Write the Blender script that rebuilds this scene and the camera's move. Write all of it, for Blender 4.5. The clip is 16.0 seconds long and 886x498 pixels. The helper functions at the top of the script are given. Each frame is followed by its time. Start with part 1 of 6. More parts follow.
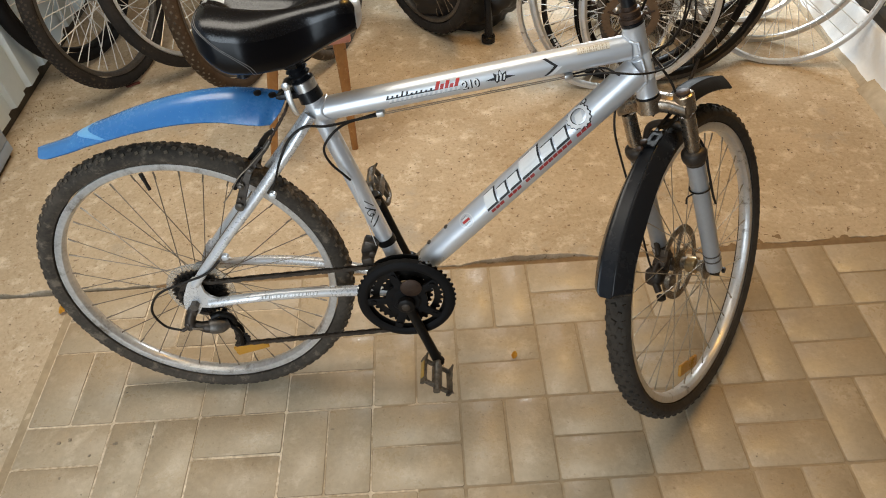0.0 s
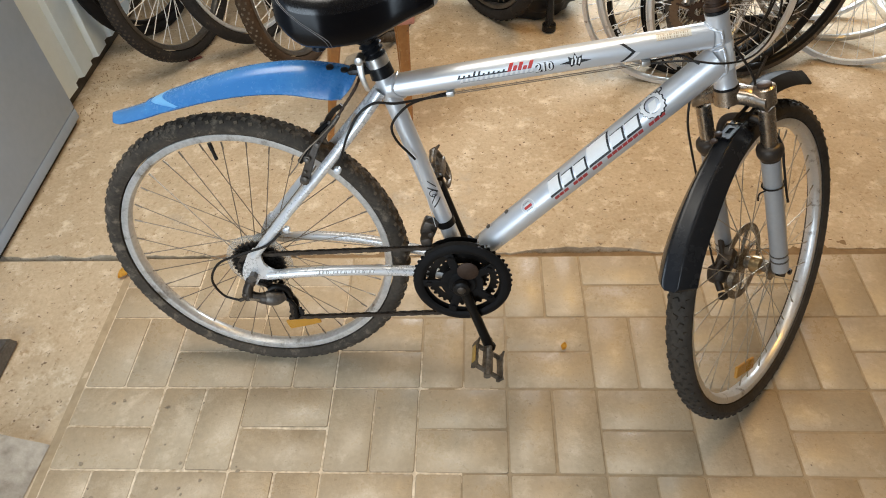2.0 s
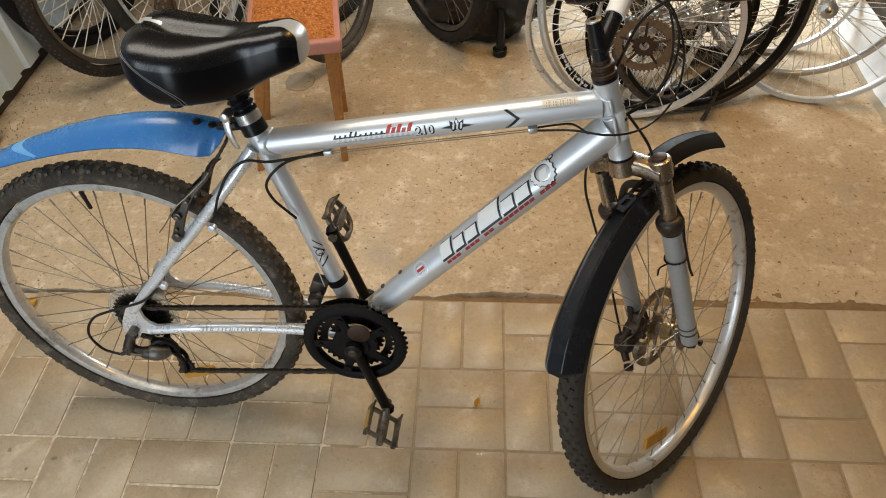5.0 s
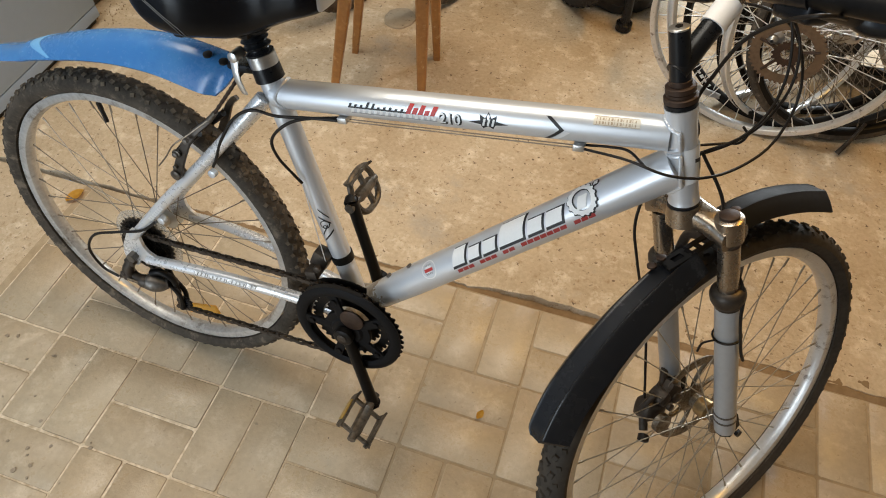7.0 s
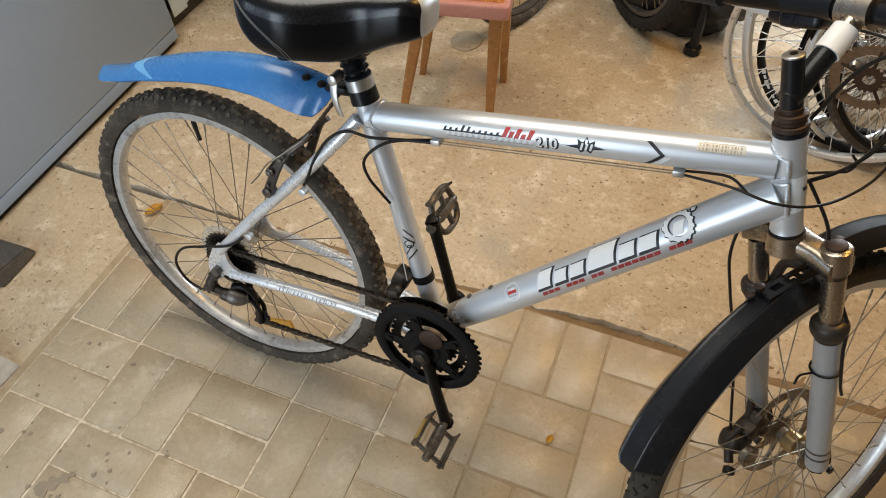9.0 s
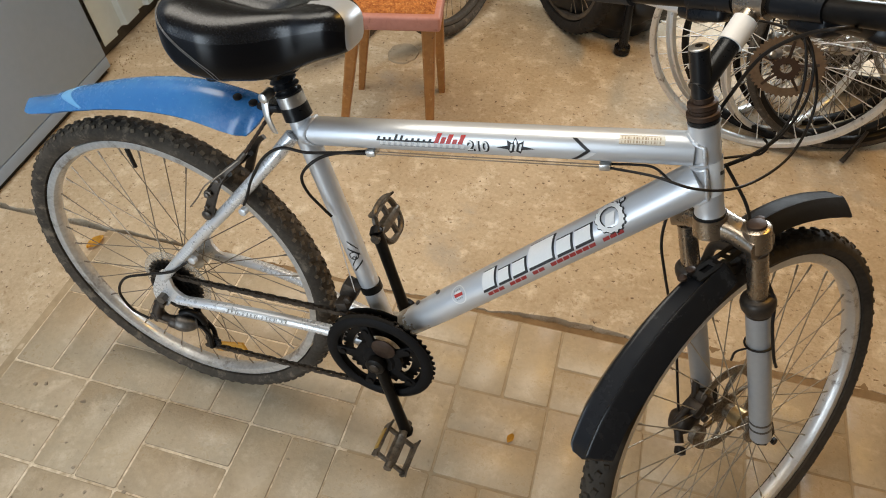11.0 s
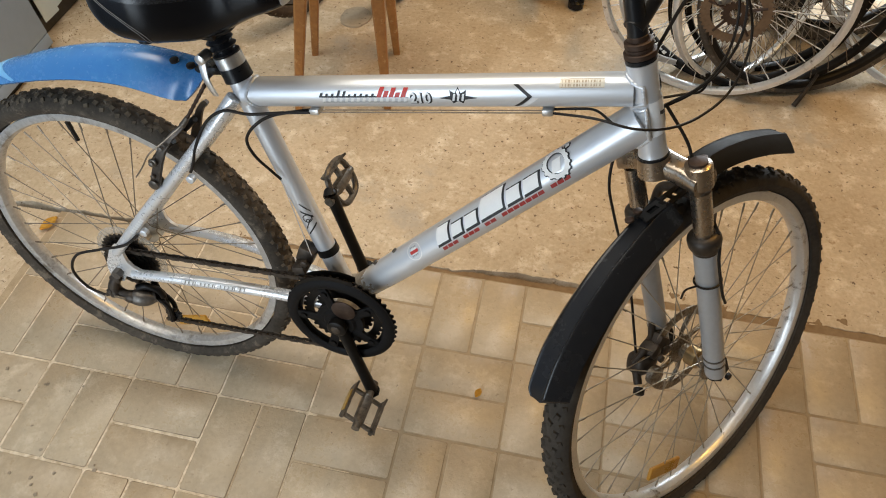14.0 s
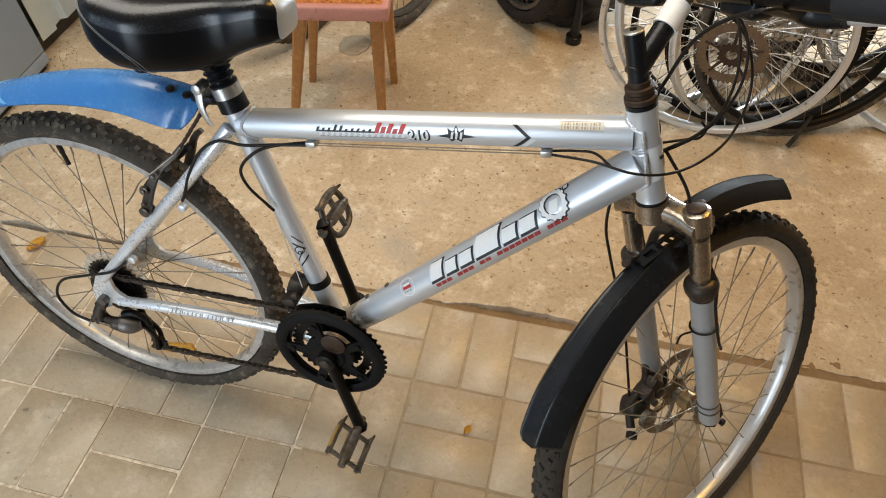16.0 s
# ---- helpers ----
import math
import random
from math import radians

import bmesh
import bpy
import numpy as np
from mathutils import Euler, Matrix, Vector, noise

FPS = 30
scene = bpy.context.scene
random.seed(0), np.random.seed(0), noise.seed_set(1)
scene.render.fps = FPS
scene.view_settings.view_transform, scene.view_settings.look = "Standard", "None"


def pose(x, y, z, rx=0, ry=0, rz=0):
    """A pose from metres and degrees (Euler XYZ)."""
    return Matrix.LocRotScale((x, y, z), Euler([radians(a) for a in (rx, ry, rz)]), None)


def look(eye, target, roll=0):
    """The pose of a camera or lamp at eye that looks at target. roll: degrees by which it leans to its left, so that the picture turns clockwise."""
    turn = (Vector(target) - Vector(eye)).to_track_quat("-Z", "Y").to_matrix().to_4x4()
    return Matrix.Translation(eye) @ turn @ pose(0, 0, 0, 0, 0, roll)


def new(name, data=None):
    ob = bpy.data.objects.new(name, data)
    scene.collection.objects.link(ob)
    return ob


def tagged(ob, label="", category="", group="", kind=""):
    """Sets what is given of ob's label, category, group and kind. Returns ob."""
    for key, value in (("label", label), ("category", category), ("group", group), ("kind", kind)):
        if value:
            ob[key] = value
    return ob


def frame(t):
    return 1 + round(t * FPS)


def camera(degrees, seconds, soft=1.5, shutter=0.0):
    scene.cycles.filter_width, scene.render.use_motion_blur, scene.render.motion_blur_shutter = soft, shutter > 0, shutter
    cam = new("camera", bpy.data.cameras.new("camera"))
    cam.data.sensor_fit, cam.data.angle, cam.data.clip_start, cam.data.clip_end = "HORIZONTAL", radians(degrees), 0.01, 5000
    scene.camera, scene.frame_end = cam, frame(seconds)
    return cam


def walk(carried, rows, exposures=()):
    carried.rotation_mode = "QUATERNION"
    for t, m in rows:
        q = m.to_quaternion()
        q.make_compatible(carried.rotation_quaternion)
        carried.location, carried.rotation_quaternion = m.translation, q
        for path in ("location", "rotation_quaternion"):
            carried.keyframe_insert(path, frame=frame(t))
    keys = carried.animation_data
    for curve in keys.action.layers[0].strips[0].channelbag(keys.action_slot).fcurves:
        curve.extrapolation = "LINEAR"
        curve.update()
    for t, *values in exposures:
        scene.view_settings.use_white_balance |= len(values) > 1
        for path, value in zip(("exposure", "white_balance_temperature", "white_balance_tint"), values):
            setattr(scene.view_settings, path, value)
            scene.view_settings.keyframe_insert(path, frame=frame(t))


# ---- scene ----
# camera and its walk
cam = camera(67.2, 16.0, 1.0)
PATH = [
    (0, (0.989, -0.763, 1.373), (0.982, 0.575, -0.113), -3.9),
    (0.5, (0.974, -0.762, 1.369), (0.914, 0.568, -0.123), -4.0),
    (1, (0.951, -0.771, 1.366), (0.818, 0.551, -0.13), -4.8),
    (1.5, (0.94, -0.77, 1.358), (0.82, 0.539, -0.15), -4.0),
    (2, (0.944, -0.77, 1.36), (0.829, 0.55, -0.139), -4.2),
    (2.5, (0.959, -0.774, 1.356), (0.898, 0.544, -0.147), -3.5),
    (3, (1.005, -0.765, 1.352), (1.04, 0.545, -0.159), -2.6),
    (3.5, (1.018, -0.76, 1.355), (1.068, 0.569, -0.138), -2.2),
    (4, (1.03, -0.749, 1.364), (1.068, 0.616, -0.097), -2.2),
    (4.5, (1.072, -0.699, 1.372), (1.07, 0.655, -0.1), -2.0),
    (4.7, (1.093, -0.669, 1.375), (1.055, 0.665, -0.114), -2.2),
    (6.8, (1.239, -0.423, 1.313), (0.893, 0.751, -0.268), 1.8),
    (7, (1.231, -0.431, 1.308), (0.863, 0.704, -0.297), 0.5),
    (7.5, (1.186, -0.452, 1.307), (0.718, 0.681, -0.273), -0.6),
    (8, (1.159, -0.462, 1.311), (0.644, 0.661, -0.262), -1.4),
    (8.2, (1.162, -0.447, 1.31), (0.645, 0.672, -0.265), -2.0),
    (10.3, (1.175, -0.466, 1.324), (0.725, 0.703, -0.235), -2.5),
    (10.5, (1.178, -0.464, 1.318), (0.753, 0.707, -0.247), -2.1),
    (11, (1.196, -0.461, 1.32), (0.806, 0.742, -0.229), -2.5),
    (11.5, (1.212, -0.461, 1.32), (0.868, 0.759, -0.228), -2.5),
    (12, (1.218, -0.461, 1.322), (0.879, 0.77, -0.218), -2.9),
    (12.5, (1.217, -0.465, 1.321), (0.863, 0.742, -0.233), -3.6),
    (13, (1.219, -0.464, 1.317), (0.875, 0.722, -0.256), -3.4),
    (13.5, (1.223, -0.464, 1.314), (0.894, 0.719, -0.265), -3.4),
    (14, (1.231, -0.47, 1.306), (0.929, 0.683, -0.3), -3.0),
    (14.5, (1.228, -0.472, 1.296), (0.922, 0.648, -0.332), -2.3),
    (15, (1.225, -0.466, 1.304), (0.903, 0.703, -0.286), -1.9),
    (15.5, (1.223, -0.455, 1.301), (0.936, 0.735, -0.281), -0.7),
    (16, (1.222, -0.448, 1.307), (0.934, 0.766, -0.256), -0.4),
]
EXPOSURES = [(0, -0.56, 6700, 10), (0.5, -0.44, 6600, 10), (1, -0.37, 6500, 10), (2, -0.32, 6450, 10), (2.5, -0.34, 6450, 10), (3.5, -0.40, 6550, 10), (4.5, -0.67, 6800, 10),
             (7, -0.52, 6700, 10), (8, -0.52, 6550, 10), (10.5, -0.53, 6600, 10), (12, -0.58, 6700, 10), (13.5, -0.54, 6700, 10), (14.5, -0.42, 6550, 10), (16, -0.42, 6550, 10)]
walk(cam, [(t, look(eye, target, roll)) for t, eye, target, roll in PATH], EXPOSURES)

# ---------------------------------------------------------------- world and lights
world = bpy.data.worlds.new("world")
scene.world = world
world.use_nodes = True
world.node_tree.nodes["Background"].inputs[0].default_value = (0.75, 0.85, 1.0, 1)
world.node_tree.nodes["Background"].inputs[1].default_value = 0.4
scene.view_settings.exposure = 0.0


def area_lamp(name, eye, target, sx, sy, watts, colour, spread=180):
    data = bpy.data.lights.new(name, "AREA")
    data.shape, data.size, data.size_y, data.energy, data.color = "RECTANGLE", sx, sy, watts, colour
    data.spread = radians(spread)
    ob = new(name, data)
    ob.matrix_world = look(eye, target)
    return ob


area_lamp("gateway_daylight", (0.12, -1.95, 1.15), (-0.12, 0.9, 0.3), 0.95, 1.9, 50, (0.75, 0.88, 1.0))
area_lamp("ceiling_tube_light", (1.80, 1.15, 2.46), (1.80, 1.15, 0), 0.12, 1.2, 29, (1.0, 0.56, 0.12))
area_lamp("ceiling_tube_light", (0.12, 0.55, 2.46), (0.12, 0.55, 0), 2.0, 1.0, 41, (1.0, 0.96, 0.87), 150)
# fill lamp added inside the room to brighten the white plinth; no window there
area_lamp("plinth_fill_lamp", (1.98, 2.75, 1.00), (2.44, 1.2, 0.05), 0.5, 0.8, 72, (0.80, 0.91, 1.0))


# ---------------------------------------------------------------- materials
def material(name, base, rough=0.5, metal=0.0, dark=None, fine=60.0, coarse=6.0, amount=0.5, bump=0.1, bump_scale=None,
             spec=0.5, coat=0.0, vary=0.0, rough_vary=0.1, alpha=1.0, transmission=0.0, stain=None, stain_scale=3.0, stain_at=0.6, speck=None, speck_scale=60.0, speck_at=0.66, contrast=0.22, pale=None, pale_scale=9.0, pale_at=0.56, patch=None, patch_scale=2.0, patch_at=0.55):
    m = bpy.data.materials.new(name)
    m.use_nodes = True
    nt = m.node_tree
    nodes, links = nt.nodes, nt.links
    p = nodes["Principled BSDF"]
    geo = nodes.new("ShaderNodeNewGeometry")

    def noise_node(scale, detail=4.0, rough_in=0.6):
        n = nodes.new("ShaderNodeTexNoise")
        n.inputs["Scale"].default_value, n.inputs["Detail"].default_value = scale, detail
        n.inputs["Roughness"].default_value = rough_in
        links.new(geo.outputs["Position"], n.inputs["Vector"])
        return n

    def ramp(src, lo, hi):
        r = nodes.new("ShaderNodeMapRange")
        r.inputs[1].default_value, r.inputs[2].default_value = lo, hi
        links.new(src, r.inputs[0])
        return r.outputs[0]

    def mixed(fac, a, b):
        x = nodes.new("ShaderNodeMix")
        x.data_type = "RGBA"
        links.new(fac, x.inputs[0])
        for sock, v in ((x.inputs[6], a), (x.inputs[7], b)):
            if isinstance(v, tuple):
                sock.default_value = (*v, 1)
            else:
                links.new(v, sock)
        return x.outputs[2]

    dark = dark or tuple(0.6 * c for c in base)
    f, c = noise_node(fine), noise_node(coarse, 3.0)
    both = nodes.new("ShaderNodeMath")
    both.operation = "MULTIPLY_ADD"
    links.new(f.outputs[0], both.inputs[0])
    both.inputs[1].default_value = 0.5
    half = nodes.new("ShaderNodeMath")
    half.operation = "MULTIPLY"
    half.inputs[1].default_value = 0.5
    links.new(c.outputs[0], half.inputs[0])
    links.new(half.outputs[0], both.inputs[2])
    fac = ramp(both.outputs[0], 0.5 - contrast, 0.5 + contrast)
    scaled = nodes.new("ShaderNodeMath")
    scaled.operation = "MULTIPLY"
    scaled.inputs[1].default_value = amount
    links.new(fac, scaled.inputs[0])
    col = mixed(scaled.outputs[0], base, dark)
    if pale:
        s = noise_node(pale_scale, 7.0, 0.72)
        col = mixed(ramp(s.outputs[0], pale_at, pale_at + 0.16), col, pale)
    if patch:
        s = noise_node(patch_scale, 8.0, 0.68)
        col = mixed(ramp(s.outputs[0], patch_at, patch_at + 0.12), col, patch)
    if stain:
        s = noise_node(stain_scale, 6.0, 0.7)
        col = mixed(ramp(s.outputs[0], stain_at, stain_at + 0.12), col, stain)
    if speck:
        s = noise_node(speck_scale, 5.0, 0.65)
        col = mixed(ramp(s.outputs[0], speck_at, speck_at + 0.05), col, speck)
    if vary:
        info = nodes.new("ShaderNodeObjectInfo")
        hsv = nodes.new("ShaderNodeHueSaturation")
        val = nodes.new("ShaderNodeMapRange")
        val.inputs[3].default_value, val.inputs[4].default_value = 1 - vary, 1 + vary
        links.new(info.outputs["Random"], val.inputs[0])
        links.new(val.outputs[0], hsv.inputs["Value"])
        links.new(col, hsv.inputs["Color"])
        col = hsv.outputs[0]
    links.new(col, p.inputs["Base Color"])
    r = nodes.new("ShaderNodeMapRange")
    r.inputs[3].default_value, r.inputs[4].default_value = max(0.02, rough - rough_vary), min(1.0, rough + rough_vary)
    links.new(fac, r.inputs[0])
    links.new(r.outputs[0], p.inputs["Roughness"])
    p.inputs["Metallic"].default_value = metal
    p.inputs["Specular IOR Level"].default_value = spec
    p.inputs["Coat Weight"].default_value = coat
    p.inputs["Coat Roughness"].default_value = 0.15
    p.inputs["Alpha"].default_value = alpha
    p.inputs["Transmission Weight"].default_value = transmission
    if bump:
        b = nodes.new("ShaderNodeBump")
        b.inputs["Strength"].default_value = bump
        b.inputs["Distance"].default_value = 0.002
        src = noise_node(bump_scale, 5.0).outputs[0] if bump_scale else both.outputs[0]
        links.new(src, b.inputs["Height"])
        links.new(b.outputs[0], p.inputs["Normal"])
    return m


M = {}
M["silver"] = material("silver_paint", (0.72, 0.74, 0.765), 0.38, 0.52, (0.66, 0.68, 0.705), 40, 6, 0.4, 0.0, coat=0.4, rough_vary=0.04, stain=(0.50, 0.47, 0.43), stain_scale=9, stain_at=0.70)
M["silver_grimy"] = material("grimy_silver_paint", (0.52, 0.48, 0.42), 0.5, 0.35, (0.30, 0.25, 0.19), 150, 30, 1.0, 0.1, contrast=0.15)
M["silver_stay"] = material("worn_silver_paint", (0.80, 0.80, 0.80), 0.30, 0.42, (0.66, 0.655, 0.645), 160, 14, 0.4, 0.03, coat=0.4, stain=(0.36, 0.32, 0.27), stain_scale=34, stain_at=0.72)
M["alu"] = material("brushed_aluminium", (0.62, 0.61, 0.59), 0.34, 0.9, (0.45, 0.43, 0.40), 240, 20, 0.5, 0.06, stain=(0.25, 0.20, 0.15), stain_scale=50, stain_at=0.66)
M["rim"] = material("scuffed_rim_aluminium", (0.78, 0.78, 0.77), 0.34, 0.55, (0.52, 0.50, 0.47), 180, 16, 0.6, 0.08, stain=(0.19, 0.16, 0.13), stain_scale=30, stain_at=0.585)
M["rim_dull"] = material("dull_grey_rim", (0.74, 0.73, 0.71), 0.36, 0.55, (0.40, 0.38, 0.35), 150, 14, 0.9, 0.08, stain=(0.22, 0.185, 0.15), stain_scale=16, stain_at=0.56)
M["chrome"] = material("tarnished_chrome", (0.46, 0.40, 0.33), 0.27, 0.95, (0.27, 0.20, 0.14), 120, 18, 0.7, 0.08, stain=(0.13, 0.070, 0.035), stain_scale=28, stain_at=0.60)
M["rust"] = material("rusted_steel", (0.066, 0.036, 0.022), 0.55, 0.45, (0.028, 0.018, 0.013), 150, 25, 0.8, 0.4)
M["spoke"] = material("dull_spoke_steel", (0.30, 0.25, 0.19), 0.42, 0.6, (0.13, 0.095, 0.065), 90, 30, 0.8, 0.0)
M["spoke_pale"] = material("pale_dusty_spoke_steel", (0.52, 0.46, 0.36), 0.40, 0.5, (0.26, 0.21, 0.15), 90, 30, 0.8, 0.0)
M["spoke_bright"] = material("bright_spoke_steel", (0.90, 0.89, 0.87), 0.32, 0.35, (0.66, 0.63, 0.59), 90, 30, 0.6, 0.0)
M["rubber"] = material("dusty_tyre_rubber", (0.098, 0.079, 0.060), 0.85, 0.0, (0.027, 0.023, 0.019), 120, 12, 0.85, 0.35, spec=0.22, stain=(0.185, 0.148, 0.108), stain_scale=34, stain_at=0.54)
M["tread_dust"] = material("dust_covered_tread", (0.215, 0.168, 0.116), 0.9, 0.0, (0.050, 0.040, 0.030), 90, 10, 1.0, 0.3, spec=0.2, contrast=0.13)
M["rubber_brown"] = material("brown_muddy_rubber", (0.085, 0.052, 0.028), 0.85, 0.0, (0.034, 0.022, 0.014), 90, 14, 0.9, 0.35, spec=0.22, stain=(0.17, 0.115, 0.06), stain_scale=38, stain_at=0.60)
M["tread_brown"] = material("worn_brown_tread", (0.085, 0.062, 0.044), 0.85, 0.0, (0.035, 0.028, 0.022), 110, 14, 0.9, 0.3, spec=0.22)
M["rubber_dirt"] = material("muddy_tyre_rubber", (0.036, 0.030, 0.025), 0.88, 0.0, (0.015, 0.014, 0.013), 100, 14, 0.8, 0.35, spec=0.22, stain=(0.105, 0.078, 0.052), stain_scale=40, stain_at=0.60)
M["rubber_front"] = material("brown_black_tyre_rubber", (0.070, 0.056, 0.042), 0.80, 0.0, (0.025, 0.021, 0.017), 120, 16, 0.8, 0.3, spec=0.25)
M["black_plastic"] = material("black_plastic", (0.009, 0.010, 0.012), 0.30, 0.0, (0.006, 0.006, 0.007), 200, 10, 0.6, 0.05, rough_vary=0.10, spec=0.30, stain=(0.030, 0.027, 0.025), stain_scale=14, stain_at=0.64)
M["cable"] = material("black_cable_housing", (0.018, 0.014, 0.011), 0.45, 0.0, None, 200, 30, 0.5, 0.05, spec=0.25)
M["black_metal"] = material("black_oily_steel", (0.006, 0.0055, 0.005), 0.40, 0.2, (0.017, 0.014, 0.012), 140, 22, 0.7, 0.15, spec=0.20)
M["greasy"] = material("greasy_brown_metal", (0.085, 0.067, 0.052), 0.44, 0.55, (0.024, 0.020, 0.017), 160, 30, 0.8, 0.3)
M["pedal_metal"] = material("worn_grey_brown_alloy", (0.20, 0.170, 0.135), 0.42, 0.6, (0.045, 0.036, 0.028), 120, 34, 1.0, 0.3, contrast=0.16)
M["grey_metal"] = material("dull_grey_alloy", (0.20, 0.18, 0.16), 0.45, 0.7, (0.07, 0.06, 0.05), 160, 30, 0.8, 0.25)
M["rotor"] = material("dirty_brake_rotor", (0.34, 0.30, 0.24), 0.40, 0.8, (0.13, 0.095, 0.065), 260, 50, 0.9, 0.2, contrast=0.12)
M["vinyl"] = material("black_saddle_vinyl", (0.004, 0.004, 0.005), 0.24, 0.0, (0.003, 0.003, 0.004), 700, 9, 0.6, 0.05, bump_scale=420, rough_vary=0.05, spec=0.20)
M["vinyl_top"] = material("embossed_saddle_vinyl", (0.005, 0.005, 0.006), 0.26, 0.0, (0.004, 0.004, 0.005), 420, 9, 0.6, 0.08, bump_scale=420, rough_vary=0.06, spec=0.50)
M["vinyl_silver"] = material("silver_saddle_vinyl", (0.47, 0.50, 0.54), 0.38, 0.35, (0.39, 0.42, 0.45), 400, 12, 0.5, 0.08)
M["thread"] = material("grey_thread", (0.26, 0.26, 0.26), 0.7, 0.0, None, 900, 40, 0.5, 0.0)
M["blue"] = material("blue_plastic", (0.036, 0.178, 0.455), 0.25, 0.0, (0.030, 0.150, 0.41), 150, 5, 0.8, 0.03, coat=0.4, pale=(0.075, 0.262, 0.545), pale_scale=4.0, pale_at=0.47, stain=(0.13, 0.33, 0.58), stain_scale=34, stain_at=0.70)
M["blue_pale"] = material("pale_blue_plastic", (0.155, 0.400, 0.690), 0.33, 0.0, (0.12, 0.34, 0.63), 150, 9, 0.6, 0.03)
M["white"] = material("white_vinyl", (0.92, 0.92, 0.91), 0.45, 0.0, (0.78, 0.77, 0.75), 300, 14, 0.5, 0.03)
M["ink"] = material("black_ink", (0.018, 0.018, 0.02), 0.45, 0.0, None, 300, 20, 0.5, 0.0)
M["red_ink"] = material("red_ink", (0.55, 0.045, 0.035), 0.45, 0.0, (0.40, 0.03, 0.03), 300, 20, 0.5, 0.0)
M["dull_red"] = material("worn_dark_red_ink", (0.46, 0.020, 0.016), 0.5, 0.0, (0.38, 0.16, 0.15), 260, 40, 0.5, 0.0)
M["grey_ink"] = material("grey_ink", (0.42, 0.43, 0.44), 0.45, 0.0, None, 300, 20, 0.5, 0.0)
M["paper"] = material("yellowed_sticker", (0.77, 0.735, 0.65), 0.38, 0.1, (0.70, 0.63, 0.50), 200, 30, 0.6, 0.0)
M["amber"] = material("amber_reflector", (0.62, 0.30, 0.035), 0.3, 0.0, (0.45, 0.20, 0.03), 400, 30, 0.5, 0.2, bump_scale=900)
M["amber_dirty"] = material("dirty_amber_reflector", (0.46, 0.29, 0.07), 0.4, 0.0, (0.20, 0.125, 0.045), 200, 40, 0.7, 0.2)
M["brass"] = material("brass_hub", (0.56, 0.40, 0.20), 0.35, 0.85, (0.25, 0.15, 0.07), 150, 40, 0.6, 0.1)
M["leaf"] = material("yellow_dry_leaf", (0.78, 0.46, 0.055), 0.6, 0.0, (0.60, 0.31, 0.04), 300, 60, 0.7, 0.2)
M["clear_plastic"] = material("clear_plastic", (0.62, 0.58, 0.50), 0.30, 0.0, (0.40, 0.35, 0.28), 120, 40, 0.6, 0.05, alpha=0.35)
M["rust_red"] = material("dark_red_dried_leaf", (0.17, 0.042, 0.022), 0.7, 0.0, (0.08, 0.022, 0.014), 120, 30, 0.8, 0.2)
M["wood"] = material("varnished_wood", (0.43, 0.190, 0.048), 0.42, 0.0, (0.27, 0.105, 0.026), 70, 18, 0.9, 0.12, coat=0.2, stain=(0.60, 0.36, 0.155), stain_scale=46, stain_at=0.60, speck=(0.12, 0.055, 0.020), speck_scale=60, speck_at=0.66, contrast=0.16)
M["pink"] = material("worn_pink_paint", (0.56, 0.255, 0.200), 0.55, 0.0, (0.42, 0.17, 0.13), 80, 16, 0.8, 0.15, stain=(0.26, 0.115, 0.07), stain_scale=30, stain_at=0.60)
M["carpet"] = material("orange_tufted_cloth", (0.60, 0.235, 0.070), 0.95, 0.0, (0.24, 0.068, 0.022), 170, 95, 1.0, 1.0, bump_scale=130, spec=0.1, stain=(0.72, 0.36, 0.12), stain_scale=110, stain_at=0.55, contrast=0.13)
M["concrete"] = material("worn_concrete", (0.605, 0.478, 0.330), 0.78, 0.0, (0.43, 0.325, 0.208), 90, 5.0, 0.9, 1.0, bump_scale=110, spec=0.35, pale=(0.74, 0.635, 0.485), pale_scale=16.0, pale_at=0.52, patch=(0.42, 0.358, 0.285), patch_scale=2.6, patch_at=0.57, stain=(0.36, 0.242, 0.138), stain_scale=44, stain_at=0.575, speck=(0.16, 0.105, 0.062), speck_scale=66, speck_at=0.622, contrast=0.15)
M["tile"] = material("concrete_paving_tile", (0.515, 0.402, 0.268), 0.35, 0.0, (0.425, 0.330, 0.218), 80, 9.0, 1.0, 0.45, bump_scale=150, spec=0.5, vary=0.04, rough_vary=0.13, pale=(0.61, 0.500, 0.360), pale_scale=11.0, pale_at=0.53, patch=(0.435, 0.345, 0.236), patch_scale=12.0, patch_at=0.56, stain=(0.315, 0.235, 0.150), stain_scale=64, stain_at=0.605, speck=(0.13, 0.092, 0.062), speck_scale=78, speck_at=0.68, contrast=0.14)
# dark chamfer colour that paints in the shadow line along the joints
M["tile_edge"] = material("joint_shade_tile_edge", (0.20, 0.148, 0.095), 0.8, 0.0, (0.42, 0.325, 0.22), 90, 12, 1.0, 0.3, spec=0.2, contrast=0.12)
M["grout"] = material("sandy_joint", (0.86, 0.73, 0.55), 0.95, 0.0, (0.44, 0.33, 0.21), 70, 4.0, 1.0, 0.5, bump_scale=200, spec=0.2, contrast=0.11)
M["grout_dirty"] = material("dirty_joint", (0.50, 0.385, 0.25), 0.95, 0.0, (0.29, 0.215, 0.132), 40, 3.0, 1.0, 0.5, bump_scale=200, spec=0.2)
M["dirt_stain"] = material("dried_dark_splash", (0.255, 0.198, 0.138), 0.5, 0.0, (0.34, 0.265, 0.18), 200, 60, 1.0, 0.1, contrast=0.12)
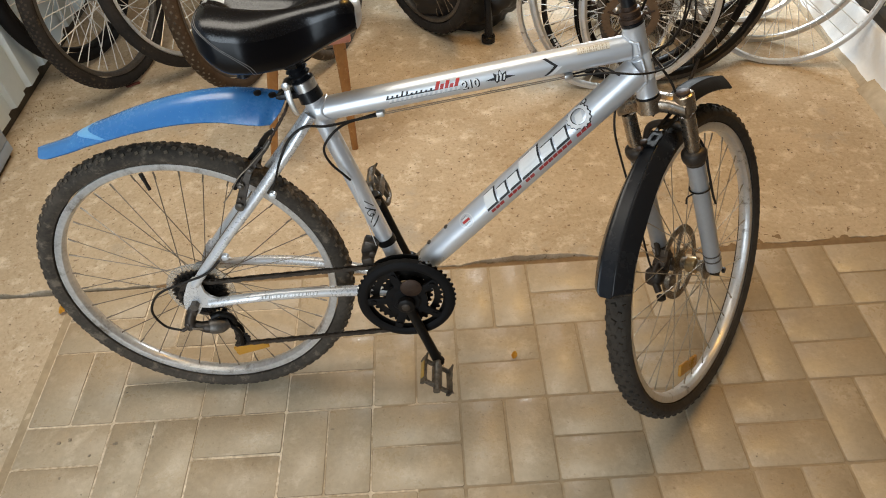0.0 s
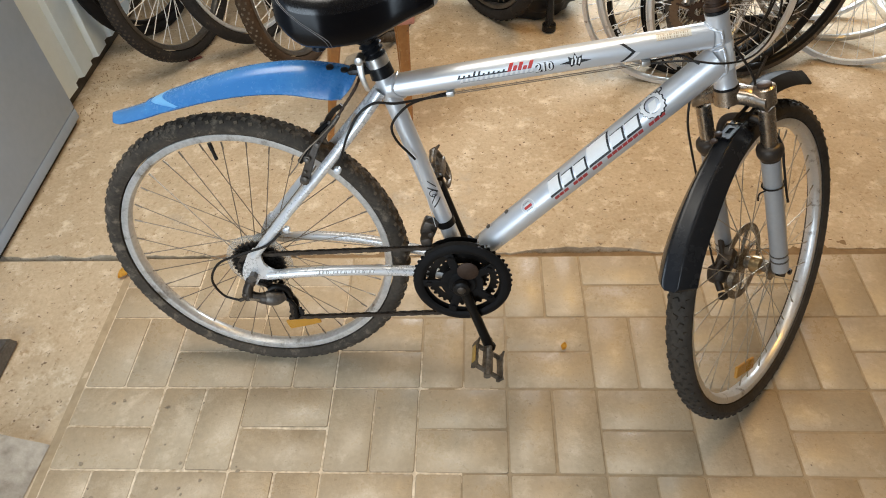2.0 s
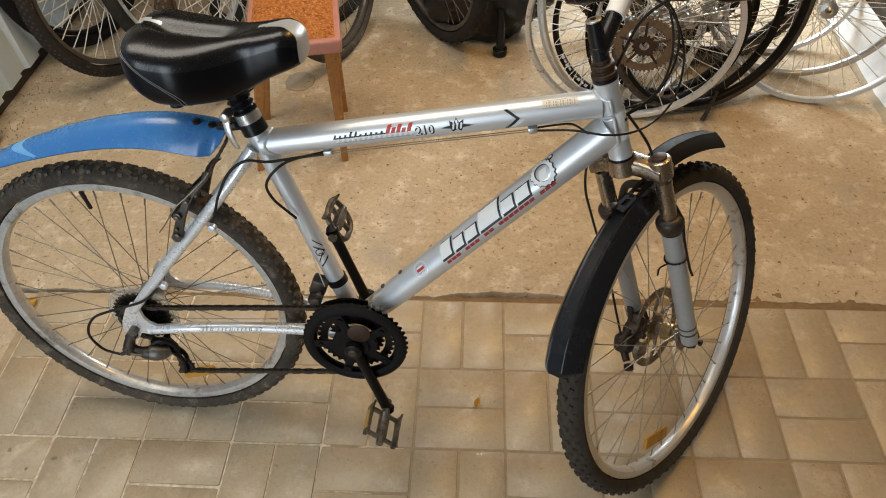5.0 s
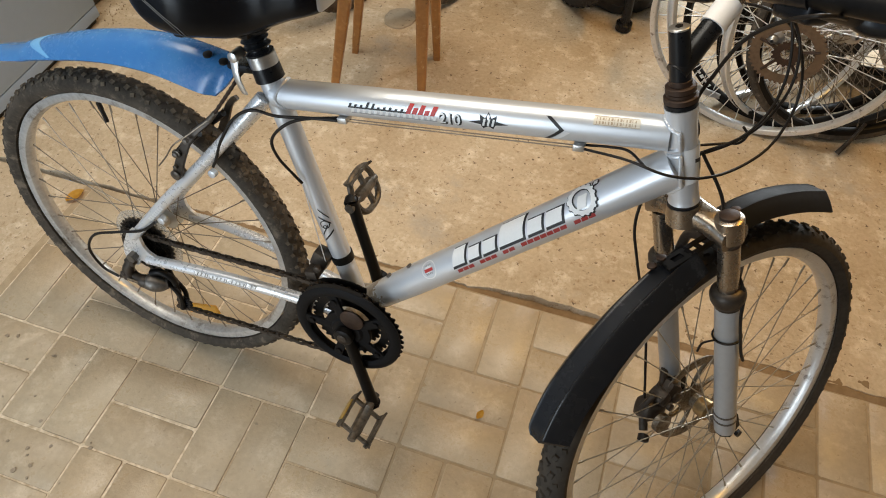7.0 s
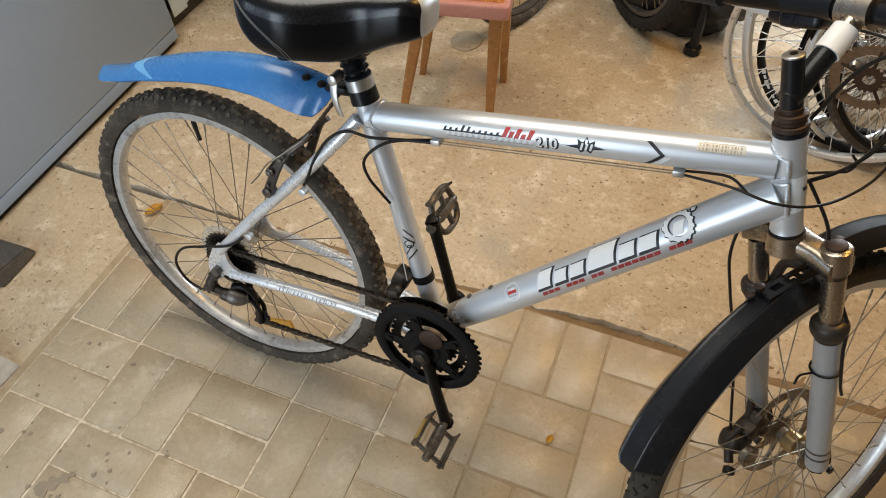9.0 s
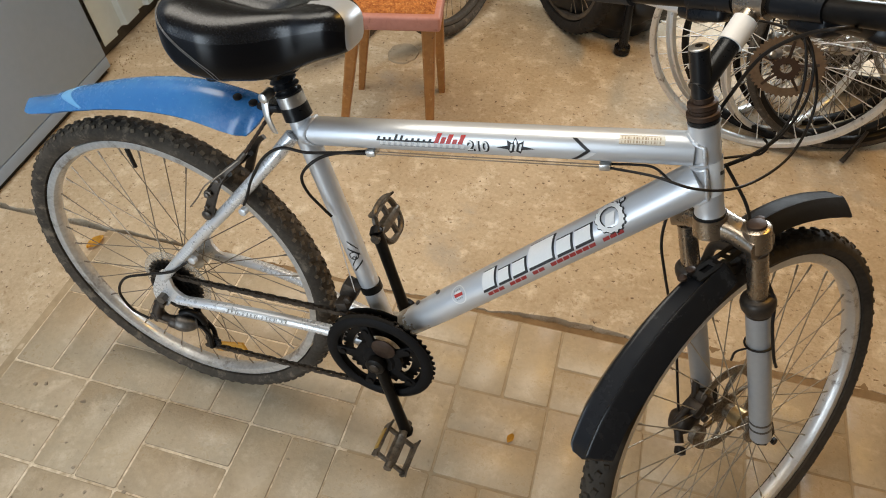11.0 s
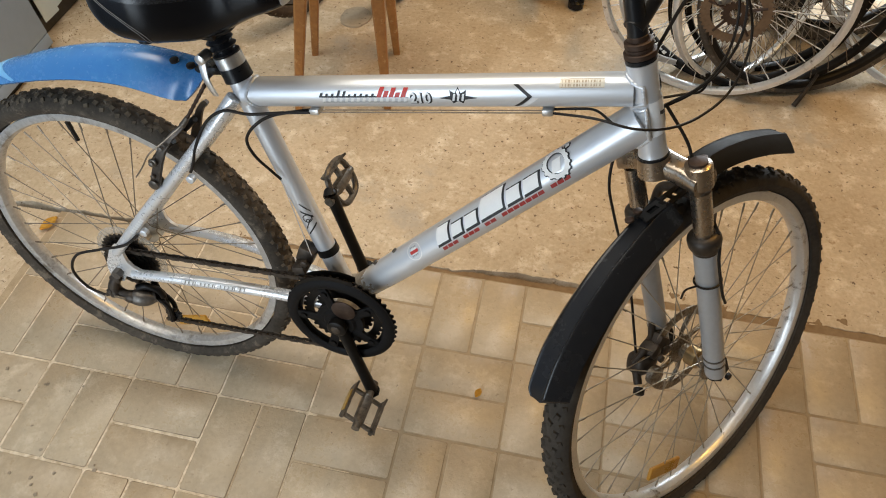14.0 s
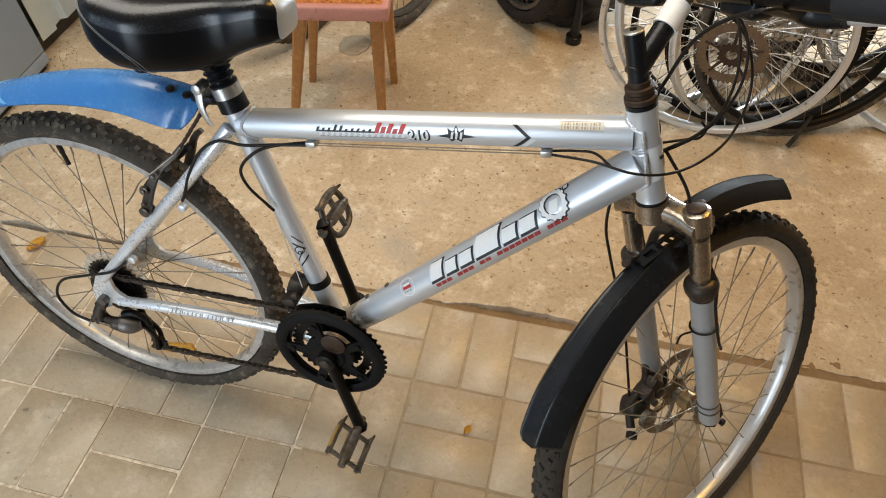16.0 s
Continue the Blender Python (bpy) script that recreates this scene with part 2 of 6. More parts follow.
M["dirt"] = material("brown_dirt", (0.33, 0.225, 0.125), 0.95, 0.0, (0.15, 0.090, 0.048), 60, 12, 0.8, 0.8, spec=0.2)
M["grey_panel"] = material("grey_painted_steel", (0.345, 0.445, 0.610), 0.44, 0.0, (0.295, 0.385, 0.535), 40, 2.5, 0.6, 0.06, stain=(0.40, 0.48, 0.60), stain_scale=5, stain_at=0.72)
M["sheet"] = material("light_grey_profiled_sheet", (0.72, 0.82, 0.88), 0.42, 0.1, (0.62, 0.71, 0.76), 40, 3.0, 0.6, 0.05, stain=(0.52, 0.50, 0.44), stain_scale=7, stain_at=0.69)
M["plaster"] = material("white_painted_plaster", (0.84, 0.86, 0.87), 0.7, 0.0, (0.72, 0.74, 0.75), 50, 6, 0.7, 0.5, bump_scale=60, spec=0.3)
M["plaster_dirty"] = material("dirty_plaster_foot", (0.56, 0.475, 0.355), 0.9, 0.0, (0.34, 0.275, 0.19), 38, 9, 0.9, 0.9, bump_scale=50, spec=0.2)
M["dark_steel"] = material("dark_steel_frame", (0.085, 0.075, 0.062), 0.55, 0.4, (0.05, 0.042, 0.035), 60, 10, 0.7, 0.15)
M["mesh_wire"] = material("cream_painted_wire", (0.58, 0.50, 0.33), 0.5, 0.0, (0.44, 0.36, 0.22), 90, 20, 0.6, 0.1)
M["bag"] = material("black_bag_film", (0.008, 0.008, 0.009), 0.40, 0.0, (0.012, 0.012, 0.013), 90, 12, 0.6, 0.3)
M["wall"] = material("plain_wall_plaster", (0.22, 0.19, 0.15), 0.9, 0.0, (0.16, 0.14, 0.11), 30, 2.0, 0.7, 0.3)
M["ceiling"] = material("ceiling_board", (0.32, 0.29, 0.24), 0.9, 0.0, (0.25, 0.23, 0.19), 30, 2.0, 0.6, 0.1)
M["cement"] = material("grey_cement_patch", (0.44, 0.365, 0.27), 0.85, 0.0, (0.30, 0.245, 0.175), 70, 9, 0.9, 0.7, bump_scale=80, spec=0.3, speck=(0.16, 0.12, 0.08), speck_scale=70, speck_at=0.64)
M["block"] = material("grey_cast_concrete", (0.50, 0.45, 0.38), 0.9, 0.0, (0.24, 0.205, 0.165), 40, 14, 1.0, 1.0, bump_scale=70, spec=0.3, contrast=0.16, stain=(0.20, 0.17, 0.14), stain_scale=22, stain_at=0.6)
M["guard_black"] = material("glossy_black_plastic", (0.011, 0.0115, 0.0135), 0.25, 0.0, (0.017, 0.017, 0.018), 60, 8, 0.8, 0.02, rough_vary=0.08, spec=0.30, stain=(0.045, 0.039, 0.031), stain_scale=20, stain_at=0.61)
M["rust_bright"] = material("brown_rusted_steel", (0.20, 0.125, 0.068), 0.8, 0.1, (0.09, 0.055, 0.032), 120, 22, 0.8, 0.4)
M["print"] = material("faded_brown_print", (0.36, 0.26, 0.15), 0.5, 0.0, (0.60, 0.52, 0.42), 300, 60, 0.8, 0.0)
M["fork_grey"] = material("dull_grey_fork_paint", (0.47, 0.48, 0.49), 0.38, 0.30, (0.36, 0.36, 0.36), 120, 12, 0.6, 0.04, coat=0.2, stain=(0.78, 0.78, 0.77), stain_scale=34, stain_at=0.68)
M["guard_ring"] = material("scuffed_black_plastic", (0.006, 0.006, 0.0065), 0.62, 0.0, (0.013, 0.011, 0.010), 150, 20, 0.7, 0.1, spec=0.14)
M["cork"] = material("black_foam_grip", (0.014, 0.014, 0.015), 0.75, 0.0, None, 300, 20, 0.5, 0.3)


# ---------------------------------------------------------------- mesh helpers
def V3(p):
    return Vector(p)


def mesh_of(name, bm, mat, smooth=True, flat_angle=40):
    me = bpy.data.meshes.new(name)
    bm.normal_update()
    bm.to_mesh(me)
    bm.free()
    for m in mat if isinstance(mat, (list, tuple)) else [mat]:
        me.materials.append(m)
    if smooth:
        me.polygons.foreach_set("use_smooth", [True] * len(me.polygons))
        me.set_sharp_from_angle(angle=radians(flat_angle))
    return me


def part(name, bm, mat, parent=None, label="", smooth=True, m=None, flat_angle=40):
    ob = new(name, mesh_of(name, bm, mat, smooth, flat_angle))
    ob.parent = parent
    if m is not None:
        ob.matrix_basis = m
    if label:
        tagged(ob, label)
    return ob


def shared(name, me, parent, m=None, label=""):
    ob = new(name, me)
    ob.parent = parent
    if m is not None:
        ob.matrix_basis = m
    if label:
        tagged(ob, label)
    return ob


def thing(name, m, label, category, group="", kind=""):
    ob = new(name)
    ob.empty_display_size = 0.05
    ob.matrix_basis = m
    return tagged(ob, label, category, group, kind)


def loft(bm, rings, closed=True, caps=True, loop=False):
    """Skin a list of rings of points; closed: each ring is a closed curve; loop: the last ring joins the first."""
    vs = [[bm.verts.new(p) for p in ring] for ring in rings]
    n = len(vs[0])
    pairs = list(zip(vs, vs[1:])) + ([(vs[-1], vs[0])] if loop else [])
    for a, b in pairs:
        for i in range(n if closed else n - 1):
            j = (i + 1) % n
            bm.faces.new((a[i], a[j], b[j], b[i]))
    if caps and closed and not loop:
        bm.faces.new(list(reversed(vs[0])))
        bm.faces.new(vs[-1])
    return vs


def side_axes(d):
    d = d.normalized()
    ref = Vector((0, 0, 1)) if abs(d.z) < 0.9 else Vector((1, 0, 0))
    u = d.cross(ref).normalized()
    return u, u.cross(d).normalized()


def tube(bm, p0, p1, r0, r1=None, n=20, caps=True, squash=1.0):
    p0, p1 = V3(p0), V3(p1)
    r1 = r0 if r1 is None else r1
    u, v = side_axes(p1 - p0)
    rings = [[p + (u * math.cos(a) + v * math.sin(a) * squash) * r for a in (2 * math.pi * k / n for k in range(n))]
             for p, r in ((p0, r0), (p1, r1))]
    loft(bm, rings, caps=caps)
    return bm


def smooth_path(pts, steps=8):
    """A smooth curve through the points."""
    P = [V3(p) for p in pts]
    P = [2 * P[0] - P[1]] + P + [2 * P[-1] - P[-2]]
    out = []
    for i in range(1, len(P) - 2):
        a, b, c, d = P[i - 1:i + 3]
        for k in range(steps):
            t = k / steps
            out.append(0.5 * ((2 * b) + (c - a) * t + (2 * a - 5 * b + 4 * c - d) * t * t + (3 * b - a - 3 * c + d) * t ** 3))
    return out + [P[-2]]


def sweep(bm, pts, radius, n=10, steps=8, caps=True, raw=False, loop=False):
    """A round tube along a smooth curve; radius: a number or a function of 0..1."""
    P = [V3(p) for p in pts] if raw else smooth_path(pts, steps)
    rings, u = [], None
    for i, p in enumerate(P):
        d = (P[(i + 1) % len(P)] - P[i - 1]) if loop else (P[min(i + 1, len(P) - 1)] - P[max(i - 1, 0)])
        d.normalize()
        u = side_axes(d)[0] if u is None else (u - d * u.dot(d)).normalized()
        v = d.cross(u)
        r = radius(i / (len(P) - 1)) if callable(radius) else radius
        rings.append([p + (u * math.cos(a) + v * math.sin(a)) * r for a in (2 * math.pi * k / n for k in range(n))])
    loft(bm, rings, caps=caps, loop=loop)
    return bm


def revolve(bm, profile, n=48, m=None, closed=True):
    """Turn a profile of (radius, height) round the y axis."""
    m = m or Matrix()
    rings = []
    for k in range(n):
        a = 2 * math.pi * k / n
        rings.append([m @ Vector((r * math.cos(a), h, r * math.sin(a))) for r, h in profile])
    loft(bm, rings, closed=closed, caps=False, loop=True)
    bmesh.ops.recalc_face_normals(bm, faces=bm.faces[:])
    return bm


def box(bm, size, m=None, bevel=0.0, segs=2):
    made = bmesh.ops.create_cube(bm, size=1.0, matrix=(m or Matrix()) @ Matrix.Diagonal((*size, 1)))
    if bevel:
        edges = list({e for v in made["verts"] for e in v.link_edges})
        bmesh.ops.bevel(bm, geom=edges, offset=bevel, segments=segs, affect="EDGES", profile=0.6)
    return bm


def bm_box(size, m=None, bevel=0.0, segs=2):
    return box(bmesh.new(), size, m, bevel, segs)


def disc(bm, centre, axis, r, h, n=20, bevel=0.0):
    c, a = V3(centre), V3(axis).normalized()
    if bevel:
        u, v = side_axes(a)
        prof = ((0, r - bevel), (bevel * 0.6, r), (h - bevel * 0.6, r), (h, r - bevel))
        loft(bm, [[c + a * t + (u * math.cos(q) + v * math.sin(q)) * rr for q in (2 * math.pi * k / n for k in range(n))] for t, rr in prof])
    else:
        tube(bm, c, c + a * h, r, n=n)
    return bm


def prism(bm, outline, y0, y1):
    """An outline of (x, z) points pushed from y0 to y1."""
    loft(bm, [[Vector((x, y0, z)) for x, z in outline], [Vector((x, y1, z)) for x, z in outline]])
    bmesh.ops.recalc_face_normals(bm, faces=bm.faces[:])
    return bm


# ---------------------------------------------------------------- floor, walls, ceiling
def floor_sheet():
    """Concrete with a recessed bed under the tiles and a worn, broken edge towards them."""
    bm = bmesh.new()
    X0, X1, Y0, Y1 = -0.9, 3.1, -3.4, 3.2

    def edge_y(x):
        gap = max(0.0, 1 - ((x - 1.22) / 0.20) ** 2)
        gap2 = max(0.0, min(1.0, (x - 1.42) / 0.08))
        return 0.412 + 0.022 * gap + 0.010 * gap2 + 0.010 * noise.noise((x * 14, 3.1, 0)) + 0.005 * noise.noise((x * 60, 9.1, 0))

    def edge_x(y):
        return -0.004 + 0.003 * noise.noise((y * 25, 1.7, 0))

    def z_at(x, y):
        return -0.001 + 0.0022 * noise.noise((x * 2.2, y * 2.2, 0.3)) + 0.0010 * noise.noise((x * 9, y * 9, 4.3)) + 0.0006 * noise.noise((x * 31, y * 31, 2.3))

    def grid(xs, rows):
        vs = [[bm.verts.new((x, y, z_at(x, y))) for x in xs] for y in rows]
        for a, b in zip(vs, vs[1:]):
            for i in range(len(xs) - 1):
                bm.faces.new((a[i], a[i + 1], b[i + 1], b[i]))
        return vs

    # behind the tiles
    xs = [X0 + 0.01 * i for i in range(int((X1 - X0) / 0.01) + 1)]
    near = [bm.verts.new((x, edge_y(x), z_at(x, 0.42) - 0.001)) for x in xs]
    lip = [bm.verts.new((x, edge_y(x) - 0.004, -0.03)) for x in xs]
    back = grid(xs, [0.46 + 0.04 * k for k in range(int((Y1 - 0.46) / 0.04) + 1)])
    for i in range(len(xs) - 1):
        bm.faces.new((lip[i], lip[i + 1], near[i + 1], near[i]))
        bm.faces.new((near[i], near[i + 1], back[0][i + 1], back[0][i]))
    # beside the tiles
    ys = [Y0 + 0.02 * i for i in range(int((0.394 - Y0) / 0.02) + 1)] + [0.394]
    xl = [X0 + 0.04 * i for i in range(21)]
    side = grid(xl, ys)
    rim = [bm.verts.new((edge_x(y), y, z_at(-0.02, y) - 0.001)) for y in ys]
    low = [bm.verts.new((edge_x(y) + 0.003, y, -0.03)) for y in ys]
    for k in range(len(ys) - 1):
        bm.faces.new((side[k][-1], rim[k], rim[k + 1], side[k + 1][-1]))
        bm.faces.new((rim[k], low[k], low[k + 1], rim[k + 1]))
    ob = part("floor", bm, M["concrete"], flat_angle=70)
    return tagged(ob, "worn sandy brown concrete garage floor", "floor", kind="structure")


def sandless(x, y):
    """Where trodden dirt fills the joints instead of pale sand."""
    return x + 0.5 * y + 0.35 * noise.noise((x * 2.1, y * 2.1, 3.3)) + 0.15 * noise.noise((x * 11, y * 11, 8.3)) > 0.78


def tile_bed():
    bm = bmesh.new()
    xs = [-0.02 + 0.02 * i for i in range(157)]
    ys = [-3.2 + 0.02 * i for i in range(182)]
    vs = [[bm.verts.new((x, y, -0.0015 + 0.0004 * noise.noise((x * 3, y * 3, 7.7)) + 0.0005 * noise.noise((x * 40, y * 40, 1.2)))) for x in xs] for y in ys if y < 0.405]
    for a, b in zip(vs, vs[1:]):
        for i in range(len(xs) - 1):
            bm.faces.new((a[i], a[i + 1], b[i + 1], b[i]))
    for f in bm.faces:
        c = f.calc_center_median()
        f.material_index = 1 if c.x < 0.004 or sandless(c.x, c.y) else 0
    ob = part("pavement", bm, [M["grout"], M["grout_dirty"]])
    return tagged(ob, "basket-weave pavement of grey-brown tiles in sand", "pavement", kind="structure")


floor_sheet()
pavement = tile_bed()
bm = bmesh.new()
rows = [[bm.verts.new((0.2 + 0.006 * i, 0.398 + 0.009 * j, -0.0035 - 0.018 * math.exp(-((0.2 + 0.006 * i - 1.22) / 0.16) ** 2) + 0.004 * noise.noise((i * 0.21, j * 0.5, 2.2)) + 0.003 * noise.noise((i * 0.6, j * 1.3, 6.2)))) for i in range(470)] for j in range(8)]
for ra, rb in zip(rows, rows[1:]):
    for i in range(469):
        bm.faces.new((ra[i], ra[i + 1], rb[i + 1], rb[i]))
part("dirt_strip", bm, M["dirt"], pavement, "brown dirt in the gap")

LEFT, BACK, FRONT, HIGH = -0.41, 3.1, -2.0, 2.55


def plain_wall(name, size, m, mat, label):
    return tagged(part(name, bm_box(size, m), mat, smooth=False), label, "wall", kind="structure")


plain_wall("wall_back", (4.0, 0.2, HIGH + 0.1), pose(1.1, BACK + 0.1, HIGH / 2), M["wall"], "plain plastered back wall of the garage")
plain_wall("wall_left", (0.2, 6.2, HIGH + 0.1), pose(LEFT - 0.26, 0.1, HIGH / 2), M["wall"], "plain plastered wall behind the sheeting")
plain_wall("wall_right", (0.2, 6.2, HIGH + 0.1), pose(3.05, 0.1, HIGH / 2), M["wall"], "plain plastered wall behind the wire mesh")
plain_wall("wall_front", (2.2, 0.2, HIGH + 0.1), pose(2.0, FRONT - 0.1, HIGH / 2), M["wall"], "plain plastered front wall beside the gateway")
plain_wall("wall_front_lintel", (1.8, 0.2, 0.3), pose(0.0, FRONT - 0.1, HIGH - 0.1), M["wall"], "plain wall over the open gateway")
tagged(part("ceiling", bm_box((4.0, 6.4, 0.1), pose(1.1, 0.1, HIGH + 0.1)), M["ceiling"], smooth=False), "plain light ceiling of the garage", "ceiling", kind="structure")


# grey gate leaf and profiled sheet along the left side
def gate_leaf():
    g = tagged(new("gate_leaf"), "dark grey painted steel gate leaf standing on the floor", "gate")
    g.matrix_basis = pose(-0.413, 1.021, 0.035, 0, 0, 2.3)
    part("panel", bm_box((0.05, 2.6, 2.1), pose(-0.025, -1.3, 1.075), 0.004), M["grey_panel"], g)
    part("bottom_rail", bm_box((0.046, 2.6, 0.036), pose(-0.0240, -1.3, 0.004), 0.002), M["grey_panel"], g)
    # black strip added to stand in for the shaded gap below the rail
    part("drop_seal", bm_box((0.030, 2.58, 0.030), pose(-0.030, -1.3, -0.0205), 0.002), M["black_plastic"], g, "black strip for the shade under the gate")
    return g


def profiled_sheet():
    g = tagged(new("profiled_sheet"), "light grey profiled metal sheet hung above the floor", "metal sheet")
    g.matrix_basis = pose(-0.459, 1.078, 0.05)
    bm = bmesh.new()
    pitch, depth, pts = 0.135, 0.018, []
    y = 0.0
    while y < 2.0:
        pts += [(0.0, y), (0.0, y + 0.075), (-depth, y + 0.085), (-depth, y + pitch - 0.01)]
        y += pitch
    t = 0.0015
    ring = pts + [(x - t, yy) for x, yy in reversed(pts)]
    loft(bm, [[Vector((x, yy, z + 0.006 * noise.noise((yy * 17, z, 0)) * (z < 0.1))) for x, yy in ring] for z in (0.0, 0.5, 1.2, 2.2)])
    bmesh.ops.recalc_face_normals(bm, faces=bm.faces[:])
    part("sheet", bm, M["sheet"], g, smooth=False)
    # dark strip added in the open gap below the sheet as its shadow
    part("foot_strip", bm_box((0.03, 2.0, 0.05), pose(-0.045, 1.0, -0.024)), M["dark_steel"], g)
    return g


gate_leaf()
profiled_sheet()


def plinth():
    """White plastered plinth with a rough battered foot, a steel frame and wire mesh above it."""
    g = tagged(new("wall_plinth"), "white painted plaster plinth with a rough dirty foot", "plinth", kind="structure")
    g.matrix_basis = pose(2.418, 0.0, 0.0)
    bm = bmesh.new()
    prof = [(0.004, -0.02), (0.010, 0.008), (0.020, 0.018), (0.030, 0.034), (0.036, 0.060), (0.040, 0.105), (0.043, 0.152), (0.048, 0.158), (0.21, 0.158), (0.21, -0.02)]
    ys = [0.91 + 0.0125 * k for k in range(175)]
    rings = []
    for y in ys:
        ring = []
        for i, (x, z) in enumerate(prof):
            k = 1.0 if i < 4 else 0.12
            ring.append(Vector((x + k * (0.010 * noise.noise((y * 6, z * 9, 0)) + 0.004 * noise.noise((y * 24, z * 20, 5))), y, z + 0.004 * k * noise.noise((y * 19, i, 2)))))
        rings.append(ring)
    loft(bm, rings)
    bmesh.ops.recalc_face_normals(bm, faces=bm.faces[:])
    for f in bm.faces:
        f.material_index = 1 if f.calc_center_median().z < 0.015 and f.calc_center_median().x < 0.1 else 0
    part("plinth_body", bm, [M["plaster"], M["plaster_dirty"]], g, flat_angle=60)
    bm = bmesh.new()
    rings = []
    for k in range(90):
        y = -1.2 + 0.0256 * k
        w = 0.02 + 0.008 * noise.noise((y * 9, 0, 3))
        rings.append([Vector((0.0 - w + 0.010 * noise.noise((y * 11, 1, 1)), y, -0.01)), Vector((0.01, y, 0.022 + 0.006 * noise.noise((y * 15, 0, 0)))), Vector((0.08, y, 0.06 + 0.008 * noise.noise((y * 13, 3, 0)))), Vector((0.21, y, 0.036)), Vector((0.21, y, -0.02))])
    loft(bm, rings)
    bmesh.ops.recalc_face_normals(bm, faces=bm.faces[:])
    part("rough_foot", bm, M["plaster_dirty"], g, "crumbling cement foot of the plinth", flat_angle=60)
    return g


plinth()


def mesh_screen():
    g = tagged(new("mesh_screen"), "cream wire mesh screen in a dark steel angle frame", "wire screen")
    g.matrix_basis = pose(2.500, 0.85, 0.158)
    part("bottom_rail", bm_box((0.060, 2.2, 0.030), pose(0, 1.10, 0.015), 0.003), M["dark_steel"], g)
    part("end_post", bm_box((0.045, 0.045, 1.9), pose(0, 0.022, 0.98), 0.003), M["dark_steel"], g)
    wire = mesh_of("wire", tube(bmesh.new(), (0, 0, 0), (0, 0, 1.0), 0.0028, n=6), M["mesh_wire"])
    for k in range(40):
        y = 0.08 + 0.055 * k
        shared("wire", wire, g, pose(0.004, y, 0.036, 0, 0, 0))
    for k in range(17):
        z = 0.07 + 0.055 * k
        shared("wire", wire, g, pose(-0.003, 0.045, z, -90, 0, 0) @ Matrix.Diagonal((1, 1, 2.2, 1)))
    return g


mesh_screen()


# concrete block and steel plate beside the pavement
def kerb_block():
    bm = bmesh.new()
    loft(bm, [[Vector(p) for p in ((-0.34, -0.13, 0), (-0.02, -0.145, 0), (-0.06, -0.75, 0), (-0.34, -0.75, 0))],
              [Vector(p) for p in ((-0.34, -0.135, 0.05), (-0.085, -0.145, 0.05), (-0.125, -0.75, 0.05), (-0.34, -0.75, 0.05))],
              [Vector(p) for p in ((-0.33, -0.145, 0.056), (-0.095, -0.155, 0.056), (-0.132, -0.74, 0.056), (-0.33, -0.74, 0.056))]])
    bmesh.ops.recalc_face_normals(bm, faces=bm.faces[:])
    bmesh.ops.subdivide_edges(bm, edges=bm.edges[:], cuts=10, use_grid_fill=True)
    for v in bm.verts:
        if v.co.z > 0.004:
            v.co += Vector((noise.noise(v.co * 18), noise.noise(v.co * 18 + Vector((5, 0, 0))), 0.5 * noise.noise(v.co * 18 + Vector((0, 5, 0))))) * 0.006
    ob = part("concrete_block", bm, M["block"], flat_angle=50)
    return tagged(ob, "pale worn concrete block with a sloped side on the floor", "concrete block")


kerb_block()


def steel_plate():
    g = tagged(new("steel_bracket"), "dark steel bracket with a bolt lying on the floor", "bracket")
    g.matrix_basis = pose(-0.30, 0.055, 0, 0, 0, 2)
    bm = bmesh.new()
    loft(bm, [[Vector(p) for p in ((-0.11, -0.05, 0), (0.085, -0.05, 0), (0.085, 0.07, 0), (-0.11, 0.07, 0))],
              [Vector(p) for p in ((-0.11, -0.045, 0.03), (0.06, -0.045, 0.03), (0.08, 0.06, 0.03), (-0.11, 0.06, 0.03))]])
    bmesh.ops.recalc_face_normals(bm, faces=bm.faces[:])
    bmesh.ops.bevel(bm, geom=bm.edges[:], offset=0.004, segments=2, affect="EDGES")
    part("plate", bm, M["grey_metal"], g)
    part("bolt", disc(bmesh.new(), (0.01, -0.005, 0.029), (0, 0, 1), 0.011, 0.007, 6), M["grey_metal"], g, "grey hexagon bolt head")
    return g


steel_plate()


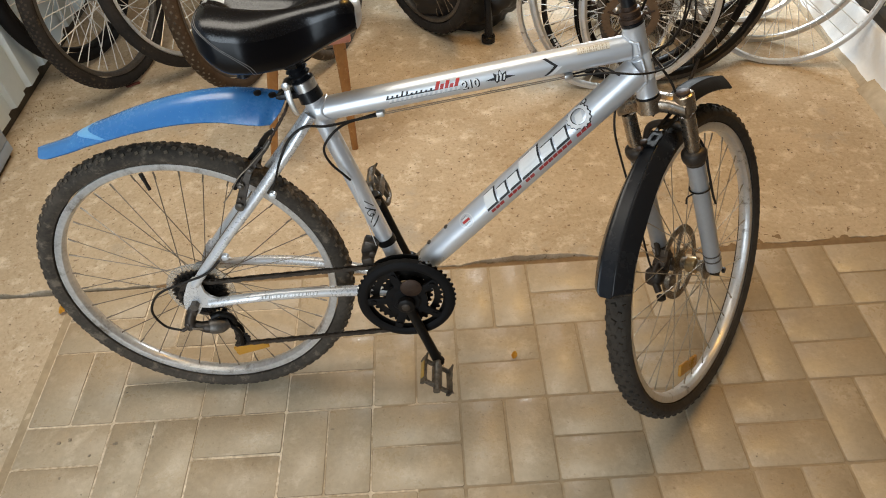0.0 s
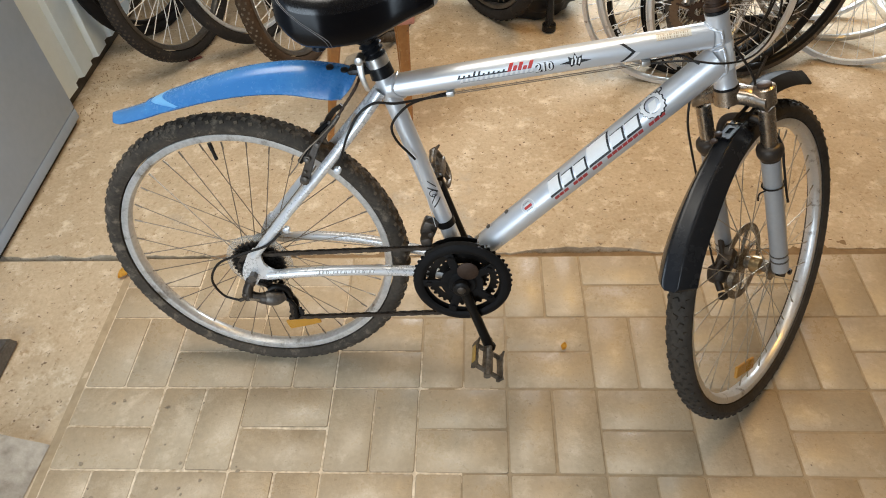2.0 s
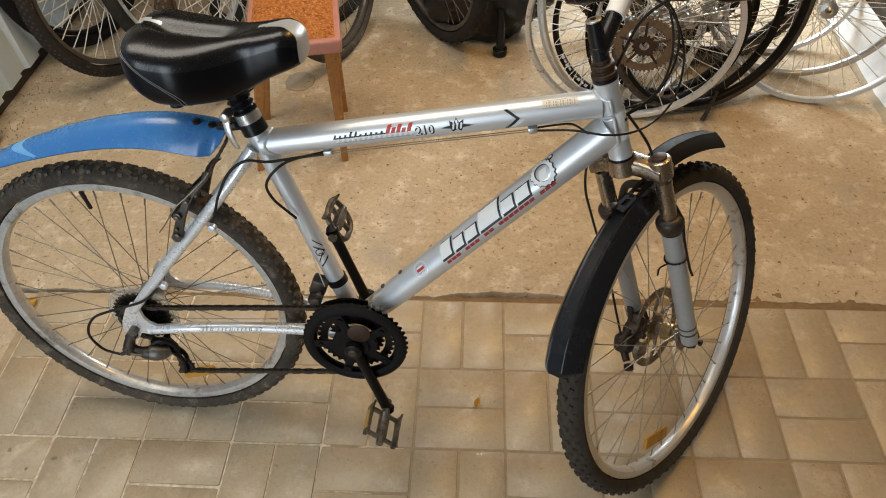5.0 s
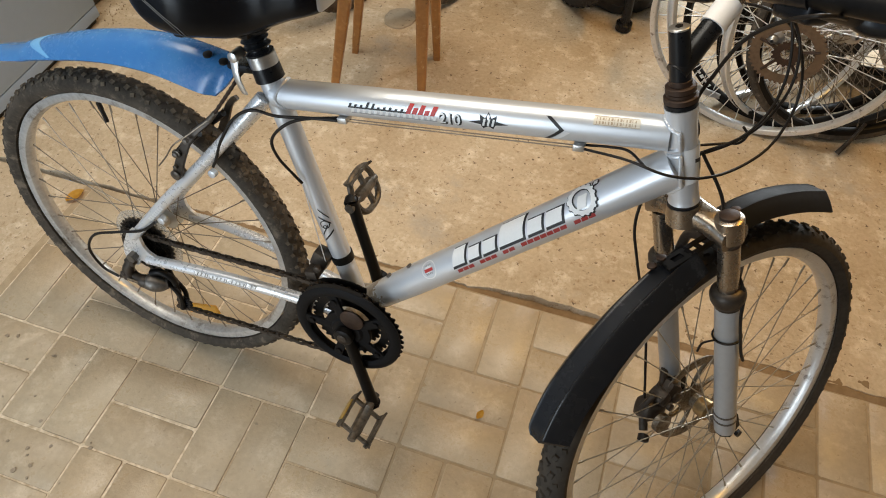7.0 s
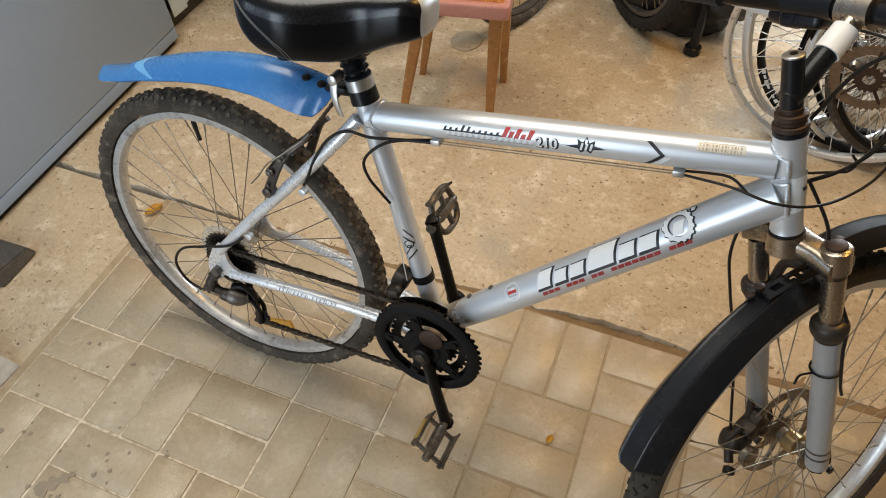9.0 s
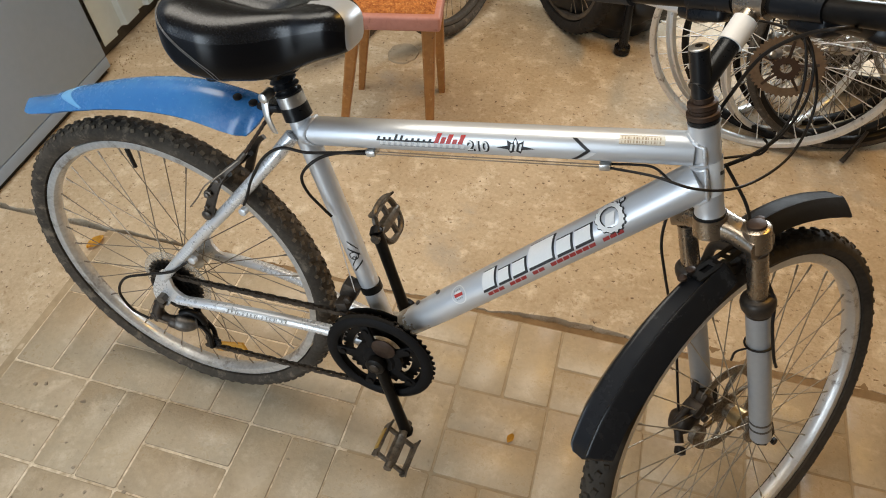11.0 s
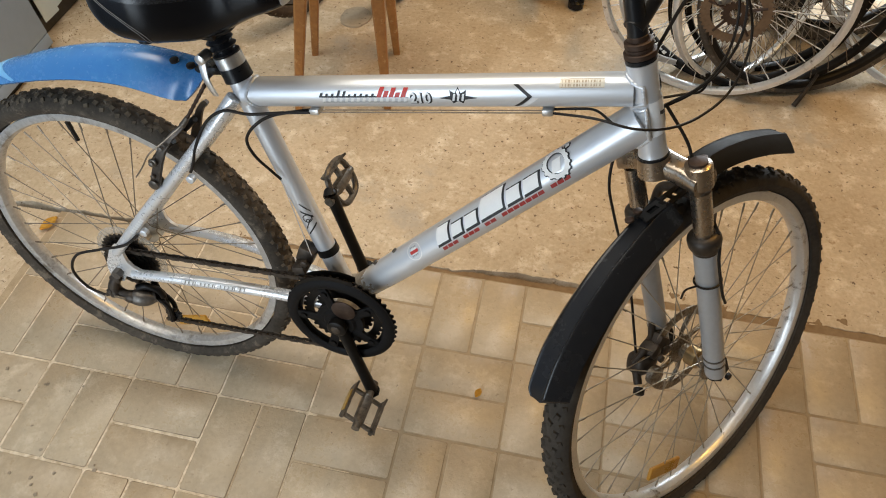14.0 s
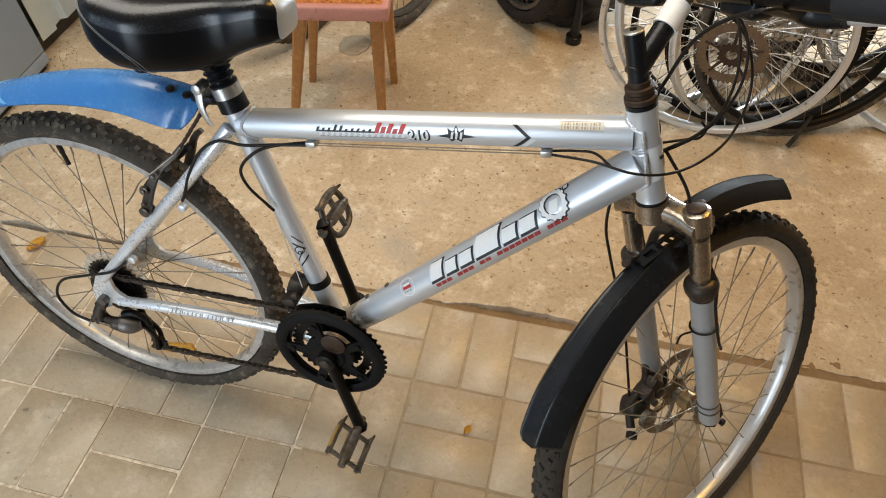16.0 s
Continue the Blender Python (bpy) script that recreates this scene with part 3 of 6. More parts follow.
# ---------------------------------------------------------------- wheels
def tyre_bm(R, w, knobs, rim_r, seed=0, tall=1.0):
    """Tyre round the y axis: outer radius R, width w, on a rim of radius rim_r."""
    bm = bmesh.new()
    h = R - rim_r
    c = rim_r + 0.52 * h
    prof = []
    for k in range(15):
        a = radians(-128 + 256 * k / 14)
        prof.append((c + 0.50 * h * math.cos(a) * (0.985 if knobs else 1.0), 0.5 * w * math.sin(a) if abs(a) < 1.6 else 0.5 * w * math.sin(a) * 0.9))
    revolve(bm, prof, 72)
    if knobs:
        rnd = random.Random(seed)
        n = knobs
        for k in range(n):
            for row, (ang, lx, ly, lz) in enumerate(((0, 0.009, 0.012, 0.0026), (27, 0.011, 0.009, 0.0028), (-27, 0.011, 0.009, 0.0028), (48, 0.009, 0.008, 0.0020), (-48, 0.009, 0.008, 0.0020))):
                th = 2 * math.pi * (k + (0.5 if row in (0, 3, 4) else 0)) / n
                a = radians(ang)
                r, y = c + 0.50 * h * math.cos(a), 0.5 * w * math.sin(a)
                skew = (18 if row in (1, 4) else -18) * (row > 0) + (25 if k % 2 else -25) * (row == 0)
                m = Matrix.Rotation(-th, 4, "Y") @ pose(r, y, 0) @ Matrix.Rotation(a, 4, "Z") @ Matrix.Rotation(radians(skew), 4, "X")
                s = 1 + 0.12 * (rnd.random() - 0.5)
                t0, t1 = (lx * s, ly * s), (lx * s * 0.72, ly * s * 0.72)
                lo = [m @ Vector((-0.002, sy * t0[1] / 2, sz * t0[0] / 2)) for sy, sz in ((-1, -1), (1, -1), (1, 1), (-1, 1))]
                hi = [m @ Vector((lz * 0.75 * tall, sy * t1[1] / 2, sz * t1[0] / 2)) for sy, sz in ((-1, -1), (1, -1), (1, 1), (-1, 1))]
                a4, b4 = [bm.verts.new(p) for p in lo], [bm.verts.new(p) for p in hi]
                bm.faces.new(b4).material_index = 1
                for i in range(4):
                    bm.faces.new((a4[i], a4[(i + 1) % 4], b4[(i + 1) % 4], b4[i]))
    return bm


def rim_bm(r, w, depth=0.0095):
    hw = w / 2
    prof = [(r + 0.006, -hw), (r + 0.006, hw), (r - 0.004, hw), (r - depth * 0.75, hw * 0.92), (r - depth, hw * 0.55), (r - depth - 0.002, 0), (r - depth, -hw * 0.55), (r - depth * 0.75, -hw * 0.92), (r - 0.004, -hw)]
    prof[0:2] = [(r + 0.006, -hw), (r + 0.006, -hw + 0.003), (r - 0.003, -hw + 0.004), (r - 0.006, 0), (r - 0.003, hw - 0.004), (r + 0.006, hw - 0.003), (r + 0.006, hw)]
    return revolve(bmesh.new(), prof, 96)


def wheel(parent, m, name="wheel", R=0.325, tyre_w=0.052, knobs=60, rim_r=0.2765, rim_w=0.026, rim_mat="rim", tyre_mat="rubber", spokes=36,
          spoke_mat="spoke", hub_mat="alu", hub_w=0.058, spoke_r=0.00095, valve=60, label="", phase=0.0, flange=0.021, tall=1.0, tread_mat=None):
    """A spoked wheel round its own y axis: the rim carries tyre, hub, valve and every spoke."""
    w = part(name, rim_bm(rim_r, rim_w), M[rim_mat], parent, label, m=m)
    if tyre_w:
        part("tyre", tyre_bm(R, tyre_w, knobs, rim_r, tall=tall), [M[tyre_mat], M[tread_mat or tyre_mat]], w)
    hw = hub_w / 2
    part("hub", revolve(bmesh.new(), [(0.0045, -hw - 0.018), (0.0045, hw + 0.018), (0.012, hw + 0.010), (0.012, hw + 0.004), (flange + 0.004, hw + 0.0015), (flange + 0.004, hw - 0.0015), (0.013, hw - 0.006), (0.011, 0), (0.013, -hw + 0.006), (flange + 0.004, -hw + 0.0015), (flange + 0.004, -hw - 0.0015), (0.012, -hw - 0.004), (0.012, -hw - 0.010)], 24), M[hub_mat], w)
    if spokes:
        L = rim_r - 0.018
        data = {}
        for k in range(spokes):
            side = 1 if k % 2 else -1
            lead = 1 if (k // 2) % 2 else -1
            key = (side, lead)
            if key not in data:
                a = radians(lead * 62)
                p0 = Vector((flange * math.cos(a), side * hw, flange * math.sin(a)))
                bm = bmesh.new()
                tube(bm, p0, (L, side * 0.002, 0), spoke_r, n=6)
                tube(bm, (L - 0.012, side * 0.003, 0), (L + 0.003, side * 0.002, 0), 0.0017, n=6)
                data[key] = mesh_of("spoke", bm, M[spoke_mat])
            shared("spoke", data[key], w, Matrix.Rotation(2 * math.pi * (k + phase) / spokes, 4, "Y"))
    if valve is not None:
        a = radians(valve)
        bm = bmesh.new()
        d = Vector((math.cos(a), 0, math.sin(a)))
        tube(bm, d * (rim_r - 0.016), d * (rim_r - 0.030), 0.0042, n=10)
        tube(bm, d * (rim_r - 0.030), d * (rim_r - 0.052), 0.0036, n=10)
        part("valve", bm, M["cable"], w, "black valve cap")
    return w


# ---------------------------------------------------------------- the silver bicycle
# its own frame: x forwards, y to its left, z up in its leaning plane, origin on the floor
BIKE = Matrix.Translation((-0.0015, 0.100, 0)) @ Matrix.Rotation(-0.0458, 4, "Z") @ Matrix.Rotation(-0.1714, 4, "X")
bike = thing("bicycle", BIKE, "silver mountain bicycle with blue rear and black front mudguards", "bicycle")

REAR = Vector((0.487, 0, 0.327))
CRANK = Vector((0.908, 0, 0.315))
SEAT_LUG = Vector((0.784, 0, 0.706))
HEAD_TOP, HEAD_LOW = Vector((1.300, 0, 0.832)), Vector((1.340, 0, 0.713))
UP = (HEAD_TOP - HEAD_LOW).normalized()
AHEAD = Vector((UP.z, 0, -UP.x))
STEER = radians(51.6)
FWD = math.cos(STEER) * AHEAD + math.sin(STEER) * Vector((0, 1, 0))
LFT = math.cos(STEER) * Vector((0, 1, 0)) - math.sin(STEER) * AHEAD
FRONT_M = Matrix(((FWD.x, LFT.x, UP.x, HEAD_LOW.x), (FWD.y, LFT.y, UP.y, HEAD_LOW.y), (FWD.z, LFT.z, UP.z, HEAD_LOW.z), (0, 0, 0, 1)))
S_AXIS = (SEAT_LUG - CRANK).normalized()


def along(a, b, s):
    return Vector(a) + (Vector(b) - Vector(a)) * s


# frame tubes
TT0, TT1, TT_R = Vector((0.785, 0, 0.706)), Vector((1.300, 0, 0.795)), 0.0205
DT0, DT1, DT_R = Vector((0.914, 0, 0.331)), Vector((1.320, 0, 0.757)), 0.0255
ST_R = 0.0165
top_tube = part("top_tube", tube(bmesh.new(), TT0, TT1, TT_R, TT_R, 28), M["silver"], bike)
bm = bmesh.new()
sweep(bm, [along(DT0, DT1, s) for s in (0, 0.1, 0.3, 0.6, 0.85, 1)], lambda s: DT_R * (0.86 + 0.14 * min(1, s * 3)), 56, 40)
for f in bm.faces:
    c = f.calc_center_median()
    s = (c - DT0).dot((DT1 - DT0).normalized())
    f.material_index = 1 if s + 0.050 * noise.noise(c * 45) + 0.030 * noise.noise(c * 170) < 0.062 else 0
down_tube = part("down_tube", bm, [M["silver"], M["silver_grimy"]], bike)
seat_tube = part("seat_tube", tube(bmesh.new(), CRANK, SEAT_LUG + S_AXIS * 0.030, ST_R, ST_R, 24), M["silver"], bike)
bm = bmesh.new()
sweep(bm, [HEAD_LOW - UP * 0.0, HEAD_LOW + UP * 0.012, HEAD_LOW + UP * 0.03, along(HEAD_LOW, HEAD_TOP, 0.5), HEAD_TOP - UP * 0.02, HEAD_TOP],
      lambda s: 0.0172 + 0.0014 * (abs(2 * s - 1) ** 6), 28, 4)
head_tube = part("head_tube", bm, M["silver"], bike)
part("crank_shell", tube(bmesh.new(), CRANK + Vector((0, -0.036, 0)), CRANK + Vector((0, 0.036, 0)), 0.022, n=24), M["silver_grimy"], bike)


def weld_ring(p0, p1, r, q0, q1, R, parent):
    """A beaded weld where the tube p0-p1 meets the tube q0-q1."""
    d, e = (V3(p1) - V3(p0)).normalized(), (V3(q1) - V3(q0)).normalized()
    u, v = side_axes(d)
    dp = d - e * d.dot(e)
    pts = []
    for k in range(192):
        a = 2 * math.pi * k / 192
        o = V3(p0) + (u * math.cos(a) + v * math.sin(a)) * (r + 0.0002)
        w = (o - V3(q0)) - e * (o - V3(q0)).dot(e)
        b, c = w.dot(dp) / dp.dot(dp), (w.dot(w) - R * R) / dp.dot(dp)
        pts.append(o + d * (-b - math.sqrt(max(0.0, b * b - c))))
    bm = bmesh.new()
    sweep(bm, pts, lambda s: 0.0024 + 0.00025 * math.sin(s * 2 * math.pi * 38), 8, raw=True, loop=True)
    return part("weld_bead", bm, M["silver"], parent)


weld_ring(TT0, TT1, TT_R, HEAD_LOW, HEAD_TOP, 0.0175, top_tube)
weld_ring(TT1, TT0, TT_R, CRANK, SEAT_LUG, 0.0235, top_tube)
weld_ring(DT0, DT1, DT_R, HEAD_LOW, HEAD_TOP, 0.0178, down_tube)

# stays and dropouts
for sy in (-1, 1):
    bm = bmesh.new()
    sweep(bm, [CRANK + Vector((-0.02, sy * 0.026, -0.002)), (0.80, sy * 0.036, 0.324), (0.70, sy * 0.050, 0.334), (0.60, sy * 0.060, 0.334), (0.515, sy * 0.064, 0.326)], lambda s: 0.0115 - 0.002 * s, 14)
    part("chainstay", bm, M["silver_stay"], bike)
    bm = bmesh.new()
    sweep(bm, [SEAT_LUG + Vector((-0.011, sy * 0.016, -0.002)), (0.735, sy * 0.032, 0.655), (0.66, sy * 0.046, 0.566), (0.58, sy * 0.056, 0.475), (0.498, sy * 0.063, 0.375)], lambda s: 0.0105 - 0.0015 * s, 14)
    part("seatstay", bm, M["silver_stay"], bike)
    bm = bmesh.new()
    prism(bm, [(0.468, 0.346), (0.484, 0.378), (0.496, 0.392), (0.512, 0.392), (0.510, 0.372), (0.512, 0.356), (0.519, 0.345), (0.531, 0.338), (0.545, 0.336), (0.545, 0.318), (0.515, 0.314), (0.497, 0.316), (0.487, 0.300), (0.472, 0.299), (0.463, 0.312), (0.463, 0.328)], sy * 0.062 - 0.003, sy * 0.062 + 0.003)
    part("dropout", bm, M["silver_stay"], bike)
part("stay_bridge", tube(bmesh.new(), (0.715, -0.036, 0.634), (0.715, 0.036, 0.634), 0.007, n=12), M["silver"], bike)
for x, z, y in ((0.571, 0.452, -0.062), (0.684, 0.578, -0.048)):
    part("cable_stop", disc(bmesh.new(), (x + 0.004, y + 0.004, z - 0.010), (0, -1, 0), 0.0065, 0.010, 14, 0.001), M["silver"], bike)

# seat post with clamp, rubber boot, saddle
P_AX = S_AXIS
post_foot = SEAT_LUG + P_AX * 0.028
part("seat_post", tube(bmesh.new(), post_foot - P_AX * 0.02, post_foot + P_AX * 0.115, 0.0135, n=20), M["black_metal"], bike)
part("rubber_collar", sweep(bmesh.new(), [post_foot - P_AX * 0.006, post_foot, post_foot + P_AX * 0.009, post_foot + P_AX * 0.014], lambda s: 0.0208 - 0.001 * s, 24, 3), M["black_plastic"], bike, "black rubber collar")
bm = bmesh.new()
sweep(bm, [post_foot + P_AX * t for t in (0.014, 0.018, 0.026, 0.030)], lambda s: 0.0198, 24, 3)
clamp = part("seat_clamp", bm, M["alu"], bike, "silver quick release clamp")
bm = bmesh.new()
sweep(bm, [post_foot + P_AX * 0.030 + P_AX * (0.058 * k / 40) for k in range(41)], lambda s: 0.0175 + 0.0022 * math.sin(s * 40) - 0.001 * s, 20, raw=True)
part("rubber_boot", bm, M["black_plastic"], bike, "ribbed black rubber boot")
bm = bmesh.new()
c0 = post_foot + P_AX * 0.030
blade = smooth_path([c0 + Vector((-0.020, -0.029, 0.006)), c0 + Vector((-0.019, -0.033, -0.006)), c0 + Vector((-0.017, -0.035, -0.022)), c0 + Vector((-0.013, -0.034, -0.038)), c0 + Vector((-0.010, -0.032, -0.048))], 5)
loft(bm, [[p + Vector((sx * w, sy * 0.0016, 0)) for sx, sy in ((-1, -0.5), (-0.6, -1), (0.6, -1), (1, -0.5), (1, 0.5), (0.6, 1), (-0.6, 1), (-1, 0.5))] for p, w in ((p, 0.0058 - 0.0018 * k / (len(blade) - 1)) for k, p in enumerate(blade))])
disc(bm, c0 + Vector((-0.020, -0.012, 0.004)), (0, -1, 0), 0.0072, 0.024, 16, 0.002)
part("clamp_lever", bm, M["alu"], clamp, "silver quick release lever")


def ease(a, b, t):
    t = max(0.0, min(1.0, (t - a) / (b - a)))
    return t * t * (3 - 2 * t)


def saddle_section(s):
    """Length, half width, top and bottom of the saddle from its rear (0) to its nose (1)."""
    x = 0.627 + 0.249 * s
    rear = math.sqrt(max(0.0, 1 - (1 - min(1.0, s / 0.16)) ** 2))
    nose = math.sqrt(max(0.0, 1 - max(0.0, (s - 0.87) / 0.13) ** 2))
    half = 0.089 - 0.045 * ease(0.28, 0.74, s) - 0.006 * ease(0.74, 1.0, s)
    half *= (0.45 + 0.55 * rear) * (0.40 + 0.60 * nose)
    top = 0.904 - 0.014 * math.sin(math.pi * min(1.0, s / 0.9)) - 0.004 * s - 0.022 * (1 - rear) - 0.022 * (1 - nose)
    low = 0.798 - 0.002 * ease(0.1, 0.4, s) + 0.044 * ease(0.50, 0.97, s) + 0.030 * (1 - ease(0.0, 0.22, s)) + 0.014 * (1 - nose)
    return x, half, top, low


def saddle_point(s, a, lift=0.0):
    x, half, top, low = saddle_section(s)
    ca, sa = math.cos(a), math.sin(a)
    y = (half + lift) * (abs(ca) ** 0.60) * (1 if ca > 0 else -1)
    mid, hz = 0.5 * (top + low), 0.5 * (top - low) + lift
    z = mid + hz * (abs(sa) ** (0.62 if sa > 0 else 0.34)) * (1 if sa > 0 else -1)
    if sa > 0:
        z -= 0.019 * ease(0.0, 0.22, s) * (1 - ease(0.45, 0.78, s)) * math.exp(-(y / 0.017) ** 2)
    y *= 1 - 0.10 * max(0.0, -sa)
    return Vector((x, y, z))


def saddle():
    N, K = 300, 220
    bm = bmesh.new()
    loft(bm, [[saddle_point(i / N, 2 * math.pi * k / K) for k in range(K)] for i in range(N + 1)])
    bmesh.ops.recalc_face_normals(bm, faces=bm.faces[:])
    for f in bm.faces:
        c = f.calc_center_median()
        s = (c.x - 0.627) / 0.249
        x, half, top, low = saddle_section(max(0.0, min(1.0, s)))
        up = (c.z - low) / max(0.001, top - low)
        f.material_index = 1 if up > 0.66 else 0
        v = min(1.0, abs(c.y) / max(0.001, half))
        if s > 0.984 - 0.28 * (1 - v) ** 2.4 * ease(0.35, 0.70, up):
            f.material_index = 2
        if up > 0.40 and 0.012 < s and abs(c.y - 0.012) < 0.011 * (1 - s / 0.17):
            f.material_index = 2
    sd = part("saddle", bm, [M["vinyl"], M["vinyl_top"], M["vinyl_silver"]], bike, "black vinyl saddle with silver trim", flat_angle=75)
    for off in (0.0, 0.032):
        for sy in (-1, 1):
            pts = []
            for q in range(50):
                t = q / 49
                zf = 0.95 - 1.85 * t
                a = math.asin(max(0.0, zf) ** (1 / 0.62)) if zf > 0 else -math.asin((-zf) ** (1 / 0.34))
                s = 0.030 + off * 0.6 + 0.32 * (0.10 * t + 0.90 * ease(0.10, 0.86, t))
                p = saddle_point(s, a, 0.0006)
                pts.append(Vector((p.x, -sy * p.y, p.z)))
            part("seam", sweep(bmesh.new(), pts, 0.00045, 5, raw=True), M["thread"], sd, "pale stitched seam")
    bm = bmesh.new()
    for sy in (-1, 1):
        sweep(bm, [(0.655, sy * 0.025, 0.806), (0.70, sy * 0.022, 0.798), (0.775, sy * 0.018, 0.800), (0.805, sy * 0.012, 0.822)], 0.0035, 8)
        tube(bm, (0.660, sy * 0.045, 0.812), (0.660, sy * 0.025, 0.806), 0.006, n=12)
    part("saddle_rail", bm, M["black_metal"], sd)
    part("saddle_bumper", disc(bmesh.new(), (0.690, -0.052, 0.792), (0, 0, 1), 0.011, 0.012, 14, 0.003), M["black_plastic"], sd)
    part("saddle_clamp", bm_box((0.045, 0.05, 0.022), pose(0.745, 0, 0.800), 0.004), M["black_metal"], sd)


saddle()

# headset, stem, handlebar
for a, b, r, mat in ((0.0, 0.006, 0.0180, "black_plastic"), (0.006, 0.013, 0.0186, "rust"), (0.013, 0.018, 0.0158, "rust"), (0.018, 0.025, 0.0165, "rust"), (0.025, 0.032, 0.0122, "rust")):
    part("headset_ring", disc(bmesh.new(), HEAD_TOP + UP * a, UP, r, b - a, 24, 0.0012), M[mat], bike)
part("headset_ring", disc(bmesh.new(), HEAD_LOW - UP * 0.010, UP, 0.0194, 0.0105, 24, 0.0015), M["black_plastic"], bike)
bm = bmesh.new()
tube(bm, HEAD_TOP + UP * 0.028, HEAD_TOP + UP * 0.086, 0.0116, 0.0108, n=24)
stem = part("stem", bm, M["black_plastic"], bike, "black quill stem wrapped in tape")
part("stem_cap", disc(bmesh.new(), HEAD_TOP + UP * 0.0855, UP, 0.0108, 0.0035, 24, 0.0015), M["alu"], stem, "polished stem cap")
part("stem_bolt", disc(bmesh.new(), HEAD_TOP + UP * 0.088, UP, 0.0042, 0.0018, 6), M["black_metal"], stem)


def FP(f, l, a):
    return FRONT_M @ Vector((f, l, a))


# bar clamp, and the levers that hang off the bar
BAR_F, BAR_A = 0.092, 0.226
LEV_F, LEV_A = 0.118, 0.224
bm = bmesh.new()
tube(bm, FP(0.004, 0, 0.172), FP(BAR_F - 0.006, 0, BAR_A - 0.006), 0.0118, 0.0118, n=20)
part("stem_arm", bm, M["chrome"], stem, "tarnished chrome stem arm")
a0, a1 = FP(0.004, 0, 0.172), FP(BAR_F - 0.006, 0, BAR_A - 0.006)
part("stem_sleeve", tube(bmesh.new(), along(a0, a1, 0.51), along(a0, a1, 0.83), 0.0142, n=24), M["white"], stem, "white tape sleeve on the stem")
part("stem_sleeve", tube(bmesh.new(), along(a0, a1, -0.12), along(a0, a1, 0.51), 0.0122, n=24), M["black_plastic"], stem, "black painted stem arm")
part("bar_clamp", tube(bmesh.new(), FP(BAR_F, -0.018, BAR_A), FP(BAR_F, 0.018, BAR_A), 0.0185, n=20), M["chrome"], stem)
handlebar = part("handlebar", sweep(bmesh.new(), [FP(BAR_F - 0.02, 0.30, BAR_A + 0.006), FP(BAR_F - 0.008, 0.15, BAR_A), FP(BAR_F, 0.03, BAR_A), FP(BAR_F, -0.03, BAR_A), FP(BAR_F - 0.008, -0.15, BAR_A), FP(BAR_F - 0.02, -0.30, BAR_A + 0.006)], 0.0125, 16), M["black_metal"], bike)
for sy in (1, -1):
    part("grip", tube(bmesh.new(), FP(BAR_F - 0.012, sy * 0.17, BAR_A + 0.002), FP(BAR_F - 0.020, sy * 0.30, BAR_A + 0.006), 0.0165, n=18), M["cork"], handlebar, "black foam grip")
    part("bar_tape", tube(bmesh.new(), FP(BAR_F, sy * 0.026, BAR_A), FP(BAR_F - 0.004, sy * 0.085, BAR_A), 0.0150, n=18), M["black_plastic"], handlebar)
    bm = bmesh.new()
    sweep(bm, [FP(BAR_F + 0.002, sy * 0.085, BAR_A - 0.006), FP(LEV_F + 0.012, sy * 0.098, LEV_A - 0.026), FP(LEV_F + 0.020, sy * 0.112, LEV_A - 0.038), FP(LEV_F + 0.022, sy * 0.146, LEV_A - 0.038)], lambda s: 0.018 - 0.005 * s, 14)
    lever_body = part("brake_lever", bm, M["black_plastic"], handlebar, "black brake lever housing")
    bm = bmesh.new()
    sweep(bm, [FP(LEV_F + 0.024, sy * 0.142, LEV_A - 0.040), FP(LEV_F + 0.028, sy * 0.160, LEV_A - 0.042), FP(LEV_F + 0.030, sy * 0.19, LEV_A - 0.040), FP(LEV_F + 0.034, sy * 0.26, LEV_A - 0.034)], lambda s: 0.0080 - 0.0020 * s, 12)
    part("lever_blade", bm, M["silver"], lever_body, "polished lever blade")
    part("shifter_pod", bm_box((0.034, 0.050, 0.026), FRONT_M @ pose(BAR_F + 0.004, sy * 0.066, BAR_A - 0.018, 0, 20, sy * 10), 0.009, 3), M["black_plastic"], handlebar, "black gear shifter pod")
    part("lever_bolt", disc(bmesh.new(), FP(LEV_F - 0.004, sy * 0.100, LEV_A - 0.020), -FWD, 0.0050, 0.012, 12, 0.001), M["grey_metal"], lever_body, "yellowish pivot bolt")
    part("cable_adjuster", tube(bmesh.new(), FP(LEV_F + 0.020, sy * 0.104, LEV_A - 0.039), FP(LEV_F + 0.021, sy * 0.090, LEV_A - 0.041), 0.0052, n=12), M["white"], lever_body, "white cable adjuster")

# fork
HUB_A, HUB_F = -0.4285, 0.0350
fork_bm = bmesh.new()
rings = []
for k in range(17):
    l = -0.062 + 0.124 * k / 16
    q = abs(l) / 0.062
    ca, hf, ha = -0.020 - 0.016 * q ** 1.6, 0.0215 - 0.005 * math.sin(math.pi * min(1, q)), 0.0135
    ring = []
    for j in range(20):
        a = 2 * math.pi * j / 20
        sx, sz = math.cos(a), math.sin(a)
        ring.append(FP(0.008 + 0.008 * q ** 1.5 + hf * abs(sx) ** 0.6 * (1 if sx > 0 else -1), l, ca + ha * abs(sz) ** 0.6 * (1 if sz > 0 else -1)))
    rings.append(ring)
loft(fork_bm, rings)
tube(fork_bm, FP(0, 0, -0.03), FP(0, 0, -0.004), 0.0225, 0.0205, n=24)
bmesh.ops.recalc_face_normals(fork_bm, faces=fork_bm.faces[:])
crown = part("fork_crown", fork_bm, M["chrome"], bike, "tarnished chrome fork crown")
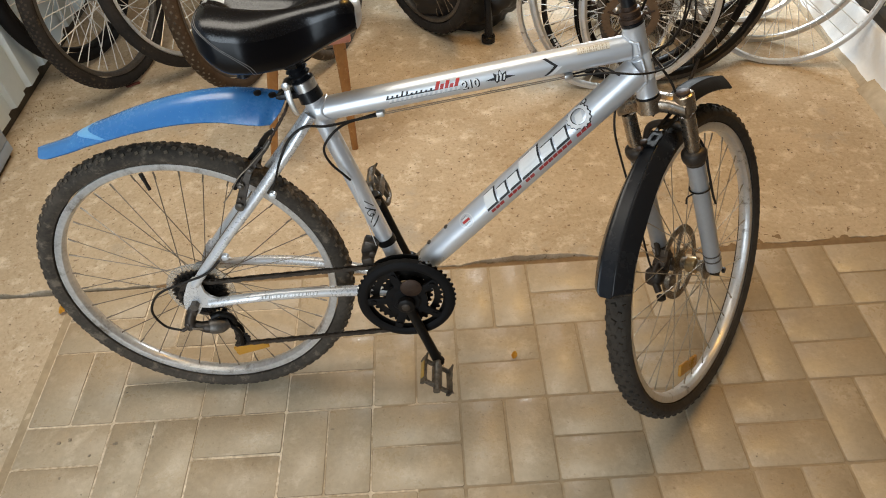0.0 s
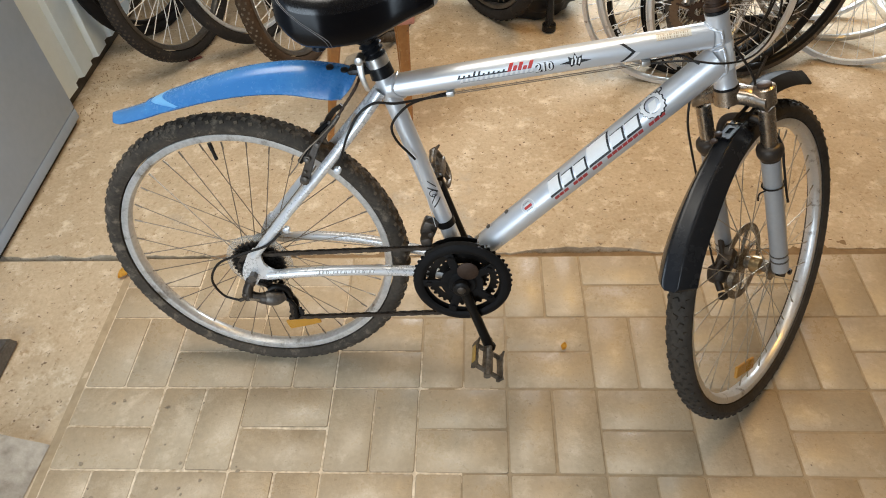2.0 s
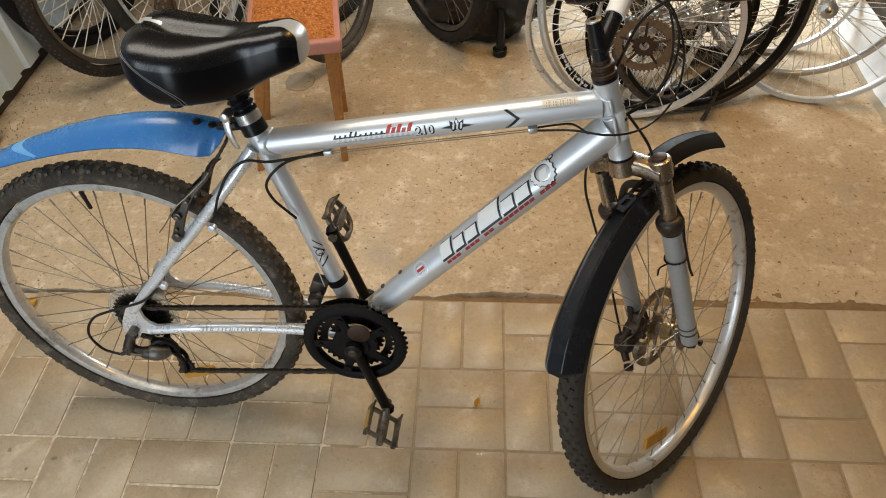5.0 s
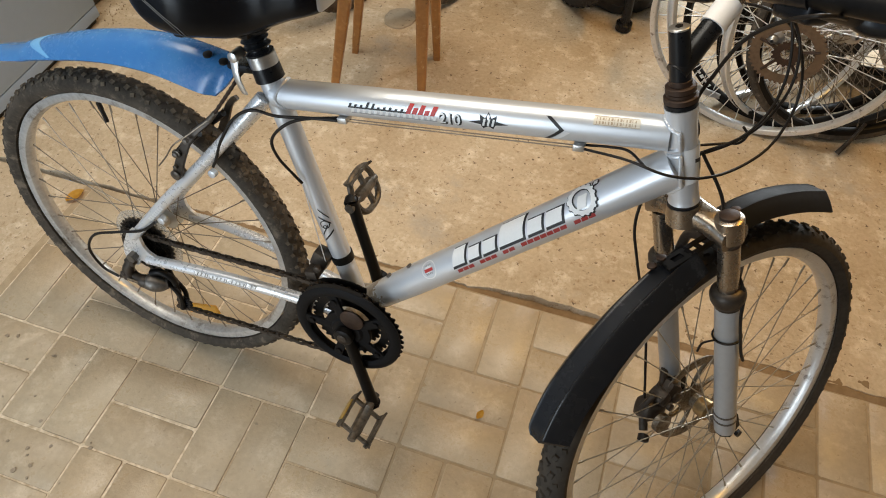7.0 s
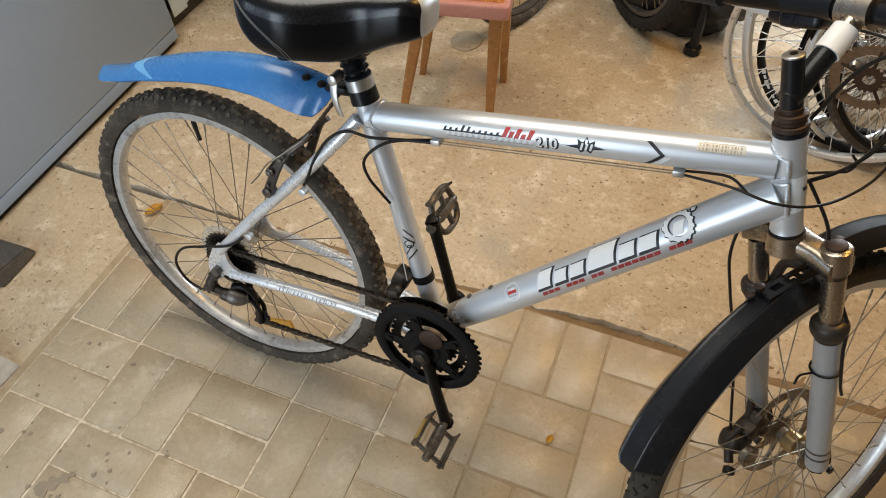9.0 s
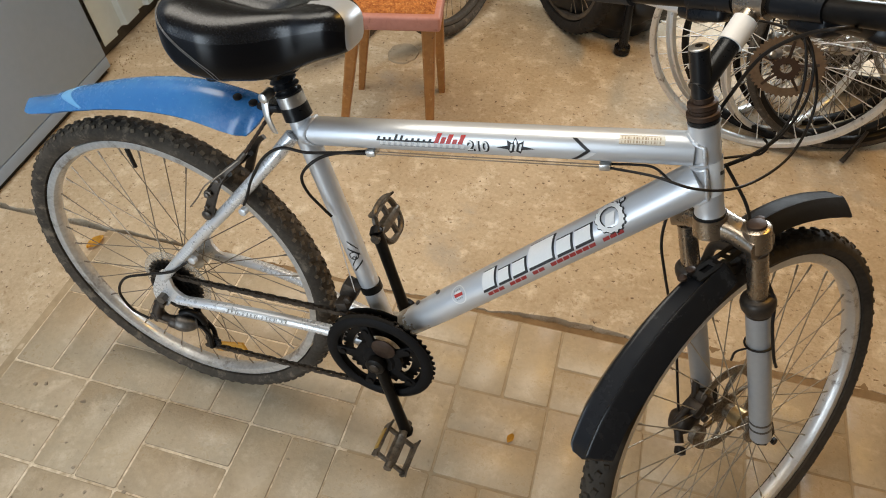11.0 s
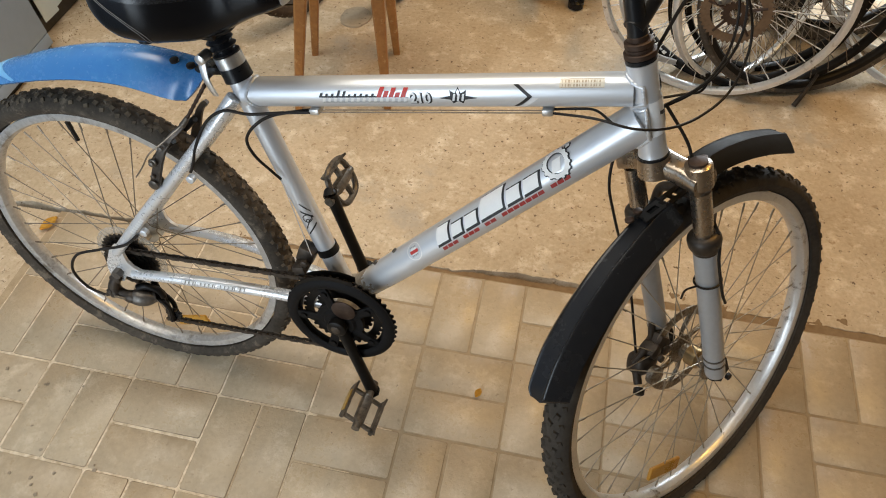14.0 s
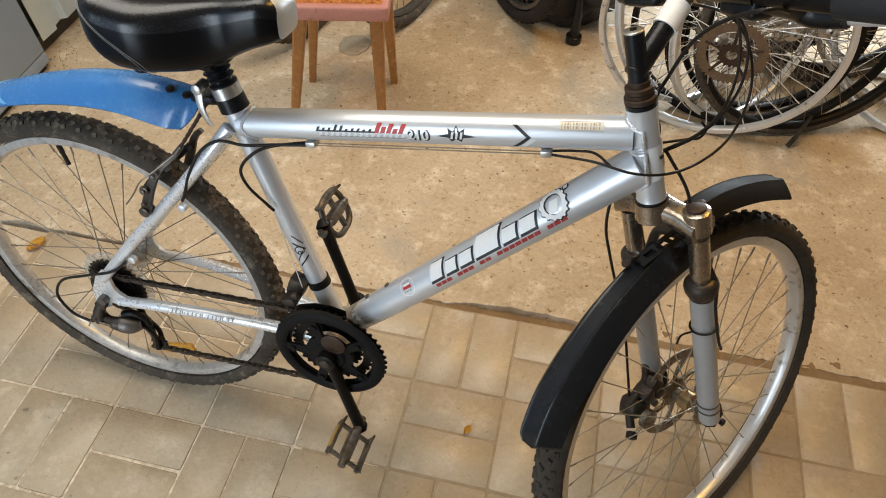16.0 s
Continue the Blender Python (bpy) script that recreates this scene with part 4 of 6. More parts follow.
for sy in (1, -1):
    part("crown_socket", disc(bmesh.new(), FP(0.016, sy * 0.054, -0.043), UP, 0.0168, 0.034, 24, 0.003), M["chrome"], crown)
    part("fork_cap", disc(bmesh.new(), FP(0.016, sy * 0.054, -0.0105), UP, 0.0115, 0.006, 20, 0.002), M["rust"], crown, "rusty fork cap")
    part("stanchion", tube(bmesh.new(), FP(0.016, sy * 0.054, -0.05), FP(0.016, sy * 0.054, -0.16), 0.0132, n=20), M["chrome"], bike, "tarnished chrome fork stanchion")
    part("fork_seal", sweep(bmesh.new(), [FP(0.016, sy * 0.054, a) for a in (-0.120, -0.126, -0.140, -0.150)], lambda s: 0.0165 + 0.0058 * math.sin(math.pi * min(1, s * 1.1)), 20, 4), M["greasy"], bike, "brown rubber fork seal")
    lg = part("fork_leg", sweep(bmesh.new(), [FP(0.016, sy * 0.054, a) for a in (-0.145, -0.20, -0.30, -0.385, -0.40, -0.410)], lambda s: 0.0162 - 0.003 * max(0, (s - 0.95) / 0.05) - 0.001 * s, 22, 6), M["fork_grey"], bike)
    for a in (-0.368, -0.382):
        part("leg_band", disc(bmesh.new(), FP(0.016, sy * 0.054, a), UP, 0.0166, 0.003, 22), M["grey_metal"], lg)
    bm = bmesh.new()
    loft(bm, [[FP(x, sy * y, a) for x, a in ((0.004, -0.395), (0.042, -0.395), (0.046, -0.425), (0.026, -0.438), (0.006, -0.418))] for y in (0.048, 0.056)])
    bmesh.ops.recalc_face_normals(bm, faces=bm.faces[:])
    part("fork_end", bm, M["black_metal"], lg)
# arch joining the lower legs behind the tyre
bm = bmesh.new()
sweep(bm, [FP(0.026, 0.046, -0.150), FP(0.036, 0.042, -0.116), FP(0.040, 0.030, -0.092), FP(0.040, 0, -0.086), FP(0.040, -0.030, -0.092), FP(0.036, -0.042, -0.116), FP(0.026, -0.046, -0.150)], 0.0070, 12)
part("fork_arch", bm, M["greasy"], bike, "dark brown fork brace")
# cable ties on the right leg
for a in (-0.205,):
    part("cable_tie", sweep(bmesh.new(), [FP(0.016 + 0.0180 * math.cos(q), -0.054 + 0.0180 * math.sin(q), a) for q in (2 * math.pi * k / 24 for k in range(24))], 0.0016, 6, raw=True, loop=True), M["cable"], bike, "black cable tie")
    part("cable_tie", sweep(bmesh.new(), [FP(-0.002, -0.050, a), FP(-0.020, -0.046, a + 0.004), FP(-0.034, -0.050, a + 0.002)], 0.0016, 6), M["cable"], bike, "black cable tie tail")

WHEEL_F = FRONT_M @ pose(HUB_F, 0, HUB_A)
front_wheel = wheel(bike, WHEEL_F, "front_wheel", R=0.3222, tyre_w=0.047, knobs=66, rim_r=0.2838, valve=None, hub_mat="rotor", spoke_mat="spoke_pale", tyre_mat="rubber_front", tall=1.3, label="front wheel with knobbly tyre and scuffed rim")
WHEEL_R = Matrix.Translation(REAR + Vector((-0.0120, 0.012, -0.001)))
rear_wheel = wheel(bike, WHEEL_R, "rear_wheel", R=0.3185, tyre_w=0.047, knobs=74, rim_r=0.2785, rim_mat="rim_dull", tall=0.85, tread_mat="tread_dust", valve=99.5, phase=0.6, label="rear wheel with dusty knobbly tyre")
for w, ang, r in ((front_wheel, -120, 0.225), (rear_wheel, -72.5, 0.210)):
    bm = bmesh.new()
    m = Matrix.Rotation(radians(-ang), 4, "Y") @ pose(r, -0.006, 0)
    box(bm, (0.026, 0.007, 0.080), m, 0.0034, 3)
    part("spoke_reflector", bm, M["amber"], w, "amber spoke reflector")
m = Matrix.Rotation(radians(-75), 4, "Y") @ pose(0.262, 0, 0)
part("valve", tube(bmesh.new(), m @ Vector((0.006, 0, 0)), m @ Vector((-0.030, 0, 0)), 0.004, n=10), M["grey_metal"], front_wheel)

# disc brake at the front wheel's left side
bm = bmesh.new()
revolve(bm, [(0.080, 0.029), (0.080, 0.031), (0.064, 0.031), (0.064, 0.029)], 72, WHEEL_F)
for k in range(6):
    a = 2 * math.pi * k / 6
    sweep(bm, [WHEEL_F @ Vector((r * math.cos(a + 9 * (0.065 - r)), 0.030, r * math.sin(a + 9 * (0.065 - r)))) for r in (0.020, 0.035, 0.050, 0.066)], 0.0034, 6)
revolve(bm, [(0.026, 0.028), (0.026, 0.032), (0.008, 0.032), (0.008, 0.028)], 36, WHEEL_F)
for k in range(48):
    a = 2 * math.pi * k / 48
    r = 0.068 + 0.004 * (k % 3)
    disc(bm, WHEEL_F @ Vector((r * math.cos(a), 0.0285, r * math.sin(a))), WHEEL_F.to_3x3() @ Vector((0, 1, 0)), 0.0018, 0.003, 6)
part("brake_disc", bm, M["rotor"], front_wheel, "dirty drilled brake disc").parent = bike
bm = bmesh.new()
box(bm, (0.046, 0.036, 0.038), FRONT_M @ pose(-0.046, 0.036, -0.392, 0, 25, 0), 0.015, 3)
box(bm, (0.024, 0.030, 0.020), FRONT_M @ pose(-0.030, 0.030, -0.372, 0, -20, 0), 0.007, 2)
tube(bm, FP(-0.064, 0.034, -0.378), FP(-0.040, 0.030, -0.362), 0.0055, n=10)
disc(bm, FP(-0.030, 0.012, -0.380), -LFT, 0.006, 0.006, 10, 0.001)
tube(bm, FP(-0.066, 0.03, -0.395), FP(-0.076, 0.02, -0.408), 0.007, n=10)
box(bm, (0.044, 0.030, 0.034), FRONT_M @ pose(-0.012, 0.036, -0.384, 0, -35, 0), 0.010, 2)
tube(bm, FP(-0.016, 0.040, -0.372), FP(0.004, 0.052, -0.352), 0.006, n=10)
disc(bm, FP(-0.008, 0.022, -0.386), -LFT, 0.009, 0.006, 12, 0.002)
caliper = part("brake_caliper", bm, M["greasy"], bike, "dark mechanical disc brake caliper")
part("caliper_plate", disc(bmesh.new(), FP(-0.052, 0.012, -0.396), -LFT, 0.016, 0.013, 18, 0.003), M["rotor"], caliper, "grey metal adjuster")
part("caliper_knob", disc(bmesh.new(), FP(-0.078, 0.016, -0.412), (0, -1, -0.4), 0.009, 0.012, 14, 0.003), M["cable"], caliper)
part("hub_cap", disc(bmesh.new(), FP(HUB_F, 0.014, HUB_A), -LFT, 0.0175, 0.026, 24, 0.006), M["brass"], bike, "brass hub cap")
part("hub_nut", disc(bmesh.new(), FP(HUB_F, -0.060, HUB_A), -LFT, 0.006, 0.005, 6), M["black_metal"], front_wheel).parent = bike
part("brake_hose", sweep(bmesh.new(), [FP(0.004, 0.050, 0.02), FP(-0.022, 0.062, -0.05), FP(-0.022, 0.066, -0.12), FP(-0.016, 0.066, -0.25), FP(-0.034, 0.054, -0.335), FP(-0.052, 0.040, -0.374)], 0.0021, 8), M["cable"], bike, "black brake cable")
part("brake_hose", sweep(bmesh.new(), [FP(0.020, -0.010, 0.06), FP(0.030, -0.030, 0.0), FP(0.024, -0.040, -0.05), FP(0.026, -0.068, -0.12), FP(0.014, -0.076, -0.16), FP(0.018, -0.075, -0.22), FP(0.024, -0.074, -0.245)], 0.0022, 8), M["cable"], bike, "black cable")


def mudguard(bm, path, widths, drop, to_world, thick=0.0022, n=13, ridge=0.0, power=2.2, hub=(0, -9), facet=0.0, bow=0.0, steps=6, keep=None):
    """A curved channel along a path of (x, z), with a width and side drop at every step."""
    rings = []
    P = [Vector((x, 0, z)) for x, z in path]
    P = smooth_path(P, steps)
    for i, p in enumerate(P):
        s = i / (len(P) - 1)
        d = (P[min(i + 1, len(P) - 1)] - P[max(i - 1, 0)]).normalized()
        up = Vector((-d.z, 0, d.x))
        if up.dot(p - Vector((hub[0], 0, hub[1]))) < 0:
            up = -up
        w, dr = widths(s), drop(s)
        outer, inner = [], []
        for k in range(n):
            q = 2 * k / (n - 1) - 1
            h = -dr * (abs(q) ** power) + ridge * max(0, 1 - abs(q) / 0.30) ** 0.5
            if facet:
                h = -dr * max(0.0, (abs(q) - facet) / (1 - facet)) ** 1.35 + 0.0012 * math.exp(-((abs(q) - facet) / 0.06) ** 2)
            outer.append(to_world @ (p + d * bow * q * q + Vector((0, q * w / 2, 0)) + up * h))
            inner.append(to_world @ (p + d * bow * q * q + Vector((0, q * (w / 2 - thick * abs(q)), 0)) + up * (h - thick)))
        rings.append(outer + inner[::-1])
        if keep is not None:
            keep.append(outer)
    loft(bm, rings)
    bmesh.ops.recalc_face_normals(bm, faces=bm.faces[:])
    return bm


# black front mudguard in two flaps with a steel strap
FLIP = FRONT_M
bm = bmesh.new()
mudguard(bm, [(0.000, -0.074), (-0.060, -0.086), (-0.120, -0.104), (-0.180, -0.132), (-0.230, -0.164), (-0.262, -0.198), (-0.274, -0.216)], lambda s: 0.056 + 0.014 * min(1, s * 2.0) - 0.030 * max(0, (s - 0.90) / 0.10) ** 2.5, lambda s: 0.026, FLIP @ pose(0, -0.006, 0, 0, 0, 1.2), n=41, hub=(HUB_F, HUB_A), facet=0.42)
front_guard = part("front_mudguard", bm, M["guard_black"], bike, "black plastic front mudguard")
bm = bmesh.new()
mudguard(bm, [(0.046, -0.060), (0.095, -0.060), (0.145, -0.071), (0.195, -0.090), (0.240, -0.113), (0.256, -0.122)], lambda s: 0.056 + 0.018 * s - 0.040 * max(0, (s - 0.86) / 0.14) ** 2.6, lambda s: 0.016 + 0.006 * s, FLIP, n=41, hub=(HUB_F, HUB_A), facet=0.40)
part("guard_flap", bm, M["guard_ring"], front_guard, "black front flap")
bm = bmesh.new()
SM = FRONT_M @ pose(0.020, -0.008, -0.0770, 0, 2, 0)
for q in (-1, 1):
    box(bm, (0.130, 0.0065, 0.003), SM @ pose(0, q * 0.0075, 0))
for q, w in ((-0.056, 0.012), (-0.030, 0.006), (-0.006, 0.006), (0.018, 0.006), (0.054, 0.014)):
    box(bm, (w, 0.0085, 0.003), SM @ pose(q, 0, 0))
part("guard_strap", bm, M["black_metal"], front_guard, "dark slotted strap")
for f, l, a in ((-0.052, 0.004, -0.0775), (-0.036, 0.004, -0.0740), (0.058, -0.012, -0.0570), (0.078, -0.010, -0.0565)):
    part("guard_bolt", disc(bmesh.new(), FP(f, l, a), UP, 0.0062, 0.004, 12, 0.001), M["rust"], front_guard, "rusty bolt head")

# blue rear mudguard clipped to the seat post
bm = bmesh.new()
BP = [(0.738, 0.738), (0.692, 0.747), (0.622, 0.751), (0.546, 0.742), (0.470, 0.723), (0.400, 0.699), (0.348, 0.679)]
GUARD_W = lambda s: (0.056 + 0.032 * min(1, s / 0.12)) - 0.026 * max(0, (s - 0.25) / 0.75)
GUARD_D = lambda s: 0.044 * min(1, 0.45 + s / 0.09) - 0.027 * max(0, (s - 0.2) / 0.8)
mudguard(bm, BP, GUARD_W, GUARD_D, Matrix(), thick=0.003, n=25, bow=0.006)
blue = part("rear_mudguard", bm, M["blue"], bike, "scuffed blue plastic rear mudguard")
shell = []
mudguard(bmesh.new(), BP, GUARD_W, GUARD_D, Matrix(), thick=0.003, n=61, bow=0.006, steps=12, keep=shell)


def on_shell(k, x):
    """The guard's outer face on its line k, at x."""
    for a, b in zip(shell, shell[1:]):
        if b[k].x <= x <= a[k].x:
            return a[k].lerp(b[k], (a[k].x - x) / max(1e-9, a[k].x - b[k].x))
    return shell[-1][k].copy()


bm = bmesh.new()
strips = []
for k in range(1, 46):
    q = 2 * k / 60 - 1
    mid, half = 0.371 + 0.052 * (q + 0.25) ** 2 / 0.6, 0.0022 + 0.0095 * max(0.0, 1 - ((q + 0.3) / 0.72) ** 2)
    strips.append([bm.verts.new(on_shell(k, mid + half * e) + Vector((0, -0.0004, 0.0007 if abs(e) < 1 else -0.0003))) for e in (-1, -0.9, 0, 0.9, 1)])
for a, b in zip(strips, strips[1:]):
    for i in range(4):
        bm.faces.new((a[i], b[i], b[i + 1], a[i + 1]))
bmesh.ops.recalc_face_normals(bm, faces=bm.faces[:])
part("tail_band", bm, M["blue_pale"], blue, "pale blue raised crescent")
bm = bmesh.new()
mudguard(bm, [(0.385, 0.6900), (0.350, 0.6765), (0.326, 0.6680), (0.300, 0.6595), (0.284, 0.6555), (0.273, 0.6535)], lambda s: 0.004 + 0.060 * math.sqrt(max(0.0, 1 - max(0.0, (s - 0.55) / 0.45) ** 2)), lambda s: 0.018 - 0.010 * s, Matrix(), thick=0.003, n=21, steps=12)
part("tail_flap", bm, M["blue"], blue, "rounded blue tail flap")
for x, z in ((0.692, 0.7465), (0.716, 0.742)):
    part("guard_bolt", disc(bmesh.new(), (x, -0.014, z - 0.001), (0, -0.25, 1), 0.0065, 0.004, 12, 0.001), M["cable"], blue, "dark bolt head")
bm = bmesh.new()
box(bm, (0.045, 0.030, 0.012), pose(0.742, 0, 0.738, 0, -8, 0), 0.004)
part("guard_bracket", bm, M["black_plastic"], blue, "black bracket")


# decals laid on the tubes
def tube_patch(bm, p0, p1, r, s0, s1, h0, h1, face, shear=0.0, lift=0.0004, ns=2, nh=5):
    """A patch on a tube from s0 to s1 metres along it, h0 to h1 metres round it from the way face; shear tilts its ends."""
    p0, d = V3(p0), (V3(p1) - V3(p0)).normalized()
    f = (V3(face) - d * V3(face).dot(d)).normalized()
    g = d.cross(f)
    if g.z < 0:
        g = -g
    vs = []
    for j in range(nh + 1):
        h = h0 + (h1 - h0) * j / nh
        a = h / r
        row = []
        for i in range(ns + 1):
            s = s0 + (s1 - s0) * i / ns + shear * (h - h0)
            row.append(bm.verts.new(p0 + d * s + (f * math.cos(a) + g * math.sin(a)) * (r + lift)))
        vs.append(row)
    for a, b in zip(vs, vs[1:]):
        for i in range(ns):
            bm.faces.new((a[i], a[i + 1], b[i + 1], b[i]))
    return bm


FACE = Vector((0, -1, 0.25))
LOGO = ((0.234, 0.027, 0.025), (0.266, 0.024, 0.017), (0.294, 0.027, 0.017), (0.325, 0.046, 0.030), (0.376, 0.027, 0.018), (0.407, 0.029, 0.018))
for s, w, h in LOGO:
    base, lean = 0.002, 0.42
    b2 = tube_patch(bmesh.new(), DT0, DT1, DT_R, s - 0.0016, s + w - 0.0006, base - 0.0044, base + h + 0.0018, FACE, lean)
    mark = part("logo_shadow", b2, M["ink"], down_tube, "black edge of a logo mark")
    bw = tube_patch(bmesh.new(), DT0, DT1, DT_R, s, s + w - 0.0028, base, base + h, FACE, lean, 0.0008)
    part("logo_mark", bw, M["white"], mark, "white slanted logo mark")


def ring_on_tube(p0, p1, r, face, s, h, radii, lift, teeth=0, n=96):
    """A flat ring, plain or toothed, laid on a tube round the point s, h."""
    p0, d = V3(p0), (V3(p1) - V3(p0)).normalized()
    f = (V3(face) - d * V3(face).dot(d)).normalized()
    g = d.cross(f)
    g = -g if g.z < 0 else g
    bm, rows = bmesh.new(), []
    for j, rr in enumerate(radii):
        row = []
        for k in range(n):
            q = 2 * math.pi * k / n
            rad = rr * (1 + (0.09 if teeth and j == len(radii) - 1 and math.sin(teeth * q) > 0 else 0))
            a = (h + rad * math.sin(q)) / r
            row.append(bm.verts.new(p0 + d * (s + rad * math.cos(q)) + (f * math.cos(a) + g * math.sin(a)) * (r + lift)))
        rows.append(row)
    for ra, rb in zip(rows, rows[1:]):
        for k in range(n):
            j = (k + 1) % n
            bm.faces.new((ra[k], ra[j], rb[j], rb[k]))
    return bm


part("logo_shadow", ring_on_tube(DT0, DT1, DT_R, FACE, 0.4705, 0.0163, (0.0128, 0.0165, 0.0212), 0.0009, 15), M["ink"], down_tube, "black edge of a cogwheel mark")
part("logo_mark", tube_patch(bmesh.new(), DT0, DT1, DT_R, 0.4590, 0.4730, 0.0060, 0.0220, FACE, 0.42, 0.0010), M["white"], down_tube, "white slanted logo mark")
part("logo_mark", ring_on_tube(DT0, DT1, DT_R, FACE, 0.4698, 0.0170, (0.0138, 0.0165, 0.0196), 0.0012, 15), M["white"], down_tube, "white cogwheel mark")
bm = bmesh.new()
for k in range(22):
    if k in (3, 7, 10, 18):
        continue
    s = 0.236 + 0.0110 * k
    tube_patch(bm, DT0, DT1, DT_R, s, s + 0.0096, -0.0105, -0.0045, FACE, 0.3, 0.0006, 1, 3)
part("red_lettering_bar", bm, M["dull_red"], down_tube, "worn dark red small print")
# round badges
for s, h, r, mat, inner in ((0.187, 0.013, 0.0150, "white", "red_ink"), (0.492, 0.0325, 0.0055, "ink", "white")):
    d = (DT1 - DT0).normalized()
    f = (FACE - d * FACE.dot(d)).normalized()
    g = d.cross(f)
    g = -g if g.z < 0 else g

    def on_tube(a, b, lift):
        return DT0 + d * (s + a) + (f * math.cos((h + b) / DT_R) + g * math.sin((h + b) / DT_R)) * (DT_R + lift)
    bm = bmesh.new()
    c = bm.verts.new(on_tube(0, 0, 0.0005))
    mid = [bm.verts.new(on_tube(0.5 * r * math.cos(q), 0.5 * r * math.sin(q), 0.0005)) for q in (2 * math.pi * k / 24 for k in range(24))]
    out = [bm.verts.new(on_tube(r * math.cos(q), r * math.sin(q), 0.0005)) for q in (2 * math.pi * k / 24 for k in range(24))]
    edge = [bm.verts.new(on_tube(0.89 * r * math.cos(q), 0.89 * r * math.sin(q), 0.0005)) for q in (2 * math.pi * k / 24 for k in range(24))]
    for k in range(24):
        j = (k + 1) % 24
        bm.faces.new((c, mid[k], mid[j]))
        bm.faces.new((edge[k], out[k], out[j], edge[j]))
        if inner == "white":
            bm.faces.new((mid[k], edge[k], edge[j], mid[j]))
    badge = part("round_badge", bm, M[mat], down_tube, "small round sticker")
    bm = bmesh.new()
    if inner == "red_ink":
        tube_patch(bm, DT0, DT1, DT_R, s - 0.0085, s + 0.0085, h - 0.0030, h + 0.0020, FACE, 0, 0.0009, 2, 2)
    else:
        tube_patch(bm, DT0, DT1, DT_R, s - 0.003, s + 0.003, h - 0.003, h + 0.003, FACE, 0, 0.0009, 2, 2)
    part("badge_bar", bm, M[inner], badge)
    if inner == "red_ink":
        bm = bmesh.new()
        for row in (-0.0075, 0.0055):
            for k in range(4):
                tube_patch(bm, DT0, DT1, DT_R, s - 0.007 + 0.0036 * k, s - 0.0046 + 0.0036 * k, h + row, h + row + 0.003, FACE, 0, 0.0009, 1, 1)
        part("badge_bar", bm, M["grey_ink"], badge)

# top tube: slanted script, number, star mark, chevron, data sticker
FT = Vector((0, -1, 0.10))
SCRIPT = (6, 5, 5, 9, 8, 4, 5, 5, 4, 5, 13, 8, 12, 6, 12)
for k, tall in enumerate(SCRIPT):
    s, red = 0.122 + 0.0082 * k, k > 9
    up = part("script_bar", tube_patch(bmesh.new(), TT0, TT1, TT_R, s, s + (0.0062 if red else 0.0034), 0.0, 0.001 * tall, FT, 0.45, 0.0009, 1, 4), M["red_ink" if red else "ink"], top_tube)
    part("script_bar", tube_patch(bmesh.new(), TT0, TT1, TT_R, s + 0.0030, s + 0.0072, -0.0062, -0.0005, FT, 0.45, 0.0007, 1, 3), M["white"], up)
part("script_bar", tube_patch(bmesh.new(), TT0, TT1, TT_R, 0.122, 0.206, 0.0, 0.0018, FT, 0.0, 0.0008, 8, 1), M["ink"], top_tube, "black script underline")
part("script_bar", tube_patch(bmesh.new(), TT0, TT1, TT_R, 0.126, 0.246, -0.0075, -0.0062, FT, 0.0, 0.0006, 8, 1), M["grey_ink"], top_tube, "grey edge of the script")


def tube_text(text, p0, p1, r, s, h, size, face, mat, parent, label, lift=0.0006, bold=0.0):
    """Built-in font letters bent onto a tube."""
    cu = bpy.data.curves.new("lettering", "FONT")
    cu.body, cu.size, cu.offset, cu.resolution_u = text, size, bold, 6
    ob = bpy.data.objects.new("lettering", cu)
    scene.collection.objects.link(ob)
    bpy.context.view_layer.update()
    me = bpy.data.meshes.new_from_object(ob.evaluated_get(bpy.context.evaluated_depsgraph_get()))
    bpy.data.objects.remove(ob)
    bt = bmesh.new()
    bt.from_mesh(me)
    for k in range(1, 12):
        bmesh.ops.bisect_plane(bt, geom=bt.verts[:] + bt.edges[:] + bt.faces[:], plane_co=(0, size * k / 16, 0), plane_no=(0, 1, 0))
    bt.to_mesh(me)
    bt.free()
    p0, d = V3(p0), (V3(p1) - V3(p0)).normalized()
    f = (V3(face) - d * V3(face).dot(d)).normalized()
    g = d.cross(f)
    g = -g if g.z < 0 else g
    for v in me.vertices:
        x, y = v.co.x, v.co.y
        a = (h + y) / r
        v.co = p0 + d * (s + x) + (f * math.cos(a) + g * math.sin(a)) * (r + lift)
    me.materials.clear()
    me.materials.append(M[mat])
    return shared("lettering", me, parent, None, label)


tube_text("210", TT0, TT1, TT_R, 0.2500, -0.0085, 0.0190, FT, "ink", top_tube, "black edge of the number", 0.0004, 0.0012)
tube_text("210", TT0, TT1, TT_R, 0.2488, -0.0078, 0.0190, FT, "white", top_tube, "number 210 in white", 0.0008, 0.0002)
bm = bmesh.new()
STAR = [(0.288, -0.0015), (0.303, -0.0035), (0.306, -0.0095), (0.313, -0.0055), (0.319, -0.0095), (0.322, -0.0035), (0.338, -0.0015), (0.323, 0.0015), (0.324, 0.0085), (0.317, 0.0045), (0.313, 0.0125), (0.309, 0.0045), (0.302, 0.0085), (0.303, 0.0015)]


